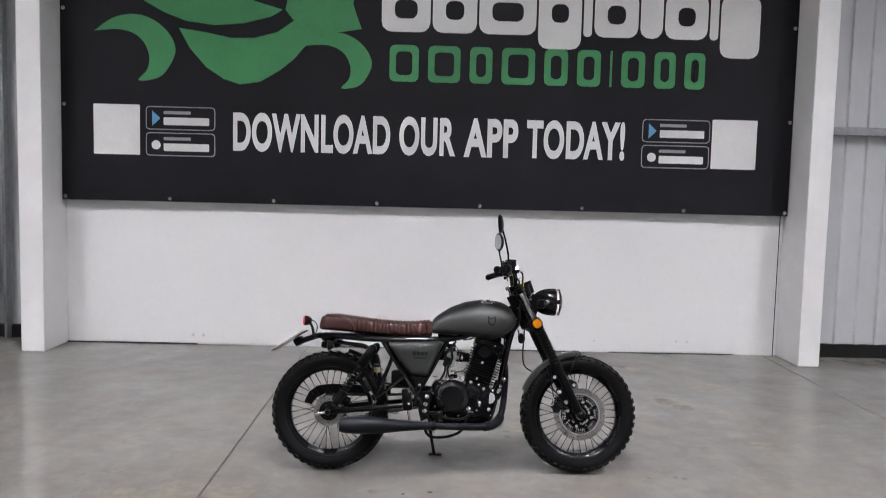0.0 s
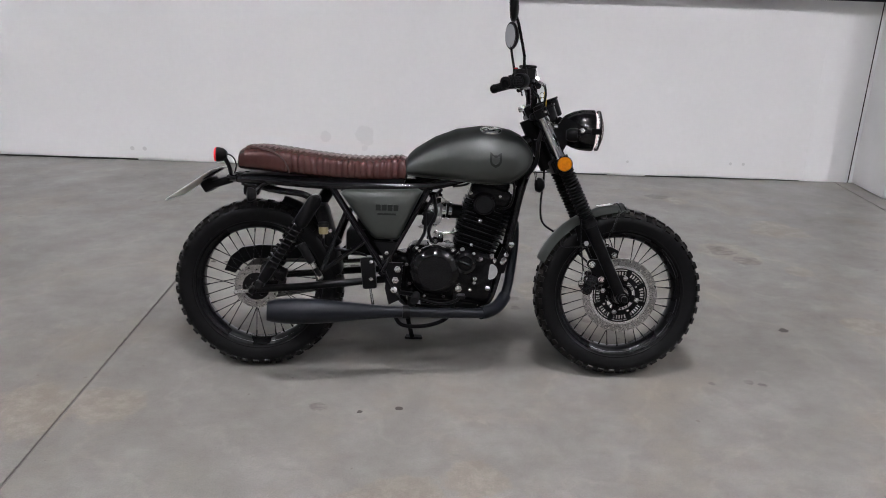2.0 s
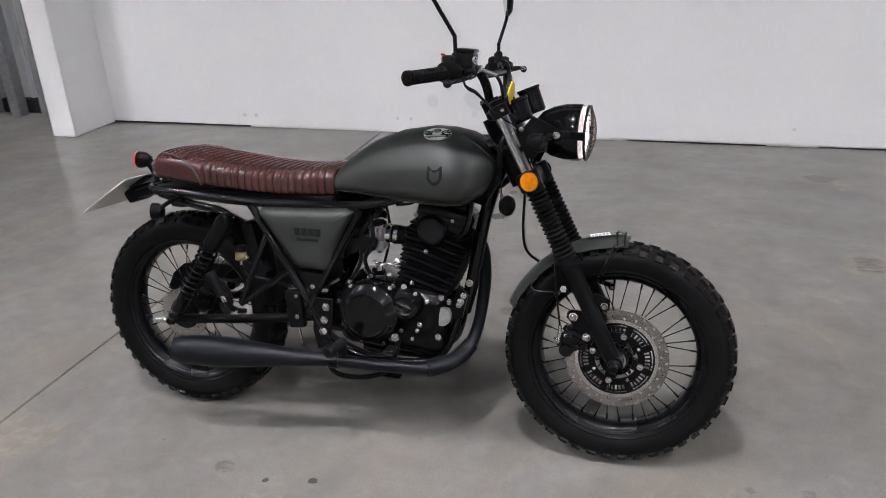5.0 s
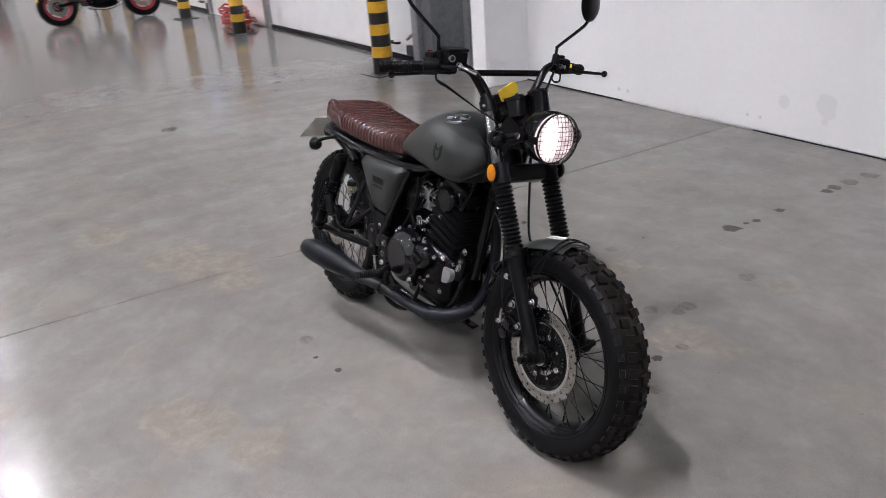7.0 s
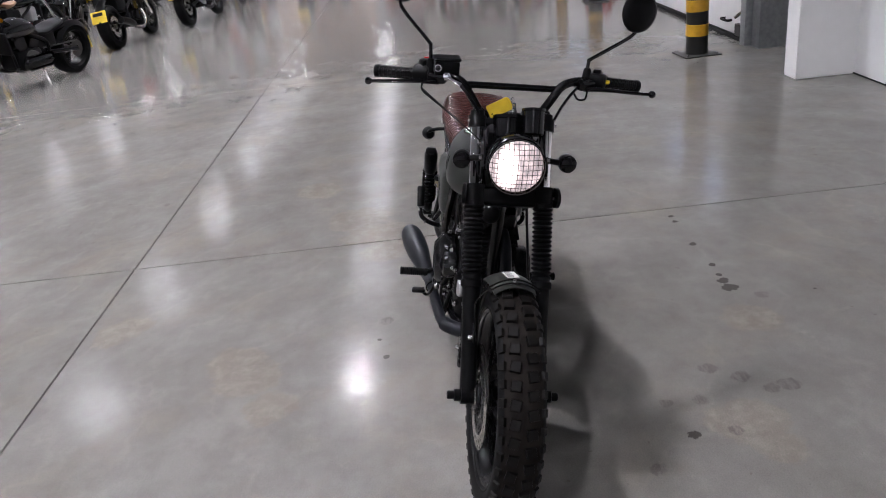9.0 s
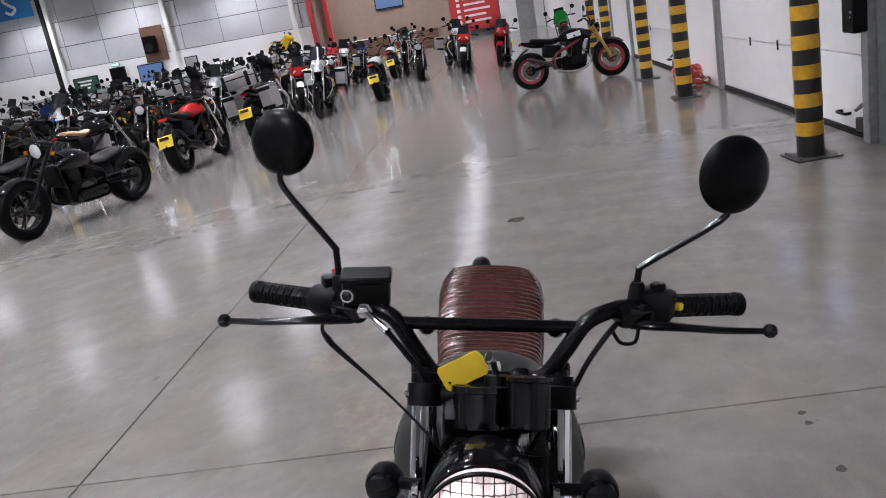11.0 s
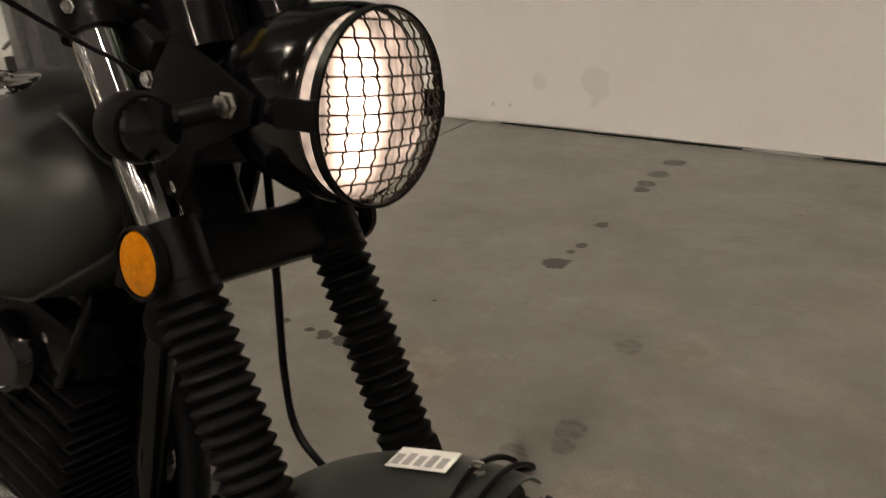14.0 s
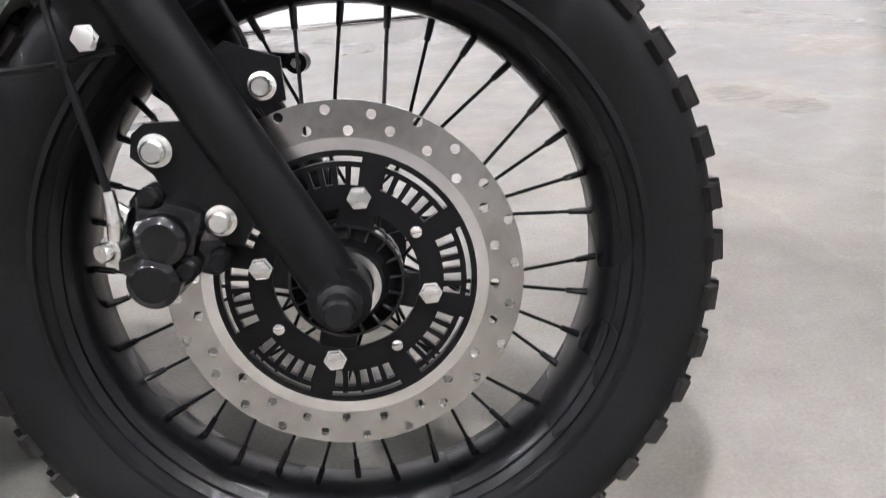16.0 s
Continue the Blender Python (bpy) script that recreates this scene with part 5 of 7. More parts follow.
# left: switch block, clutch perch
part("switch_block", box((0.046, 0.058, 0.044), pose(0.262, 0.243, 1.112, 0, 0, -25), 0.010, 2), PLASTIC, handlebar, "black switch block")
part("yellow_switch", box((0.010, 0.020, 0.011), pose(0.270, 0.272, 1.112, 0, 0, -25), 0.0025, 1), YELPLASTIC, handlebar, "yellow horn switch")
part("switch_rocker", box((0.016, 0.022, 0.012), pose(0.258, 0.246, 1.138, 0, 0, -25), 0.003, 1), PLASTIC, handlebar)
part("clutch_cable", tube([(0.305, 0.185, 1.100), (0.318, 0.165, 1.080), (0.330, 0.140, 1.045), (0.335, 0.118, 1.0), (0.33, 0.085, 0.95), (0.30, 0.06, 0.88)], [0.0045, 0.0045, 0.004, 0.004, 0.004, 0.004], 8), BLUEWIRE, handlebar)
part("cable_loop", tube([(0.300, 0.215, 1.088), (0.304, 0.21, 1.068), (0.303, 0.19, 1.066), (0.298, 0.178, 1.082)], 0.003, 6), BLUEWIRE, handlebar)
for s, base, elbow, top, face in ((-1, (0.272, -0.226, 1.118), (0.270, -0.230, 1.194), (0.240, -0.316, 1.285), (0.220, -0.315, 1.345)),
                                  (1, (0.270, 0.213, 1.113), (0.268, 0.216, 1.170), (0.262, 0.334, 1.245), (0.262, 0.341, 1.306))):
    b, e2, t2, f2 = (Vector(q) for q in (base, elbow, top, face))
    g_ = 1.1 if s > 0 else 1.0
    mir = part("mirror", lathe([(g_ * r_, h_) for r_, h_ in ((0.0, 0.016), (0.020, 0.0155), (0.040, 0.011), (0.0495, 0.003), (0.051, -0.003), (0.0485, -0.006), (0.0, -0.006))], aim(f2, (0.93, 0.36, 0.05) if s > 0 else (0.95, -0.18, 0.05)), 40), SATINBLK, bike, "round black handlebar mirror", STEER)
    part("mirror_glass", lathe([(0.0, -0.0085), (0.047, -0.0085), (0.0475, -0.006), (0.0, -0.0055)], aim(f2, (0.93, 0.36, 0.05) if s > 0 else (0.95, -0.18, 0.05)), 36), MIRRORGLASS, mir)
    bm = bmesh.new()
    q0, q1 = b.lerp(e2, 0.9), e2.lerp(t2, 0.08)
    q2, q3 = e2.lerp(t2, 0.93), t2.lerp(f2, 0.35)
    add_tube(bm, [b, q0, q1, q2, q3, f2 - (f2 - t2) * 0.25], 0.0052, 10, 4)
    part("stem", bm, GLOSSBLK, mir)
    part("stem_boot", lathe([(0.0, 0.034), (0.008, 0.034), (0.011, 0.028), (0.013, 0.0), (0.0, 0.0)], aim(b + V(0, 0, 0.002), e2 - b), 16), RUBBER, mir)

# speedometer cable on the inner left
part("speedo_cable", tube([(0.40, 0.04, 0.93), (0.393, 0.058, 0.83), (0.392, 0.066, 0.745), (0.387, 0.079, 0.642), (0.400, 0.085, 0.575), (0.46, 0.086, 0.53), (0.58, 0.080, 0.43), (0.66, 0.066, 0.37)], 0.0042, 8), BLUEWIRE, bike, m=STEER)
part("wiring_loom", tube([(0.37, -0.05, 0.95), (0.35, -0.07, 0.90), (0.345, -0.06, 0.82), (0.31, -0.05, 0.76)], 0.008, 8), BLUEWIRE, bike)
part("wiring_loom", tube([(0.40, 0.02, 0.93), (0.38, 0.05, 0.88), (0.35, 0.05, 0.80), (0.30, 0.04, 0.76)], 0.010, 8), BLUEWIRE, bike)
horn = part("horn", lathe([(0.0, 0.02), (0.012, 0.02), (0.026, 0.010), (0.030, 0.0), (0.026, -0.012), (0.0, -0.016)], aim((0.365, -0.035, 0.735), (1, -0.4, 0.1)), 24), SATINBLK, bike, "black horn")
part("horn_bolt", rod((0.352, -0.045, 0.755), (0.345, -0.045, 0.785), 0.004), STEEL, horn)

# ---- tank ----
TX = [-0.143, -0.139, -0.125, -0.10, -0.03, 0.05, 0.14, 0.20, 0.25, 0.285, 0.31, 0.326, 0.335, 0.337]
TT = [0.790, 0.812, 0.835, 0.858, 0.902, 0.933, 0.947, 0.945, 0.935, 0.918, 0.895, 0.869, 0.845, 0.832]
TB = [0.770, 0.757, 0.752, 0.750, 0.745, 0.738, 0.731, 0.729, 0.735, 0.757, 0.780, 0.802, 0.822, 0.829]
TW = [0.080, 0.091, 0.099, 0.106, 0.125, 0.144, 0.157, 0.160, 0.154, 0.136, 0.113, 0.083, 0.045, 0.012]


def section(x, w, zt, zb, n=44, lift=0.62, ex=2.5):
    zc = zb + (zt - zb) * (1 - lift)
    ring = []
    for j in range(n):
        a = 2 * math.pi * j / n
        ca, sa = math.cos(a), math.sin(a)
        y = w * math.copysign(abs(ca) ** (2 / ex), ca)
        if sa >= 0:
            z = zc + (zt - zc) * abs(sa) ** (2 / 2.15)
            y *= 1 - 0.10 * abs(sa) ** 2
        else:
            z = zc - (zc - zb) * abs(sa) ** (2 / 3.2)
        ring.append(V(x, y, z))
    return ring


fine = sorted(set(TX + [0.5 * (a + b) for a, b in zip(TX, TX[1:])]))
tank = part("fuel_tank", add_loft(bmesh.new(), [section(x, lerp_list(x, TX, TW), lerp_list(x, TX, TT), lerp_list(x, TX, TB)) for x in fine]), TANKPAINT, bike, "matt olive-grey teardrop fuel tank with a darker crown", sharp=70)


def tank_side(x, z, out=0.0):
    """A point of the tank's right flank at x and height z, raised by out."""
    w, zt, zb = (lerp_list(x, TX, q) for q in (TW, TT, TB))
    zc = zb + (zt - zb) * 0.38
    if z >= zc:
        sa = min(0.999, (z - zc) / (zt - zc)) ** (2.15 / 2)
        y = w * (1 - sa * sa) ** 0.4 * (1 - 0.10 * sa * sa)
    else:
        sa = min(0.999, (zc - z) / (zc - zb)) ** (3.2 / 2)
        y = w * (1 - sa * sa) ** 0.4
    return (x, -y - out, z)


seam = [tank_side(x, lerp_list(x, TX, TB) + 0.010 * min(1, (0.34 - x) / 0.06), 0.0005) for x in fine[1:-1]]
part("tank_seam", tube(seam + [(0.3385, 0, 0.831)] + mirror_y(seam[::-1]), 0.0034, 8, 2), OLIVE, tank)
rim = [tank_side(x, lerp_list(x, TX, TT) - 0.012 * min(1, (0.34 - x) / 0.03), 0.0003) for x in (0.268, 0.285, 0.300, 0.312, 0.322, 0.330)]
part("tank_seam", tube(rim + [(0.3385, 0, 0.833)] + mirror_y(rim[::-1]), 0.0034, 8, 2), OLIVE, tank)
CAPM = aim((0.172, -0.074, 0.9345), (0.02, -0.20, 1))
part("filler_cap", lathe([(0.0, 0.0068), (0.014, 0.0068), (0.016, 0.0052), (0.033, 0.0046), (0.0385, 0.0022), (0.0405, -0.003), (0.0395, -0.008), (0.0, -0.010)], CAPM, 44), CHROME, tank, "chrome filler cap")
part("cap_lock", lathe([(0.0, 0.0095), (0.010, 0.0092), (0.0118, 0.0064), (0.0, 0.0064)], CAPM, 20), STEEL, tank)
# tank emblem: a plain dark shield
for s in SIDE:
    outer = [(-0.020, 0.026), (-0.016, 0.024), (-0.007, 0.015), (0.007, 0.015), (0.016, 0.024), (0.020, 0.026), (0.022, 0.010), (0.0215, -0.010), (0.014, -0.022), (0.0, -0.030), (-0.014, -0.022), (-0.0215, -0.010), (-0.022, 0.010)]
    inner = [(0.62 * a, 0.58 * b - 0.002) for a, b in outer]
    bm = bmesh.new()
    n = len(outer)
    ring = [[bm.verts.new((x, -s * y, z)) for x, y, z in (tank_side(0.189 + a, 0.831 + b, up) for a, b in loop)] for loop, up in ((outer, -0.001), (outer, 0.0014), (inner, 0.0014), (inner, -0.001))]
    for r0, r1 in zip(ring, ring[1:]):
        for j in range(n):
            bm.faces.new([r0[j], r0[(j + 1) % n], r1[(j + 1) % n], r1[j]])
    bmesh.ops.recalc_face_normals(bm, faces=bm.faces[:])
    part("tank_emblem", bm, BADGE, tank, "dark shield emblem")

# ---- seat ----
SX = [-0.752, -0.745, -0.72, -0.66, -0.60, -0.50, -0.40, -0.30, -0.22, -0.16, -0.137, -0.132]
ST_ = [0.800, 0.833, 0.849, 0.852, 0.846, 0.834, 0.824, 0.819, 0.821, 0.828, 0.822, 0.80]
SB_ = [0.768, 0.762, 0.760, 0.757, 0.752, 0.743, 0.735, 0.731, 0.732, 0.735, 0.737, 0.745]
SW_ = [0.085, 0.102, 0.118, 0.128, 0.131, 0.131, 0.127, 0.120, 0.111, 0.103, 0.098, 0.090]


def seat_ring(x, n=56):
    w, zt, zb = (lerp_list(x, SX, q) for q in (SW_, ST_, SB_))
    ring = []
    for j in range(n):
        a = 2 * math.pi * j / n
        ca, sa = math.cos(a), math.sin(a)
        y = w * math.copysign(abs(ca) ** (2 / 3.6), ca)
        z = (zt + zb) / 2 + (zt - zb) / 2 * math.copysign(abs(sa) ** (2 / (3.0 if sa > 0 else 5.0)), sa)
        h = (z - zb) / (zt - zb)
        edge = min(1, max(0, (x + 0.74) / 0.02)) * min(1, max(0, (-0.138 - x) / 0.01))
        side = min(1, max(0, (x + 0.572 - 0.05 * (h - 0.5)) / 0.012))
        topw = min(1, max(0, (h - 0.80) / 0.12))
        amp = 0.0082 * edge * max(topw, side * min(1, max(0, (h - 0.10) / 0.12)))
        rib = abs(math.sin(math.pi * (x + 0.75) / 0.0225)) ** 0.55 - 0.75
        c = V(x, 0, (zt * 0.35 + zb * 0.65))
        q = V(x, y, z)
        d = (q - c).normalized()
        ring.append(q + d * amp * rib)
    return ring


sx = list(np.linspace(-0.752, -0.738, 6)) + list(np.linspace(-0.735, -0.138, 220)) + [-0.135, -0.132]
seat = part("seat", add_loft(bmesh.new(), [seat_ring(float(x)) for x in sx]), LEATHER, bike, "tuck-and-roll oxblood leather bench seat", sharp=75)
for s in SIDE:
    part("seat_piping", tube([(-0.555, s * 0.128, 0.757), (-0.563, s * 0.134, 0.785), (-0.585, s * 0.133, 0.815), (-0.63, s * 0.124, 0.838), (-0.70, s * 0.103, 0.847)], 0.0032, 8), PIPING, seat)
part("seat_base", slab_box(-0.74, -0.14, -0.10, 0.10, 0.722, 0.745, 0.006), PLASTIC, seat)

# ---- frame ----
frame_tubes = [
    [(-0.745, -0.10, 0.728), (-0.66, -0.108, 0.728), (-0.45, -0.112, 0.716), (-0.25, -0.112, 0.717), (-0.05, -0.10, 0.722), (0.08, -0.06, 0.75)],
    [(-0.405, -0.112, 0.712), (-0.21, -0.125, 0.418)],
    [(-0.050, -0.108, 0.712), (-0.205, -0.125, 0.425), (-0.20, -0.125, 0.40)],
    [(-0.432, -0.150, 0.402), (-0.277, -0.124, 0.515)],
    [(-0.350, -0.118, 0.618), (-0.390, -0.135, 0.515), (-0.430, -0.152, 0.408)],
    [(-0.20, -0.125, 0.41), (-0.165, -0.125, 0.34), (-0.10, -0.115, 0.275), (0.10, -0.095, 0.255), (0.19, -0.06, 0.29), (0.232, -0.03, 0.42)],
]
FT = "frame_tube"
for pts in frame_tubes:
    rad = 0.0145 if pts is frame_tubes[0] else 0.0090 if pts in frame_tubes[3:5] else 0.0125
    part(FT, tube(pts, rad, 12), GLOSSBLK, bike)
    part(FT, tube(mirror_y(pts), rad, 12), GLOSSBLK, bike)
part("rear_loop", tube([(-0.745, -0.10, 0.728), (-0.785, -0.06, 0.728), (-0.795, 0, 0.728), (-0.785, 0.06, 0.728), (-0.745, 0.10, 0.728)], 0.0135, 12), GLOSSBLK, bike)
part("under_seat_tube", tube([(-0.735, -0.085, 0.715), (-0.60, -0.10, 0.690), (-0.51, -0.11, 0.680), (-0.46, -0.112, 0.655)], 0.012, 10), GLOSSBLK, bike)
part("backbone", tube([(0.33, 0, 0.90), (0.10, 0, 0.80), (-0.10, 0, 0.74)], 0.026, 14), GLOSSBLK, bike)
part("down_tube", tube([(0.338, 0, 0.84), (0.295, 0, 0.70), (0.258, 0, 0.50), (0.235, 0, 0.40)], 0.019, 14), GLOSSBLK, bike)
part("head_gusset", plate([(0.34, 0.87), (0.30, 0.72), (0.22, 0.745), (0.25, 0.80)], 0.012, pose(0, 0.006, 0, 90, 0, 0)), SATINBLK, bike)
for s in SIDE:
    part("engine_plate", plate([(0.235, 0.50), (0.262, 0.47), (0.245, 0.40), (0.15, 0.375), (0.16, 0.40), (0.205, 0.425)], 0.006, pose(0, s * 0.062 + 0.003, 0, 90, 0, 0)), SATINBLK, bike)
    for x, z in ((0.250, 0.470), (0.236, 0.440), (0.205, 0.447), (0.193, 0.378)):
        part("engine_bolt", bolt(bmesh.new(), (x, s * 0.068, z), (0, s, 0), 0.0075, 0.008), STEEL, bike)

# side panels
for s in SIDE:
    outer = [(-0.372, 0.690), (-0.355, 0.706), (-0.085, 0.716), (-0.070, 0.703), (-0.148, 0.530), (-0.160, 0.521), (-0.240, 0.524), (-0.255, 0.533)]
    cx, cz = -0.205, 0.625

    def around(k, y):
        return [V(cx + (x - cx) * k, s * y, cz + (z - cz) * k) for x, z in outer]

    def dense(ring):
        out = []
        for a, b in zip(ring, ring[1:] + ring[:1]):
            out += [a, a.lerp(b, 0.25), a.lerp(b, 0.5), a.lerp(b, 0.75)]
        return out
    bm = bmesh.new()
    add_loft(bm, [dense(around(k, y)) for k, y in ((1.0, 0.095), (1.0, 0.104), (0.988, 0.117), (0.962, 0.128), (0.915, 0.138), (0.82, 0.1465), (0.64, 0.1515), (0.36, 0.1530), (0.12, 0.1532))])
    sp = part("side_panel", bm, OLIVE, bike, "matt olive side panel with a dark mark", sharp=60)
    for k in range(4):
        part("panel_mark", slab_box(-0.238 + 0.0215 * k, -0.220 + 0.0215 * k, s * 0.1538 - 0.0012, s * 0.1538 + 0.0012, 0.634, 0.656), BADGE, sp)
    part("panel_mark", slab_box(-0.232, -0.164, s * 0.1538 - 0.0012, s * 0.1538 + 0.0012, 0.618, 0.625), BADGE, sp)
    part("panel_foot", plate([(-0.243, 0.519), (-0.158, 0.516), (-0.185, 0.455), (-0.205, 0.452)], 0.02, pose(0, s * 0.125 + 0.01, 0, 90, 0, 0)), PLASTIC, sp, "black plastic panel foot")
    part("foot_screw", bolt(bmesh.new(), (-0.196, s * 0.136, 0.475), (0, s, 0), 0.006, 0.004), STEEL, sp)

# ---- engine ----
eng = part("crankcase", box((0.34, 0.21, 0.21), pose(0.035, 0, 0.385, 0, 4, 0), 0.045, 3), CASTBLK, bike, "black single-cylinder engine crankcase")
CV = aim((-0.018, -0.10, 0.412), (0, -1, 0))
part("clutch_cover", lathe([(0.094, 0.0), (0.094, 0.030), (0.090, 0.040), (0.086, 0.044), (0.066, 0.064), (0.063, 0.065), (0.061, 0.0625), (0.0, 0.0625)], CV, 56), COVERBLK, eng, "round gloss black clutch cover with a bevelled rim")
part("oil_filter_cover", lathe([(0.046, 0.0), (0.045, 0.03), (0.039, 0.040), (0.028, 0.044), (0.024, 0.040), (0.0, 0.041)], aim((0.094, -0.10, 0.446), (0, -1, 0)), 30), COVERBLK, eng)
part("cover_rib", box((0.05, 0.02, 0.012), pose(0.094, -0.142, 0.446, 0, 20, 0), 0.004), CASTBLK, eng)
part("starter_cap", lathe([(0.029, -0.02), (0.030, 0.022), (0.027, 0.027), (0.0, 0.028)], aim((0.184, -0.070, 0.408), (0.25, -1, 0)), 30), ALU, eng, "dull silver starter cap")
part("starter_flange", box((0.03, 0.012, 0.085), pose(0.180, -0.068, 0.410, 0, -12, 0), 0.005), ALU, eng)
part("generator_cover", lathe([(0.098, 0.0), (0.096, 0.04), (0.084, 0.055), (0.0, 0.058)], aim((0.02, 0.10, 0.39), (0, 1, 0)), 40), CASTBLK, eng)
part("sprocket_cover", box((0.12, 0.05, 0.13), pose(-0.11, 0.115, 0.385), 0.02, 2), CASTBLK, eng)
part("gearbox_rear", box((0.13, 0.16, 0.15), pose(-0.125, 0.0, 0.385), 0.03, 2), CASTBLK, eng)
part("sump", box((0.22, 0.15, 0.05), pose(0.04, 0, 0.283), 0.015, 2), CASTBLK, eng)
for a in range(0, 360, 40):
    part("cover_lug", lathe([(0.0095, 0.0), (0.0095, 0.011), (0.0, 0.012)], CV @ pose(0.106 * math.cos(radians(a + 10)), 0.106 * math.sin(radians(a + 10)), 0.0), 12), CASTBLK, eng)
    part("case_bolt", bolt(bmesh.new(), CV @ V(0.106 * math.cos(radians(a + 10)), 0.106 * math.sin(radians(a + 10)), 0.012), (0, -1, 0), 0.0052, 0.006), STEEL if a % 120 == 0 else DARKSTEEL, eng)
for x, z, r in ((0.115, 0.515, 0.005), (0.13, 0.372, 0.005), (0.047, 0.492, 0.005), (0.125, 0.482, 0.005), (-0.075, 0.487, 0.005), (0.115, 0.345, 0.005)):
    part("case_bolt", bolt(bmesh.new(), (x, -0.130, z), (0, -1, 0), r, 0.008), STEEL, eng)
for x, y, z, r in ((0.267, -0.070, 0.510, 0.0085), (0.242, -0.070, 0.451, 0.008), (0.193, -0.104, 0.470, 0.007), (0.183, -0.100, 0.346, 0.0075), (0.151, -0.112, 0.459, 0.0065), (0.083, -0.112, 0.493, 0.0065), (0.132, -0.118, 0.385, 0.006), (0.071, -0.156, 0.353, 0.0095)):
    part("case_bolt", lathe([(r * 1.3, 0.0), (r * 1.3, 0.002), (r, 0.003), (r * 0.95, 0.007), (r * 0.5, 0.009), (0.0, 0.0095)], aim((x, y, z), (0.1, -1, 0)), 14), STEEL, eng)
# finned barrel and head
CL = pose(0.150, -0.005, 0.582, 0, 17, 0)
barrel = part("cylinder", box((0.142, 0.135, 0.24), CL, 0.02, 2), FINBLK, bike, "black finned cylinder")
for k in range(13):
    z = -0.098 + 0.0145 * k
    w = 0.158 + 0.026 * math.sin(0.18 * k)
    part("cooling_fin", box((w, 0.150 + 0.014 * (k % 2), 0.0048), CL @ pose(0.004, 0, z), 0.0018), FINBLK, barrel)
head = part("cylinder_head", box((0.165, 0.14, 0.075), CL @ pose(0.0, 0, 0.112), 0.022, 2), CASTBLK, bike, "black cylinder head")
part("cam_cover", lathe([(0.046, 0.0), (0.045, 0.018), (0.038, 0.026), (0.034, 0.0265), (0.032, 0.024), (0.0, 0.024)], aim((0.158, -0.070, 0.660), (0, -1, 0)), 30), COVERBLK, head)
part("rocker_cover", box((0.11, 0.09, 0.05), CL @ pose(0.005, 0, 0.158), 0.018, 2), CASTBLK, head)
for x, z in ((0.112, 0.700), (0.222, 0.690), (0.15, 0.60)):
    part("head_bolt", bolt(bmesh.new(), (x - 0.005, -0.072 if z > 0.68 else -0.095, z), (0, -1, 0), 0.006, 0.006), STEEL, head)
part("valve_cap", lathe([(0.0, 0.014), (0.012, 0.014), (0.016, 0.010), (0.017, 0.0), (0.0, 0.0)], aim((0.245, -0.03, 0.655), (1, -0.3, 0.1)), 8), CASTBLK, head)
part("spark_lead", tube([(0.215, -0.065, 0.64), (0.255, -0.085, 0.66), (0.268, -0.06, 0.73), (0.24, -0.03, 0.765)], 0.005, 8), BLUEWIRE, head)
# carburettor, intake, levers, pipes in the gap behind the barrel
CB = aim((-0.012, -0.030, 0.630), (1, 0.12, -0.08))
carb = part("carburettor", lathe([(0.0, -0.040), (0.022, -0.040), (0.024, -0.022), (0.030, -0.014), (0.030, 0.004), (0.022, 0.010), (0.0205, 0.060), (0.0, 0.060)], CB, 26), ALU, bike, "dull metal carburettor behind the cylinder")
part("float_bowl", box((0.044, 0.046, 0.032), pose(-0.022, -0.030, 0.592), 0.009, 2), ALU, carb)
part("bowl_drain", bolt(bmesh.new(), (-0.022, -0.030, 0.576), (0, 0, -1), 0.006, 0.009), STEEL, carb)
part("slide_tower", lathe([(0.021, 0.0), (0.021, 0.026), (0.025, 0.028), (0.025, 0.038), (0.016, 0.046), (0.0, 0.047)], aim((-0.022, -0.030, 0.650), (0, 0, 1)), 22), CASTBLK, carb)
part("intake_boot", lathe([(0.0, 0.030), (0.0265, 0.030), (0.028, 0.034), (0.0265, 0.040), (0.0285, 0.050), (0.026, 0.088), (0.0, 0.088)], CB, 22), RUBBER, carb)
for h in (0.021, 0.043):
    part("hose_clip", lathe([(0.0270, h - 0.006), (0.0300, h - 0.006), (0.0300, h + 0.006), (0.0270, h + 0.006)], CB, 28, True), CHROME, carb)
    part("clip_screw", rod(CB @ V(0.004, -0.031, h), CB @ V(0.018, -0.031, h), 0.0035, seg=8), CHROME, carb)
part("air_boot", lathe([(0.0, -0.100), (0.033, -0.100), (0.030, -0.075), (0.026, -0.042), (0.0, -0.040)], CB, 22), RUBBER, carb)
part("throttle_quadrant", plate([(-0.052, 0.640), (-0.030, 0.654), (-0.014, 0.648), (-0.012, 0.622), (-0.030, 0.606), (-0.048, 0.616)], 0.003, pose(0, -0.061, 0, 90, 0, 0)), STEEL, carb)
part("throttle_pivot", bolt(bmesh.new(), (-0.031, -0.065, 0.626), (0, -1, 0), 0.0078, 0.008), CHROME, carb)
part("cable_bracket", tube([(-0.040, -0.058, 0.648), (-0.030, -0.060, 0.672), (-0.006, -0.058, 0.680), (0.010, -0.050, 0.672)], 0.0036, 8), STEEL, carb)
part("choke_lever", tube([(0.004, -0.058, 0.655), (0.016, -0.064, 0.664), (0.030, -0.062, 0.661)], [0.005, 0.004, 0.003], 8), STEEL, carb)
part("idle_screw", rod((-0.050, -0.056, 0.612), (-0.028, -0.058, 0.604), 0.0048, seg=8), BRONZE, carb)
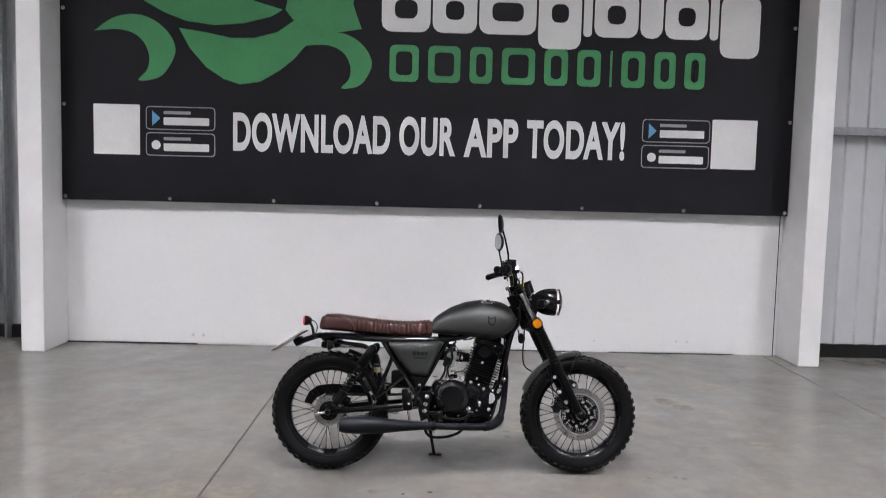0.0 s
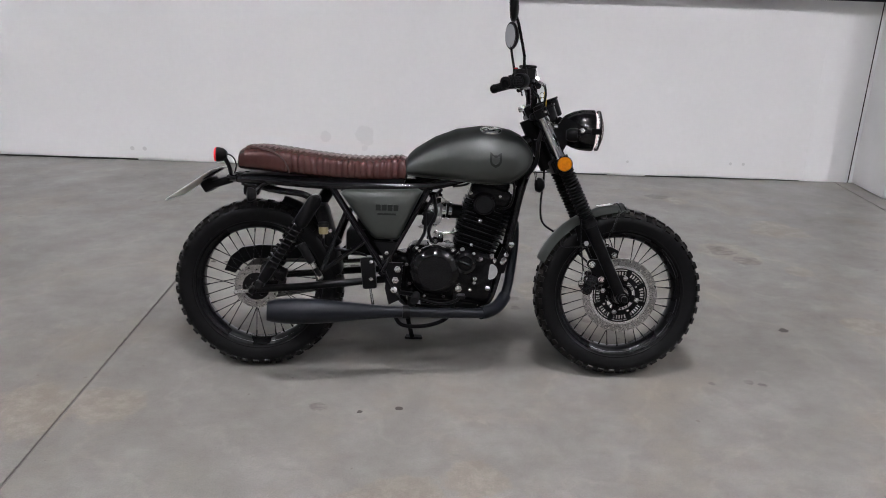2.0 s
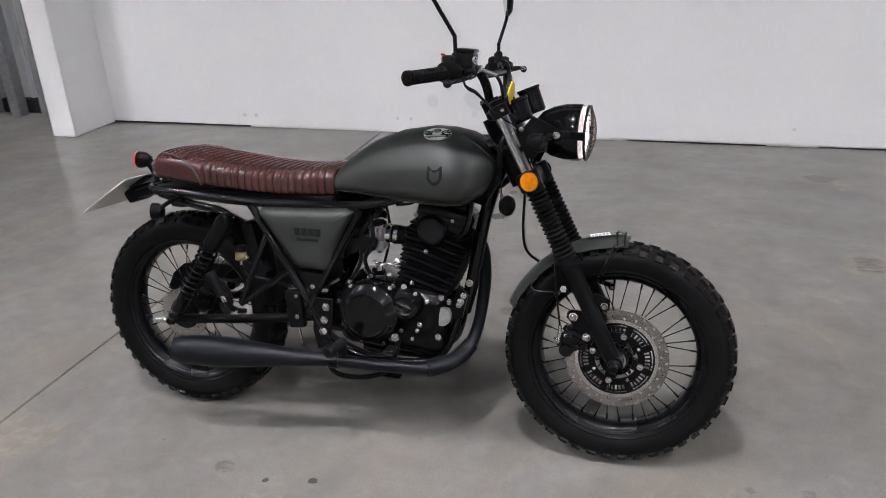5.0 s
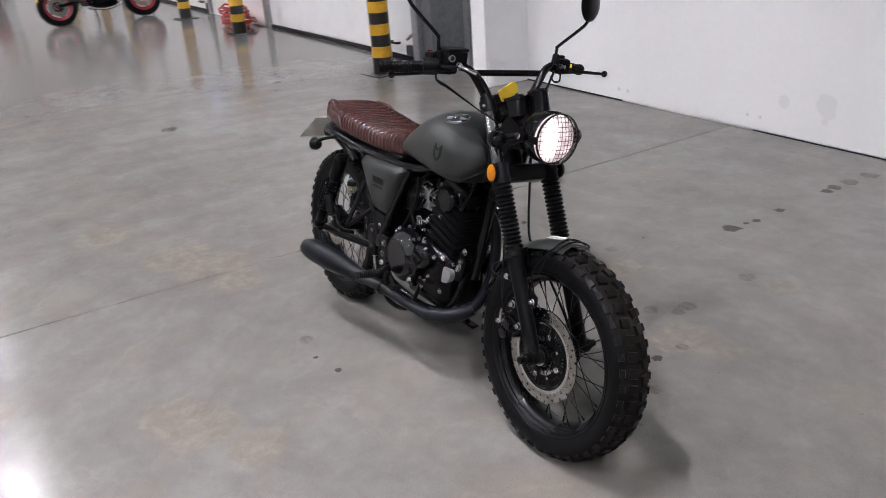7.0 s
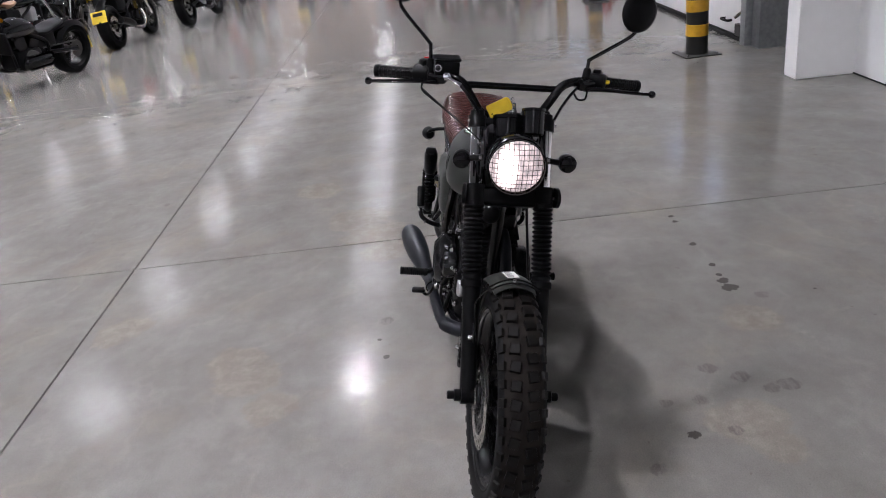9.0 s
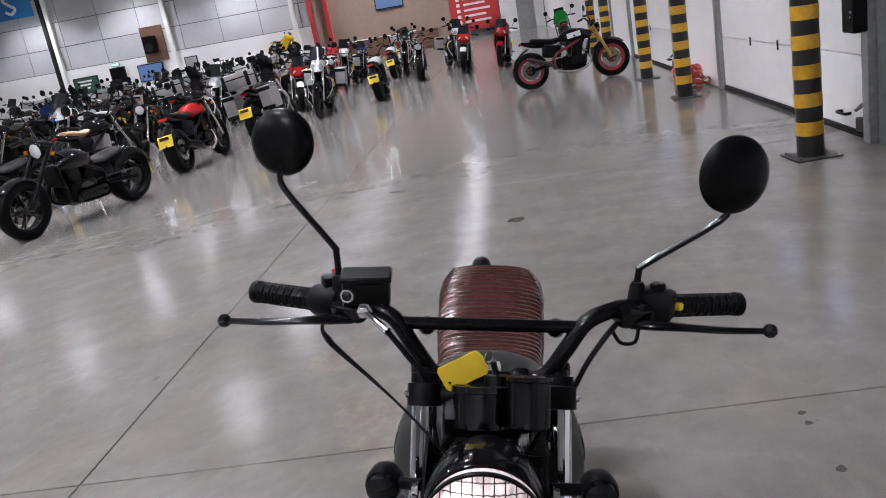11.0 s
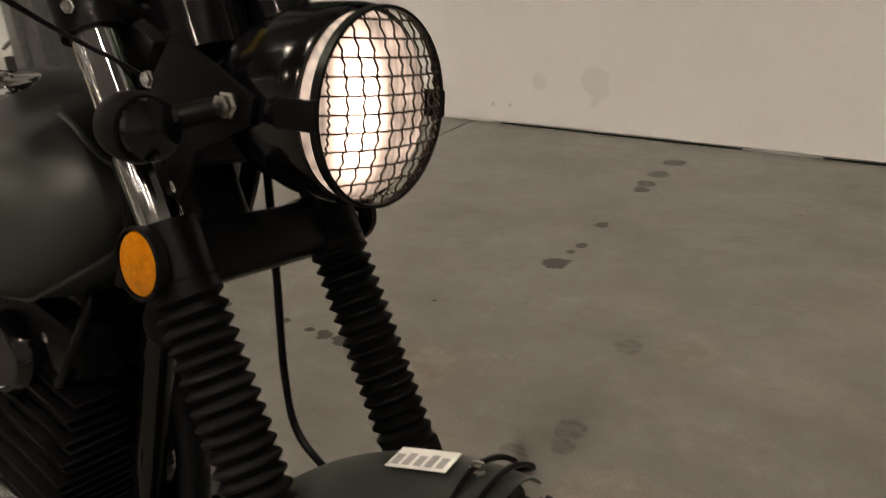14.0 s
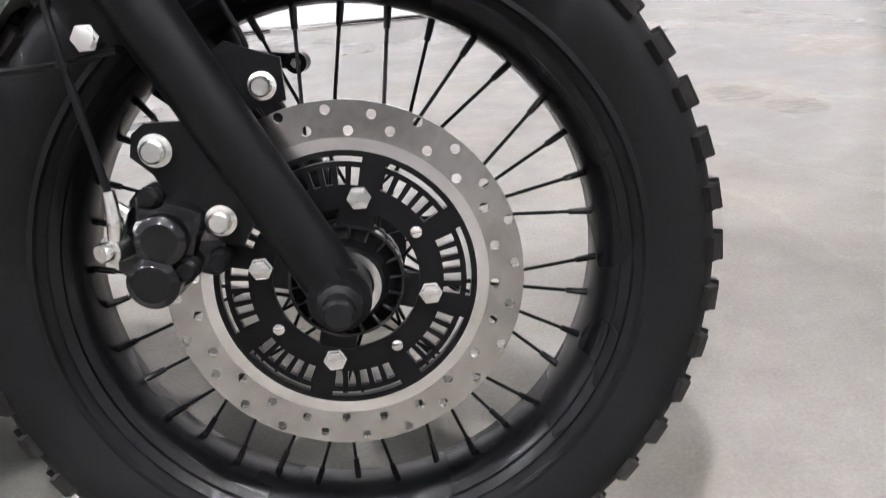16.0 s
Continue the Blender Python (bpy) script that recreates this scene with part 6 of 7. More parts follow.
part("airbox", box((0.20, 0.15, 0.16), pose(-0.215, 0.0, 0.625), 0.02, 2), PLASTIC, bike)
part("battery_tray", box((0.17, 0.15, 0.10), pose(-0.27, 0.0, 0.50), 0.015, 2), PLASTIC, bike)
arm = part("clutch_arm", tube([(-0.012, -0.090, 0.545), (0.010, -0.092, 0.550), (0.034, -0.090, 0.552), (0.050, -0.086, 0.546)], [0.0045, 0.0055, 0.0070, 0.0050], 8, 4, 0.6), STEEL, bike, "bright clutch release arm")
part("arm_hub", lathe([(0.0, 0.018), (0.007, 0.018), (0.009, 0.014), (0.009, 0.0), (0.012, -0.004), (0.0, -0.006)], aim((0.0, -0.088, 0.535), (0, 0, 1)), 14), CHROME, arm)
part("cable_end", rod((0.040, -0.090, 0.551), (0.062, -0.084, 0.560), 0.0058, 0.0042, 10), CHROME, arm)
part("clutch_arm_bracket", box((0.04, 0.014, 0.022), pose(-0.01, -0.075, 0.522), 0.005), CASTBLK, bike)
for p in ((-0.02, -0.075, 0.548), (0.025, -0.078, 0.515), (-0.035, -0.085, 0.505), (0.05, -0.078, 0.56)):
    part("linkage_bolt", bolt(bmesh.new(), p, (0.2, -1, 0.3), 0.006, 0.012), STEEL, bike)
for k, pts in enumerate(([(-0.03, -0.08, 0.69), (-0.02, -0.09, 0.62), (-0.045, -0.09, 0.56), (-0.03, -0.085, 0.51)], [(0.0, -0.06, 0.71), (-0.055, -0.085, 0.64), (-0.06, -0.09, 0.55), (-0.10, -0.10, 0.48)],
                         [(0.04, -0.05, 0.72), (0.09, -0.055, 0.73), (0.12, -0.05, 0.755)], [(-0.04, 0.07, 0.70), (-0.03, 0.08, 0.60), (-0.05, 0.07, 0.5)], [(-0.07, -0.09, 0.62), (-0.03, -0.07, 0.585), (-0.02, -0.05, 0.62)])):
    part("engine_hose", tube(pts, 0.0065 if k < 2 else 0.0045, 8), BLUEWIRE, bike)
part("relay_box", box((0.04, 0.03, 0.055), pose(-0.048, -0.075, 0.60, 0, 15, 0), 0.006), PLASTIC, bike)

# ---- exhaust ----
HP = [(0.215, 0.02, 0.640), (0.256, 0.025, 0.628), (0.281, 0.034, 0.585), (0.287, 0.040, 0.51), (0.282, 0.036, 0.43), (0.270, 0.018, 0.345), (0.252, -0.014, 0.292), (0.222, -0.060, 0.266), (0.186, -0.104, 0.258), (0.150, -0.132, 0.257), (0.02, -0.148, 0.257), (-0.12, -0.160, 0.261)]
ex = part("exhaust_pipe", tube(HP, 0.0185, 16, 6), EXHAUST, bike, "dull black exhaust pipe")
part("pipe_sleeve", tube([(0.256, -0.008, 0.298), (0.240, -0.034, 0.278), (0.213, -0.073, 0.263), (0.180, -0.110, 0.258), (0.158, -0.127, 0.257)], 0.0245, 18, 5), EXHAUST, ex, "thicker outer sleeve round the bend")
part("pipe_flange", lathe([(0.018, -0.008), (0.034, -0.008), (0.034, 0.004), (0.018, 0.004)], aim((0.228, 0.02, 0.638), (1, 0, -0.25)), 20, True), SATINBLK, ex)
part("crossover_hose", tube([(0.062, -0.105, 0.33), (0.056, -0.116, 0.284), (0.030, -0.120, 0.230), (-0.045, -0.120, 0.200), (-0.128, -0.120, 0.199), (-0.158, -0.120, 0.228), (-0.160, -0.115, 0.27)], 0.0078, 10), RUBBER, ex)
ax0, ax1 = V(-0.11, -0.159, 0.261), V(-0.615, -0.236, 0.268)
d = (ax1 - ax0)
L = d.length
part("muffler", lathe([(0.0185, 0.0), (0.0205, 0.03), (0.0215, 0.07), (0.029, 0.16), (0.040, 0.27), (0.0455, 0.34), (0.0465, 0.40), (0.0445, 0.455), (0.041, 0.488), (0.035, L), (0.027, L), (0.025, L - 0.05), (0.0, L - 0.06)], aim(ax0, d), 36), EXHAUST, bike, "blue-black megaphone muffler")
part("pipe_clamp", lathe([(0.0205, -0.013), (0.0245, -0.013), (0.0245, 0.013), (0.0205, 0.013)], aim(ax0 + d * 0.02, d), 20, True), SATINBLK, ex)
part("muffler_bracket", box((0.03, 0.02, 0.07), pose(-0.10, -0.150, 0.295), 0.006), SATINBLK, ex)
for x, z in ((-0.155, 0.415), (-0.162, 0.374), (-0.167, 0.338)):
    part("pivot_bolt", bolt(bmesh.new(), (x, -0.135, z), (0, -1, 0), 0.0105, 0.007), STEEL, bike)
part("pivot_plate", plate([(-0.195, 0.44), (-0.135, 0.44), (-0.145, 0.30), (-0.185, 0.28), (-0.20, 0.34)], 0.008, pose(0, -0.126, 0, 90, 0, 0)), SATINBLK, bike)
part("pivot_plate", plate([(-0.195, 0.44), (-0.135, 0.44), (-0.145, 0.30), (-0.185, 0.28), (-0.20, 0.34)], 0.008, pose(0, 0.134, 0, 90, 0, 0)), SATINBLK, bike)

# pegs, pedals, stand
for s in SIDE:
    peg = bmesh.new()
    prof = [(0.0, 0.0), (0.012, 0.0)]
    for k in range(11):
        prof += [(0.0155, 0.010 + 0.0075 * k), (0.0125, 0.0145 + 0.0075 * k)]
    prof += [(0.016, 0.094), (0.012, 0.098), (0.0, 0.098)]
    add_lathe(peg, prof, aim((-0.082, s * 0.182, 0.333), (-0.05, s, 0.0)), 14)
    pg = part("foot_peg", peg, RUBBER, bike, "ribbed rubber foot peg", sharp=25)
    part("peg_hanger", tube([(-0.145, s * 0.12, 0.325), (-0.115, s * 0.155, 0.330), (-0.082, s * 0.186, 0.333)], 0.009, 8), SATINBLK, pg)
    rp = part("pillion_peg", lathe([(0.0, 0.0), (0.0135, 0.0), (0.0165, 0.004), (0.0165, 0.016)] + [(0.0145 if k % 2 else 0.0162, 0.018 + 0.006 * k) for k in range(11)] + [(0.0, 0.086)], aim((-0.500, s * 0.204, 0.512), (0.51, 0.0, -0.86)), 16), RUBBER, bike, "folded rubber pillion peg")
    part("peg_knuckle", tube([(-0.455, s * 0.204, 0.437), (-0.440, s * 0.200, 0.410), (-0.434, s * 0.17, 0.388), (-0.44, s * 0.12, 0.37)], 0.0095, 10), SATINBLK, rp)
    part("peg_bolt", bolt(bmesh.new(), (-0.434, s * 0.184, 0.391), (0, s, 0), 0.0095, 0.006), STEEL, rp)
    part("peg_stop", box((0.016, 0.020, 0.026), pose(-0.4535, s * 0.204, 0.4345, 0, -30.6, 0), 0.003), STEEL, rp)
ped = part("brake_pedal", tube([(-0.10, -0.14, 0.315), (0.0, -0.17, 0.30), (0.06, -0.19, 0.315), (0.075, -0.205, 0.335)], 0.006, 8), SATINBLK, bike)
part("pedal_pad", box((0.03, 0.045, 0.012), pose(0.08, -0.218, 0.340), 0.004), SATINBLK, ped)
gl = part("gear_lever", tube([(-0.06, 0.14, 0.315), (0.04, 0.16, 0.30), (0.09, 0.17, 0.305), (0.10, 0.22, 0.305)], 0.006, 8), SATINBLK, bike)
part("lever_rubber", rod((0.10, 0.18, 0.305), (0.10, 0.23, 0.305), 0.010, seg=12), RUBBER, gl)
st = part("side_stand", tube([(-0.14, 0.12, 0.265), (-0.125, 0.18, 0.16), (-0.105, 0.245, 0.052)], 0.0095, 10), GLOSSBLK, bike, "black side stand, folded out")
part("stand_foot", box((0.075, 0.035, 0.010), pose(-0.098, 0.25, 0.0485, 9.7, 0, 0), 0.004), SATINBLK, st)
part("stand_spring", tube([(-0.145, 0.13, 0.25), (-0.13, 0.175, 0.17)], 0.005, 8), STEEL, st)
# brake master cylinder by the right peg
mc = part("rear_master_cylinder", box((0.055, 0.03, 0.12), pose(-0.262, -0.118, 0.395, 0, -6, 0), 0.010, 2), PLASTIC, bike, "black rear brake master cylinder")
for z in (0.44, 0.375):
    part("cylinder_bolt", bolt(bmesh.new(), (-0.252, -0.134, z), (0, -1, 0), 0.006, 0.005), STEEL, mc)
part("push_rod", rod((-0.256, -0.118, 0.335), (-0.245, -0.118, 0.275), 0.0045, 0.006, 8), STEEL, mc)
part("fluid_pot", lathe([(0.0, 0.026), (0.017, 0.026), (0.0175, 0.022), (0.0175, 0.003), (0.015, 0.0), (0.0, 0.0)], aim((-0.428, -0.140, 0.540), (0, 0, 1)), 20), FLUID, bike, "cloudy yellow brake fluid pot")
part("pot_bolt", bolt(bmesh.new(), (-0.402, -0.150, 0.553), (0, -1, 0), 0.006, 0.006), STEEL, bike)
part("pot_outlet", rod((-0.428, -0.140, 0.540), (-0.428, -0.140, 0.524), 0.007, 0.005, 10), STEEL, bike)
part("pot_hose", tube([(-0.428, -0.140, 0.526), (-0.42, -0.130, 0.49), (-0.33, -0.122, 0.475), (-0.27, -0.115, 0.46)], 0.005, 8), BLUEWIRE, bike)
part("pot_lid", lathe([(0.0, 0.017), (0.0165, 0.017), (0.019, 0.013), (0.019, 0.0), (0.0, 0.0)], aim((-0.428, -0.140, 0.5665), (0, 0, 1)), 20), PLASTIC, bike)

# ---- rear end ----
for s in SIDE:
    sw = part("swingarm_tube", tube([(-0.70, s * 0.128, 0.320), (-0.45, s * 0.128, 0.345), (-0.168, s * 0.098, 0.374)], 0.0145, 12), SATINBLK, bike)
    top, bot = V(-0.450, s * 0.176, 0.672), V(-0.655, s * 0.168, 0.352)
    ax = (bot - top)
    sh = part("shock_absorber", lathe([(0.0, -0.01), (0.020, -0.005), (0.026, 0.01), (0.026, 0.105), (0.021, 0.115), (0.017, 0.12), (0.017, 0.28), (0.021, 0.29), (0.019, 0.36), (0.010, 0.375), (0.0, 0.376)], aim(top, ax), 22), SATINBLK, bike, "black twin shock with coil spring")
    coil = bmesh.new()
    mm = aim(top, ax)
    pts = [mm @ V(0.0265 * math.cos(a), 0.0265 * math.sin(a), 0.115 + 0.18 * t) for t, a in ((i / 108, 2 * math.pi * 9 * i / 108) for i in range(109))]
    add_tube(coil, pts, 0.0042, 6, 1)
    part("coil_spring", coil, GLOSSBLK, sh)
    for p in (top, bot):
        part("shock_eye", lathe([(0.0, -0.016), (0.017, -0.016), (0.017, 0.016), (0.010, 0.022), (0.0, 0.022)], aim(p, (0, s, 0)), 18), SATINBLK, sh)
    part("axle_adjuster", box((0.055, 0.012, 0.016), pose(-0.726, s * 0.152, 0.318, 0, -8, 0), 0.003), STEEL, sw, "bright chain adjuster")
    part("axle_nut", lathe([(0.0, 0.022), (0.010, 0.022), (0.015, 0.014), (0.017, 0.0), (0.0, 0.0)], aim((RA.x, s * 0.142, RA.z), (0, s, 0)), 8), SATINBLK, sw)
    ri = part("rear_indicator", lathe([(0.0, -0.028), (0.016, -0.026), (0.025, -0.012), (0.027, 0.004), (0.0, 0.010)], aim((-0.690, s * 0.180, 0.680), (-1, 0.2 * s, 0)), 22), PLASTIC, bike, "black rear indicator pod")
    part("stalk", tube([(-0.645, s * 0.09, 0.712), (-0.650, s * 0.14, 0.710), (-0.660, s * 0.176, 0.698), (-0.675, s * 0.180, 0.683)], 0.007, 8), PLASTIC, ri)
part("chain_guard", plate([(-0.845, 0.352), (-0.82, 0.408), (-0.775, 0.445), (-0.70, 0.457), (-0.36, 0.45), (-0.36, 0.408), (-0.66, 0.408), (-0.73, 0.402), (-0.775, 0.378), (-0.802, 0.342)], 0.03, pose(0, 0.092, 0, 90, 0, 0)), PLASTIC, bike, "black chain guard")
part("chain_run", tube([(-0.69, 0.075, 0.40), (-0.4, 0.075, 0.40), (-0.13, 0.075, 0.42)], 0.009, 6), DARKSTEEL, bike)
part("chain_run", tube([(-0.69, 0.075, 0.245), (-0.4, 0.075, 0.30), (-0.13, 0.075, 0.345)], 0.009, 6), DARKSTEEL, bike)
part("rear_sprocket", lathe([(0.03, -0.004), (0.085, -0.004), (0.085, 0.004), (0.03, 0.004)], aim((RA.x, 0.075, RA.z), (0, 1, 0)), 36, True), DARKSTEEL, bike)
part("rear_caliper", box((0.10, 0.04, 0.05), pose(-0.62, -0.085, 0.385, 0, 20, 0), 0.012, 2), CASTBLK, bike)
arch(RA, 0.352, 28, 74, 0.060, 0.02, "rear_inner_guard", PLASTIC, "black plastic rear guard", None)
part("mud_flap", box((0.05, 0.12, 0.28), pose(-0.425, 0, 0.50, 0, -14, 0), 0.02, 2), PLASTIC, bike, "black panel ahead of the rear wheel")
tail = part("tail_bracket", box((0.14, 0.10, 0.030), pose(-0.815, 0.0, 0.712, 0, -18, 0), 0.010, 2), PLASTIC, bike, "black tail bracket")
part("tail_lip", box((0.05, 0.10, 0.045), pose(-0.875, 0.0, 0.695, 0, -32, 0), 0.010, 2), PLASTIC, tail)
part("inner_boot", box((0.06, 0.05, 0.04), pose(-0.72, 0, 0.678), 0.012, 2), PLASTIC, tail)
tl = part("tail_lamp", lathe([(0.0, -0.034), (0.014, -0.032), (0.024, -0.018), (0.0275, -0.002), (0.0275, 0.006), (0.0, 0.006)], aim((-0.838, -0.030, 0.810), (-1, -0.12, 0.02)), 28), PLASTIC, bike, "small round lit tail lamp")
part("tail_lens", lathe([(0.0265, 0.006), (0.025, 0.012), (0.014, 0.015), (0.0, 0.016), (0.0, 0.006)], aim((-0.838, -0.030, 0.810), (-1, -0.12, 0.02)), 24), REDGLOW, tl, "lit red lens")
part("lamp_stalk", tube([(-0.812, -0.030, 0.795), (-0.80, -0.022, 0.768), (-0.795, -0.01, 0.735)], 0.008, 8), PLASTIC, tl)
part("lamp_wire", tube([(-0.815, -0.030, 0.815), (-0.785, -0.026, 0.803), (-0.775, -0.015, 0.772), (-0.785, 0.0, 0.74)], 0.003, 6), BLUEWIRE, tl)
PM = pose(-0.925, 0.0, 0.700, 0, -34, 0)
np_ = part("number_plate", box((0.205, 0.225, 0.003), PM, 0.0008), PLATEBACK, bike, "blank number plate on a tilted bracket")
part("plate_face", box((0.203, 0.223, 0.0015), PM @ pose(0, 0, 0.0025), 0.0004), PLATEBACK, np_)
part("plate_strut", box((0.08, 0.05, 0.006), pose(-0.865, 0, 0.735, 0, -30, 0), 0.002), PLASTIC, np_)

# ---- far end of the hall ----
BROWN = surface("brown_timber_board", (0.13, 0.065, 0.04), 0.5, vary=0.2, scale=8)
TANWALL = surface("tan_room_lining", (0.30, 0.22, 0.17), 0.6, vary=0.1, scale=3)
REDPAINT = surface("red_painted_board", (0.45, 0.03, 0.03), 0.4, vary=0.1, scale=10)
BLUESIGN = surface("blue_sign_face", (0.03, 0.20, 0.50), 0.4, vary=0.08, scale=8)
SCREEN = glow("lit_screen", (0.25, 0.45, 0.9), 0.28, (0.02, 0.02, 0.02))
SCREENG = glow("lit_green_screen", (0.03, 0.35, 0.16), 0.10, (0.01, 0.015, 0.012))
EXITG = glow("lit_exit_sign", (0.2, 0.9, 0.5), 0.8)

end = part("wall_west", slab_box(X0 - 0.25, X0, Y0, WY + 0.25, 0.0, CEILING), CEIL)
tagged(end, "pale panelled end wall of the showroom hall", "wall", kind="structure")
part("lower_lining", slab_box(X0 + 0.002, X0 + 0.10, Y0, -10.55, 0.0, 2.3), WALL, end)
y = -33.0
while y < -10.7:
    z = 2.34
    for h in (1.38, 1.45, 1.5):
        part("wall_panel", slab_box(X0 + 0.002, X0 + 0.05, y + 0.022, min(y + 2.43, -10.6) - 0.022, z, z + h - 0.045, 0.01), CLAD, end)
        z += h
    y += 2.43
for py, mat_ in ((-26.5, BLACKRUB), (-26.2, WHITE), (-19.1, WHITE), (-11.5, WHITE)):
    part("wall_post", slab_box(X0 + 0.11, X0 + 0.35, py - 0.12, py + 0.12, 0.0, CEILING, 0.01), mat_, end)


def framed(name, label, category, y0, y1, z0, z1, face, depth=0.08, border=0.05, x=X0 + 0.11, case=PLASTIC):
    t = thing(name, label, category, m=pose(x, 0, 0))
    part("case", slab_box(0.0, depth, y0, y1, z0, z1, 0.01), case, t)
    part("face", slab_box(depth + 0.001, depth + 0.008, y0 + border, y1 - border, z0 + border, z1 - border), face, t)
    return t


tv = framed("wall_television", "wall television showing a green and black advert", "television", -25.8, -24.2, 0.75, 1.75, SCREENG)
for k in range(3):
    part("screen_bar", slab_box(0.09, 0.094, -25.5 + 0.1 * k, -24.6 - 0.1 * k, 1.45 - 0.2 * k, 1.55 - 0.2 * k), PRINTWHITE, tv)
framed("wall_television", "wall television showing a blue picture", "television", -21.6, -20.0, 0.85, 1.86, SCREEN)
framed("notice_board", "dark framed notice board on the white wall", "notice board", -18.6, -17.8, 0.95, 1.85, PRINTGREY, case=PLASTIC)
d = framed("exit_door", "dark exit door in the white wall", "door", -23.36, -22.36, 0.0, 1.98, PLASTIC, case=DARKSTEEL)
part("door_bar", slab_box(0.09, 0.12, -23.2, -22.5, 0.95, 1.02), STEEL, d)
framed("exit_sign", "small green lit exit sign over a door", "exit sign", -23.1, -22.65, 2.06, 2.24, EXITG, border=0.02)
framed("timber_board", "tall brown timber board behind a loudspeaker", "board", -20.9, -19.5, 1.9, 3.95, BROWN, 0.06, 0.01, case=BROWN)
sp_ = thing("loudspeaker", "large black wall loudspeaker", "loudspeaker", m=pose(X0 + 0.19, 0, 0))
part("cabinet", slab_box(0.0, 0.45, -20.7, -20.0, 2.4, 3.4, 0.03), PLASTIC, sp_)
part("cone", lathe([(0.0, 0.0), (0.24, 0.02), (0.25, 0.0), (0.0, -0.01)], aim((0.455, -20.35, 2.75), (1, 0, 0)), 20), BLACKRUB, sp_)
sg = framed("hanging_sign", "blue sign with a white letter shape", "sign", -30.2, -27.0, 5.75, 7.3, BLUESIGN, 0.1, 0.0, case=BLUESIGN)
part("sign_bar", tube([(0.115, -28.0, 6.9), (0.115, -28.3, 7.05), (0.115, -28.6, 6.85), (0.115, -28.3, 6.55), (0.115, -28.0, 6.3), (0.115, -28.3, 6.05), (0.115, -28.6, 6.2)], 0.09, 8), PRINTWHITE, sg)

# open counter room at the right of the end wall
room = thing("counter_room", "tan lined counter room with red posts", "room", kind="structure")
part("room_back", slab_box(X0 + 0.002, X0 + 0.06, -10.3, -2.45, 0.0, CEILING), TANWALL, room)
for yy in (-10.55, -9.6):
    part("red_post", slab_box(X0 + 0.2, X0 + 0.45, yy, yy + 0.22, 0.0, CEILING, 0.02), REDPAINT, room)
framed("wall_television", "bright television high on the tan wall", "television", -6.65, -5.0, 2.5, 3.4, SCREEN, x=X0 + 0.07)
cnt = thing("counter", "timber serving counter with a pale top", "counter", m=pose(X0 + 2.2, 0, 0))
part("body", slab_box(0, 0.6, -8.2, -4.4, 0.0, 1.0, 0.01), BROWN, cnt)
part("worktop", slab_box(-0.05, 0.68, -8.25, -4.35, 1.004, 1.05, 0.008), LABEL, cnt)
sofa = thing("sofa", "low red sofa in front of the counter room", "sofa", m=pose(X0 + 4.5, -9.0, 0))
part("seat_block", slab_box(0, 0.8, -1.0, 1.0, 0.0, 0.45, 0.06), REDPAINT, sofa)
part("backrest", slab_box(-0.02, 0.2, -1.0, 1.0, 0.455, 0.95, 0.06), REDPAINT, sofa)
crate = thing("storage_crate", "brown timber crate beside the counter", "crate", m=pose(X0 + 3.0, -3.6, 0))
for k in range(5):
    part("crate_board", slab_box(0, 0.7, -0.6, 0.6, 0.02 + 0.2 * k, 0.2 + 0.2 * k, 0.008), BROWN, crate)
rb = framed("red_notice_board", "large red board with white text bars", "notice board", -2.4, 0.4, 0.45, 3.2, REDPAINT, 0.08, 0.02, case=REDPAINT)
for k in range(5):
    part("text_bar", slab_box(0.089, 0.093, -1.6, -0.1 - 0.25 * (k % 2), 0.9 + 0.32 * k, 1.02 + 0.32 * k), PRINTWHITE, rb)
    part("tick_box", slab_box(0.089, 0.093, -2.0, -1.8, 0.88 + 0.32 * k, 1.06 + 0.32 * k), PRINTWHITE, rb)
part("white_pier", slab_box(X0 + 0.002, X0 + 0.10, 0.45, WY - 0.3, 0.0, CEILING), WALL, end)
part("pier_door", slab_box(X0 + 0.102, X0 + 0.14, 1.4, 2.4, 0.0, 2.1, 0.01), GALV, end)


# ---- motorcycles on show ----
def paint(name, c):
    return surface(name, c, 0.10, vary=0.08, scale=20, rough_vary=0.04, spec=0.4)


PRED, PBLUE, PWHITE, PGREEN, PYELLOW, PBLACK, PORANGE, PSILVER = (paint(n, c) for n, c in (
    ("red_motorcycle_paint", (0.30, 0.008, 0.010)), ("blue_motorcycle_paint", (0.012, 0.03, 0.13)), ("white_motorcycle_paint", (0.70, 0.70, 0.70)), ("green_motorcycle_paint", (0.015, 0.17, 0.03)),
    ("yellow_motorcycle_paint", (0.62, 0.42, 0.02)), ("black_motorcycle_paint", (0.005, 0.005, 0.0055)), ("orange_motorcycle_paint", (0.26, 0.04, 0.01)), ("silver_motorcycle_paint", (0.38, 0.38, 0.39))))
GOLD = surface("gold_fork", (0.50, 0.32, 0.08), 0.3, 0.9)
TANSEAT = surface("tan_seat_cover", (0.33, 0.20, 0.11), 0.5)
REDRIM = surface("dark_red_rim", (0.22, 0.010, 0.018), 0.35)
HLGLASS = surface("headlamp_glass", (0.55, 0.57, 0.60), 0.08, 0.4)


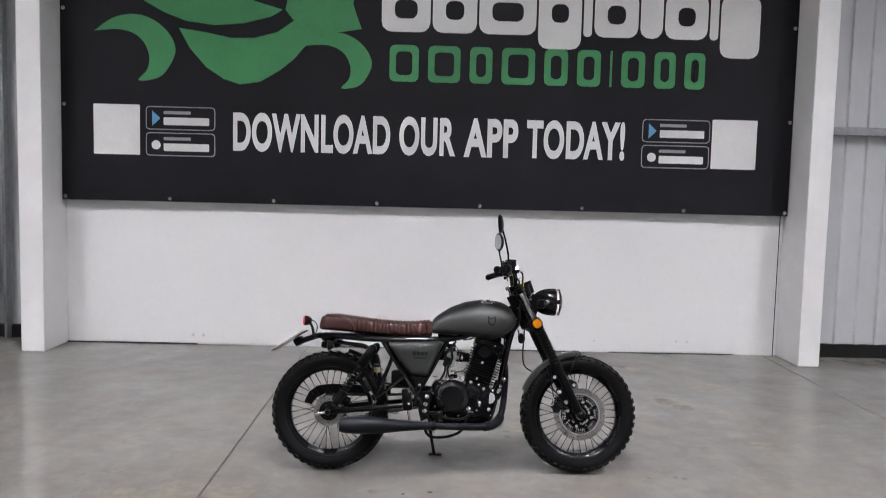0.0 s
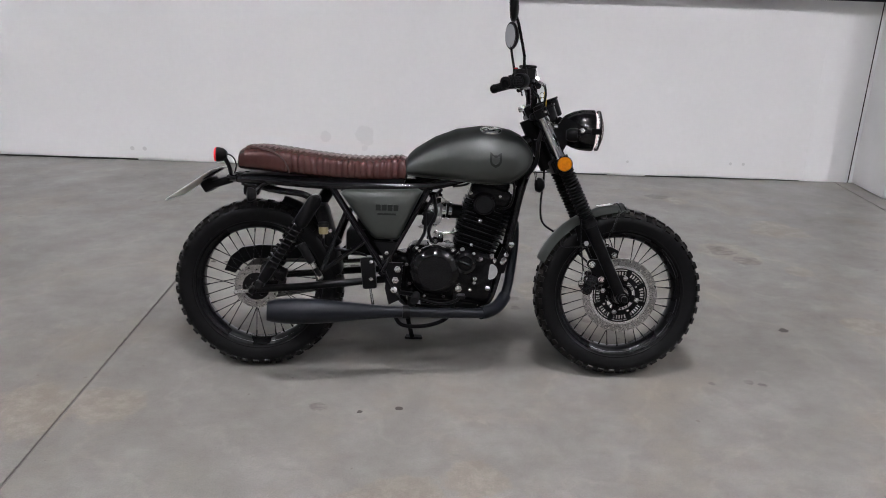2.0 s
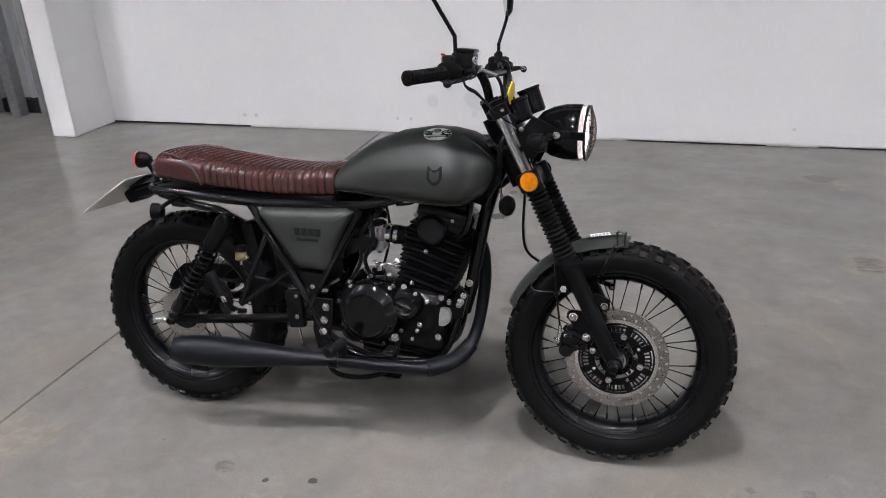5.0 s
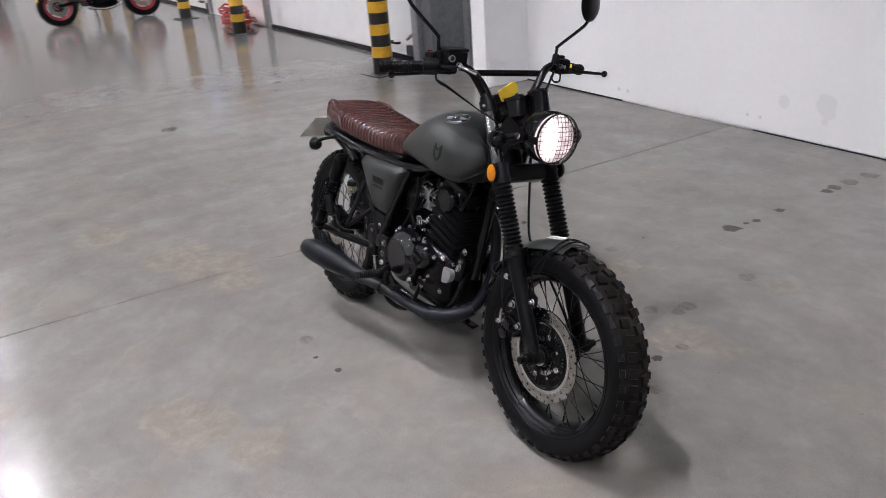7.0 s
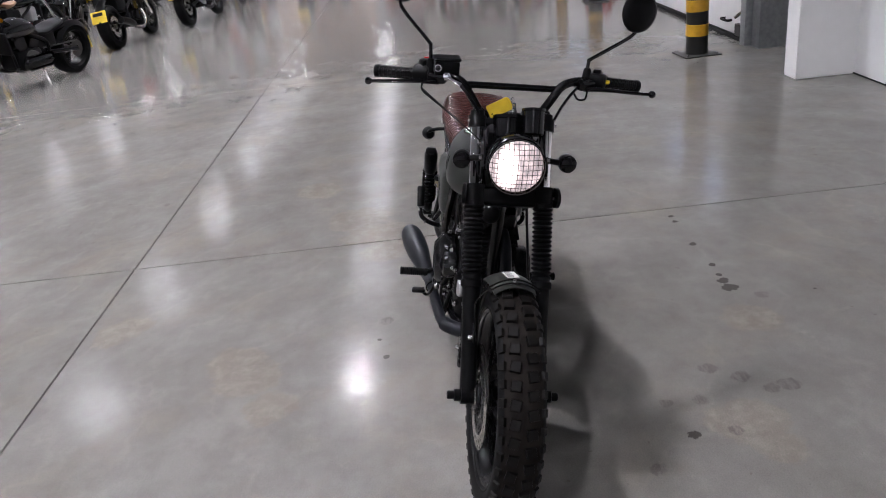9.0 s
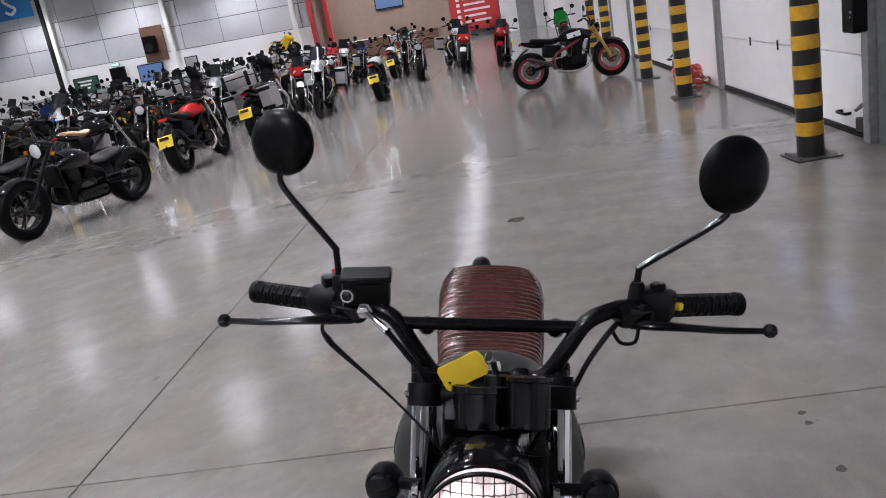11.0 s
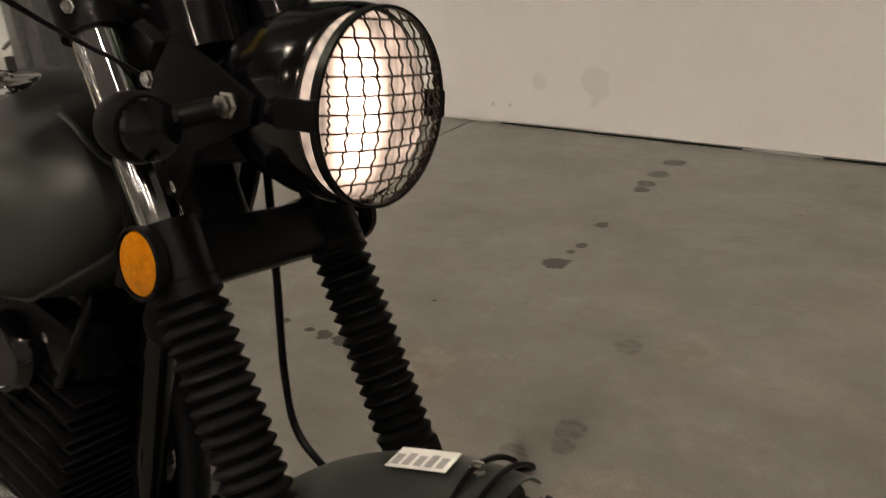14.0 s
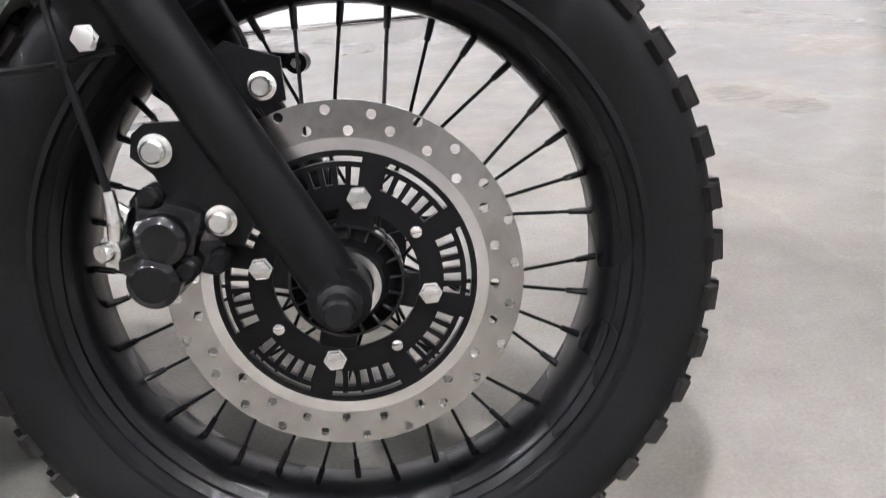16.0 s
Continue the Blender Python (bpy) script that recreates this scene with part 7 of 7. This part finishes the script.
def show_bike(kind, col, m, label, rim=SATINBLK, seatmat=PLASTIC, forkmat=CHROME, accent=None, cases=False, plate_on=True, topbox=False):
    """A parked motorcycle: x forward, y left; it leans a little to its left."""
    b = thing("motorcycle", label, "motorcycle", "motorcycles on show", m=m @ pose(0, 0, 0, -7, 0, 0))
    accent = accent or col
    cru, adv, spo = kind == "cruiser", kind == "adventure", kind == "sport"
    wb = 0.80 if cru else 0.76 if adv else 0.71
    rf, rr = (0.33, 0.325) if not adv else (0.345, 0.325)
    wf, wr = (0.065, 0.09) if not adv else (0.055, 0.075)
    if cru:
        wf, wr = 0.065, 0.10
    for x, r, w, nm in ((wb, rf, wf, "front_wheel"), (-wb, rr, wr, "rear_wheel")):
        am = pose(x, 0, r, -90, 0, 0)
        wh = part(nm, lathe([(r * 0.70, -w), (r * 0.84, -w * 1.05), (r * 0.95, -w * 0.8), (r, 0), (r * 0.95, w * 0.8), (r * 0.84, w * 1.05), (r * 0.70, w), (r * 0.72, 0)], am, 36, True), RUBBER, b)
        rk = 0.55 if kind == "tracker" else 0.63
        part("rim", lathe([(r * rk, -w * 0.7), (r * 0.71, -w), (r * 0.71, w), (r * rk, w * 0.7), (r * (rk + 0.03), 0)], am, 36, True), rim, wh)
        sp = bmesh.new()
        for k in range(5):
            for o in (-6, 6):
                add_tube(sp, [am @ V(*polar(0.03, 72 * k), 0.012), am @ V(*polar(r * 0.65, 72 * k + o), 0.0)], [0.014, 0.010], 6)
        part("spokes", sp, rim, wh)
        part("hub", lathe([(0.0, -w), (0.035, -w), (0.045, 0), (0.035, w), (0.0, w)], am, 16), DARKSTEEL, wh)
        part("brake_disc", lathe([(0.085, -w * 0.8 - 0.004), (r * 0.47, -w * 0.8 - 0.004), (r * 0.47, -w * 0.8), (0.085, -w * 0.8)], am, 28, True), DISC, wh)
    rake = 34 if cru else 26 if adv else 24
    u = V(math.sin(radians(rake)), 0, -math.cos(radians(rake)))
    flen = 0.80 if adv else 0.76 if cru else 0.66
    axle = V(wb, 0, rf)
    top = axle - u * flen
    for s in SIDE:
        part("fork_tube", rod(top + V(0, s * 0.10, 0), axle + V(0, s * 0.10, 0), 0.024, 0.028, 12), forkmat, b)
        part("brake_caliper", box((0.06, 0.03, 0.09), pose(wb - 0.10, s * 0.085, rf + 0.06, 0, 20, 0), 0.01), DARKSTEEL, b)
    part("fork_yoke", box((0.07, 0.25, 0.04), pose(top.x, 0, top.z, 0, -rake, 0), 0.01), SATINBLK, b)
    part("front_mudguard", add_loft(bmesh.new(), [[V(wb + (rf + 0.025 - d_) * math.cos(a), y, rf + (rf + 0.025 - d_) * math.sin(a)) for y, d_ in ((-0.075, 0.03), (-0.04, 0.004), (0.04, 0.004), (0.075, 0.03), (0.04, 0.010), (-0.04, 0.010))] for a in (radians(45 + 100 * k / 10) for k in range(11))]), col if spo or adv else PBLACK, b)
    # engine and frame
    en = part("engine", box((0.42, 0.30, 0.24), pose(0.05, 0, 0.36), 0.06, 2), CASTBLK if not cru else SATINBLK, b)
    part("cylinder", box((0.17, 0.24, 0.24), pose(0.14, 0, 0.57, 0, 14, 0), 0.02, 1), ALU if kind == "naked" and seatmat is TANSEAT else CASTBLK, en)
    if cru:
        part("cylinder", box((0.16, 0.22, 0.24), pose(-0.10, 0, 0.56, 0, -22, 0), 0.02, 1), CASTBLK, en)
    part("engine_cover", lathe([(0.115, 0.0), (0.11, 0.03), (0.08, 0.045), (0.0, 0.047)], aim((-0.01, -0.15, 0.35), (0, -1, 0)), 26), ALU if cru else CASTBLK, en)
    part("engine_cover", lathe([(0.115, 0.0), (0.11, 0.03), (0.08, 0.045), (0.0, 0.047)], aim((0.04, 0.15, 0.35), (0, 1, 0)), 26), DARKSTEEL, en)
    for s in SIDE:
        part("frame_rail", tube([(top.x - 0.03, s * 0.04, top.z - 0.10), (0.05, s * 0.13, 0.66), (-0.25, s * 0.13, 0.52), (-0.28, s * 0.12, 0.36)], 0.022, 8), REDRIM if kind == "tracker" else SATINBLK, b)
        part("swingarm", tube([(-0.25, s * 0.11, 0.38), (-wb, s * 0.12, rr)], 0.026, 8), SATINBLK, b)
        part("down_tube", tube([(top.x - 0.04, s * 0.03, top.z - 0.14), (0.28, s * 0.09, 0.45), (0.20, s * 0.10, 0.26), (-0.18, s * 0.10, 0.25)], 0.018, 8), SATINBLK, b)
        part("foot_peg", rod((-0.18, s * 0.16, 0.33), (-0.18, s * 0.26, 0.33), 0.012), RUBBER, b)
    # covers, battery box and chain side that fill the frame
    part("side_cover", box((0.34, 0.22, 0.22), pose(-0.30, 0, 0.60 if not cru else 0.50, 0, 8, 0), 0.05, 2), PLASTIC, b)
    part("gearbox", box((0.24, 0.24, 0.18), pose(-0.20, 0, 0.37), 0.05, 2), CASTBLK, b)
    part("head_cover", box((0.20, 0.22, 0.10), pose(0.18, 0, 0.72 if not cru else 0.66, 0, 14, 0), 0.03, 2), CASTBLK, b)
    part("sprocket", lathe([(0.04, -0.004), (0.105, -0.004), (0.105, 0.004), (0.04, 0.004)], aim((-wb, 0.11, rr), (0, 1, 0)), 24, True), DARKSTEEL, b)
    part("chain_run", tube([(-wb, 0.11, rr + 0.10), (-0.20, 0.11, 0.44)], 0.010, 6), DARKSTEEL, b)
    if cru:
        part("primary_case", box((0.46, 0.08, 0.17), pose(-0.02, 0.19, 0.33), 0.07, 3), GLOSSBLK, b)
        part("rear_fender", add_loft(bmesh.new(), [[V(-wb + (rr + 0.03 - d_) * math.cos(a), y, rr + (rr + 0.03 - d_) * math.sin(a)) for y, d_ in ((-0.12, 0.07), (-0.08, 0.004), (0.08, 0.004), (0.12, 0.07), (0.08, 0.012), (-0.08, 0.012))] for a in (radians(20 + 140 * k / 12) for k in range(13))]), PBLACK, b)
        part("air_cleaner", lathe([(0.085, 0.0), (0.082, 0.05), (0.06, 0.065), (0.0, 0.068)], aim((0.04, -0.12, 0.60), (0, -1, 0)), 26), GLOSSBLK, b)
        for s in SIDE:
            part("floor_tube", tube([(0.30, s * 0.16, 0.30), (0.42, s * 0.24, 0.30), (0.36, s * 0.26, 0.28)], 0.014, 8), SATINBLK, b)
    # tank and seat
    zt = 0.97 if adv else 0.80 if cru else 0.90
    xa, xb = -0.16, top.x - 0.02
    rings = []
    for t in (0, 0.06, 0.2, 0.45, 0.7, 0.88, 0.97, 1.0):
        x = xa + (xb - xa) * t
        wdt = 0.06 + 0.115 * math.sin(math.pi * min(1, 0.12 + 0.80 * t)) ** 0.8
        hh = (0.05 + 0.17 * math.sin(math.pi * min(0.86, 0.15 + 0.75 * t))) * (0.5 if t in (0, 1.0) else 0.85 if t in (0.06, 0.97) else 1)
        rings.append(section(x, wdt * (0.55 if t in (0, 1.0) else 1), zt - 0.13 + hh * 0.75, zt - 0.14 - hh * 0.25, 20, 0.6, 2.4))
    tk = part("fuel_tank", add_loft(bmesh.new(), rings), col, b, sharp=60)
    if accent is not col:
        for s in SIDE:
            part("tank_panel", box((0.24, 0.012, 0.085), pose(0.10, s * 0.166, zt - 0.09, 0, -8, 0), 0.005), accent, tk)
    zs = 0.66 if cru else 0.87 if adv else 0.81
    part("seat", tube([(xa + 0.05, 0, zs - 0.02), (xa - 0.15, 0, zs - 0.045), (xa - 0.33, 0, zs - 0.01), (xa - 0.50, 0, zs + 0.02)], [0.10, 0.135, 0.13, 0.095], 14, 5, 0.42), seatmat, b)
    part("tail_unit", tube([(xa - 0.26, 0, zs - 0.075), (xa - 0.48, 0, zs - 0.04), (xa - 0.66, 0, zs + 0.01)], [0.10, 0.10, 0.045], 12, 4, 0.55), col if spo or adv else PBLACK, b)
    part("tail_lamp", box((0.04, 0.13, 0.045), pose(xa - 0.68, 0, zs - 0.01), 0.01), REDLENS, b)
    part("rear_mudguard", tube([(xa - 0.55, 0, zs - 0.10), (-wb - 0.12, 0, zs - 0.17), (-wb - 0.26, 0, zs - 0.30)], [0.07, 0.075, 0.07], 10, 4, 0.25), PLASTIC if not cru else PBLACK, b)
    if plate_on:
        pl = part("number_plate", box((0.006, 0.23, 0.17), pose(-wb - 0.275, 0, zs - 0.30, 0, 18, 0), 0.002), PLATEYEL, b, "yellow number plate with bars for its characters")
        for r_ in range(2):
            part("plate_bar", box((0.004, 0.15, 0.045), pose(-wb - 0.281 - 0.022 * (r_ - 0.5) * 0.6, 0, zs - 0.335 + 0.075 * r_, 0, 18, 0)), BADGE, pl)
    # bars, lamp, mirrors
    hz = top.z + (0.14 if not spo else 0.02)
    part("handlebar", tube([(top.x - 0.16, -0.38, hz - 0.01), (top.x - 0.07, -0.22, hz + 0.01), (top.x - 0.01, -0.08, top.z + 0.03), (top.x - 0.01, 0.08, top.z + 0.03), (top.x - 0.07, 0.22, hz + 0.01), (top.x - 0.16, 0.38, hz - 0.01)], 0.013, 8, 4), SATINBLK, b)
    for s in SIDE:
        part("grip", rod((top.x - 0.11, s * 0.29, hz), (top.x - 0.165, s * 0.39, hz - 0.01), 0.018), RUBBER, b)
        mr = part("mirror", lathe([(0.0, 0.02), (0.05, 0.012), (0.058, 0.0), (0.0, -0.004)], aim((top.x - 0.05, s * 0.36, hz + 0.20), (1, 0.2 * s, 0)), 18), PLASTIC, b)
        part("stem", tube([(top.x - 0.09, s * 0.25, hz), (top.x - 0.07, s * 0.30, hz + 0.12), (top.x - 0.05, s * 0.35, hz + 0.18)], 0.006, 6), PLASTIC, mr)
        ind_ = part("indicator", lathe([(0.0, -0.02), (0.022, -0.01), (0.024, 0.008), (0.0, 0.014)], aim((top.x + 0.08, s * 0.19, top.z - 0.09), (1, 0, 0)), 12), AMBER, b)
        part("stalk", rod((top.x + 0.05, s * 0.09, top.z - 0.08), (top.x + 0.08, s * 0.18, top.z - 0.09), 0.007), PLASTIC, ind_)
    lx = top.x + 0.12
    if spo or adv:
        zl = top.z - 0.05
        fr = bmesh.new()
        prof = ((-0.28, 0.19, 0.20), (-0.05, 0.20, 0.19), (0.08, 0.17, 0.14), (0.17, 0.10, 0.08), (0.22, 0.03, 0.03)) if spo else ((-0.10, 0.14, 0.15), (0.05, 0.13, 0.13), (0.12, 0.10, 0.09), (0.19, 0.04, 0.04))
        add_loft(fr, [[V(lx - 0.06 + dx, w_ * math.cos(a), zl + dx * -0.25 + h_ * math.sin(a) * (1.0 if math.sin(a) > 0 else 0.8)) for a in (2 * math.pi * j / 18 for j in range(18))] for dx, w_, h_ in prof])
        fa = part("fairing", fr, accent, b)
        for s in SIDE:
            part("headlamp", lathe([(0.0, 0.02), (0.045, 0.012), (0.055, 0.0), (0.0, -0.01)], aim((lx + 0.09, s * 0.075, zl - 0.01), (1, s * 0.35, 0.1)), 16), HLGLASS, fa)
        part("windscreen", add_loft(bmesh.new(), [[V(lx - 0.02 - 0.55 * h + 0.06 * math.cos(t_) - k_, (0.15 - 0.10 * h) * math.sin(t_), zl + 0.12 + h) for t_ in (-1.3, -0.65, 0, 0.65, 1.3)] + [V(lx - 0.026 - 0.55 * h + 0.06 * math.cos(t_) - k_, (0.145 - 0.10 * h) * math.sin(t_), zl + 0.12 + h) for t_ in (1.3, 0.65, 0, -0.65, -1.3)] for h, k_ in ((0.0, 0.0), (0.12, 0.0), (0.26 if adv else 0.2, 0.0))]), SMOKE, fa)
    if spo:
        for s in SIDE:
            part("side_fairing", plate([(lx - 0.10, 0.86), (lx + 0.02, 0.72), (0.42, 0.50), (0.25, 0.28), (-0.20, 0.24), (-0.16, 0.40), (0.08, 0.58), (0.15, 0.80)], 0.02, pose(0, s * 0.185 + 0.01, 0, 90, 0, 0)), col, b)
    elif adv:
        part("beak", add_loft(bmesh.new(), [[V(lx + dx, y * w_, top.z - 0.15 + dz) for y, dz in ((-1, 0), (1, 0), (0.7, 0.03), (-0.7, 0.03))] for dx, w_ in ((-0.08, 0.10), (0.10, 0.08), (0.24, 0.03))]), accent, b)
        part("crash_bar", tube([(0.35, -0.12, 0.35), (0.36, -0.25, 0.55), (0.30, -0.24, 0.72), (0.22, -0.12, 0.78)], 0.013, 8), ALU, b)
        part("crash_bar", tube([(0.35, 0.12, 0.35), (0.36, 0.25, 0.55), (0.30, 0.24, 0.72), (0.22, 0.12, 0.78)], 0.013, 8), ALU, b)
    else:
        hl = part("headlamp", lathe([(0.0, -0.10), (0.05, -0.09), (0.085, -0.04), (0.09, 0.0), (0.08, 0.006), (0.0, 0.016)], aim((lx, 0, top.z - 0.06), (1, 0, -0.05)), 24), PBLACK, b)
        part("lamp_glass", lathe([(0.078, 0.006), (0.06, 0.016), (0.0, 0.022), (0.0, 0.006)], aim((lx, 0, top.z - 0.06), (1, 0, -0.05)), 24), HLGLASS, hl)
    # exhaust
    part("exhaust_pipe", tube([(0.22, -0.06, 0.56), (0.34, -0.09, 0.46), (0.30, -0.13, 0.28), (0.05, -0.16, 0.20), (-0.25, -0.17, 0.24)], 0.024, 10, 5), STEEL if kind in ("tracker", "naked") else SATINBLK, b)
    mz = (0.25, 0.30) if cru else (0.30, 0.52) if adv or kind == "tracker" else (0.27, 0.40)
    part("muffler", tube([(-0.25, -0.17, mz[0]), (-0.42, -0.19, (mz[0] + mz[1]) / 2 - 0.01), (-0.75, -0.20, mz[1])], [0.03, 0.055, 0.05] if kind != "tracker" else [0.022, 0.034, 0.032], 14, 5), ALU if adv else DARKSTEEL if kind == "tracker" else SATINBLK, b)
    part("radiator", box((0.04, 0.26, 0.26), pose(0.34, 0, 0.58, 0, 14, 0), 0.01), PLASTIC, b)
    part("side_stand", tube([(-0.10, 0.13, 0.26), (-0.06, 0.22, 0.12), (-0.04, 0.27, 0.036)], 0.011, 8), STEEL, b)
    if cases:
        for s in SIDE:
            cs = part("pannier_case", box((0.40, 0.21, 0.36), pose(-0.60, s * 0.33, 0.70), 0.02, 1), ALU, b, "square aluminium pannier")
            part("case_lid", box((0.41, 0.22, 0.03), pose(-0.60, s * 0.33, 0.895), 0.008), ALU, cs)
            for dx in (-0.19, 0.19):
                part("case_corner", box((0.05, 0.225, 0.06), pose(-0.60 + dx, s * 0.33, 0.86), 0.01), PLASTIC, cs)
                part("case_corner", box((0.05, 0.225, 0.06), pose(-0.60 + dx, s * 0.33, 0.55), 0.01), PLASTIC, cs)
    if topbox:
        cs = part("top_case", box((0.36, 0.44, 0.26), pose(-0.80, 0, 1.10), 0.04, 2), ALU, b, "aluminium top case with black corners")
        part("case_band", box((0.37, 0.45, 0.03), pose(-0.80, 0, 1.14), 0.01), PLASTIC, cs)
        for dx in (-0.17, 0.17):
            for dy in (-0.21, 0.21):
                part("case_corner", box((0.06, 0.06, 0.24), pose(-0.80 + dx, dy, 1.10), 0.015), PLASTIC, cs)
    return b


def at(x, y, yaw):
    return pose(x, y, 0, 0, 0, yaw)


# front row, placed one by one
show_bike("cruiser", PBLACK, at(-7.35, -4.8, -17), "all-black cruiser motorcycle on its stand", forkmat=SATINBLK)
show_bike("cruiser", PBLACK, at(-7.95, -6.35, -14), "black cruiser with a polished engine and chrome forks", forkmat=CHROME)
k_red = show_bike("naked", PRED, at(-10.6, -4.5, 176), "red and black naked motorcycle seen with its yellow plate")
k_adv = show_bike("adventure", PBLACK, at(-12.55, -3.85, 174), "black adventure motorcycle with aluminium panniers and top case", cases=True, topbox=True)
k_gs = show_bike("adventure", PBLACK, at(-15.3, -3.6, 4), "white and black adventure motorcycle facing the aisle", accent=PWHITE, cases=True)
k_wht = show_bike("naked", PSILVER, at(-16.75, -2.5, 182), "silver and black naked motorcycle with a yellow plate")
k_blk = show_bike("naked", PBLACK, at(-20.75, -2.05, 3), "black naked motorcycle with a round headlamp")
k_spw = show_bike("sport", PWHITE, at(-20.8, -0.8, -2), "white and red sports motorcycle facing the aisle", accent=PRED)
show_bike("sport", PRED, at(-20.55, 0.25, -8), "red fully faired sports motorcycle")
show_bike("tracker", PBLACK, at(-13.15, 1.40, 92), "flat-track motorcycle with dark red wheels and white tank panel", rim=REDRIM, forkmat=GOLD, accent=PWHITE)
show_bike("sport", PGREEN, at(-20.6, 2.0, 178), "green sports motorcycle near the loading doors")
show_bike("sport", PYELLOW, pose(-43.5, -11.6, 0.95, 0, 0, 70), "yellow sports motorcycle on a raised stand")
stand = thing("display_plinth", "dark display plinth under the yellow motorcycle", "plinth", m=pose(-43.5, -11.6, 0))
part("deck", slab_box(-1.2, 1.2, -1.4, 1.4, 0.85, 0.945, 0.02), DARKSTEEL, stand)
for sx_ in SIDE:
    for sy_ in SIDE:
        part("leg", slab_box(1.1 * sx_ - 0.06, 1.1 * sx_ + 0.06, 1.3 * sy_ - 0.06, 1.3 * sy_ + 0.06, 0.0, 0.849), DARKSTEEL, stand)
k_blue = show_bike("sport", PBLACK, at(-15.9, -9.6, 10), "black and blue sports motorcycle among the back rows", accent=PBLUE)
k_tan = show_bike("naked", PBLACK, at(-10.6, -6.1, 170), "black classic motorcycle with a tan seat", seatmat=TANSEAT)
k_top = show_bike("adventure", PBLACK, at(-10.0, -8.2, 172), "black touring motorcycle with an aluminium top case", topbox=True)
show_bike("naked", PBLACK, at(-13.0, -6.4, 10), "black naked motorcycle with orange tank panels in the second row", accent=PORANGE)
k_scr = show_bike("cruiser", PBLACK, at(-12.2, -8.6, 5), "black cruiser motorcycle in the third row", forkmat=CHROME)
show_bike("adventure", PWHITE, at(-9.4, -9.8, 8), "white adventure motorcycle in the third row")

# the rows behind
rnd = random.Random(11)
pool = [k_top, k_adv, k_blk, k_wht, k_scr, k_gs, k_tan, k_blk, k_top, k_red, k_scr, k_blk, k_blue, k_tan, k_gs, k_adv, k_spw]
LEAN = pose(0, 0, 0, -7, 0, 0)
n_ = 0
for row, (y0, x0, count, dx) in enumerate(((-6.2, -14.7, 9, 1.75), (-8.5, -13.9, 12, 1.6), (-10.8, -10.8, 15, 1.65), (-13.2, -12.0, 13, 1.8), (-15.8, -12.6, 9, 1.9), (-4.6, -17.6, 7, 1.75), (-3.0, -22.9, 5, 1.8), (-1.2, -23.2, 3, 1.9))):
    for k in range(count):
        src = pool[(n_ * 5 + row * 3) % len(pool)]
        n_ += 1
        yaw = (6 if (k + row) % 3 else 176) + rnd.uniform(-12, 12)
        copy_thing(src, pose(x0 - dx * k + rnd.uniform(-0.15, 0.15), y0 + rnd.uniform(-0.25, 0.25), 0, 0, 0, yaw) @ LEAN)

# ---- floor slabs, with open joints over dark sealant ----
xs = [X0 - 0.2] + [-1.28 + 4.365 * k for k in range(-10, 4)] + [X1 + 0.2]
ys = [Y0 - 0.2] + [-1.655 - 4.9 * k for k in range(6, -1, -1)] + [WY + 0.5]
for xa, xb in zip(xs, xs[1:]):
    for ya, yb in zip(ys, ys[1:]):
        part("slab", slab_box(xa + 0.0045, xb - 0.0045, ya + 0.0045, yb - 0.0045, -0.12, 0.0, 0.002), FLOOR, floor)
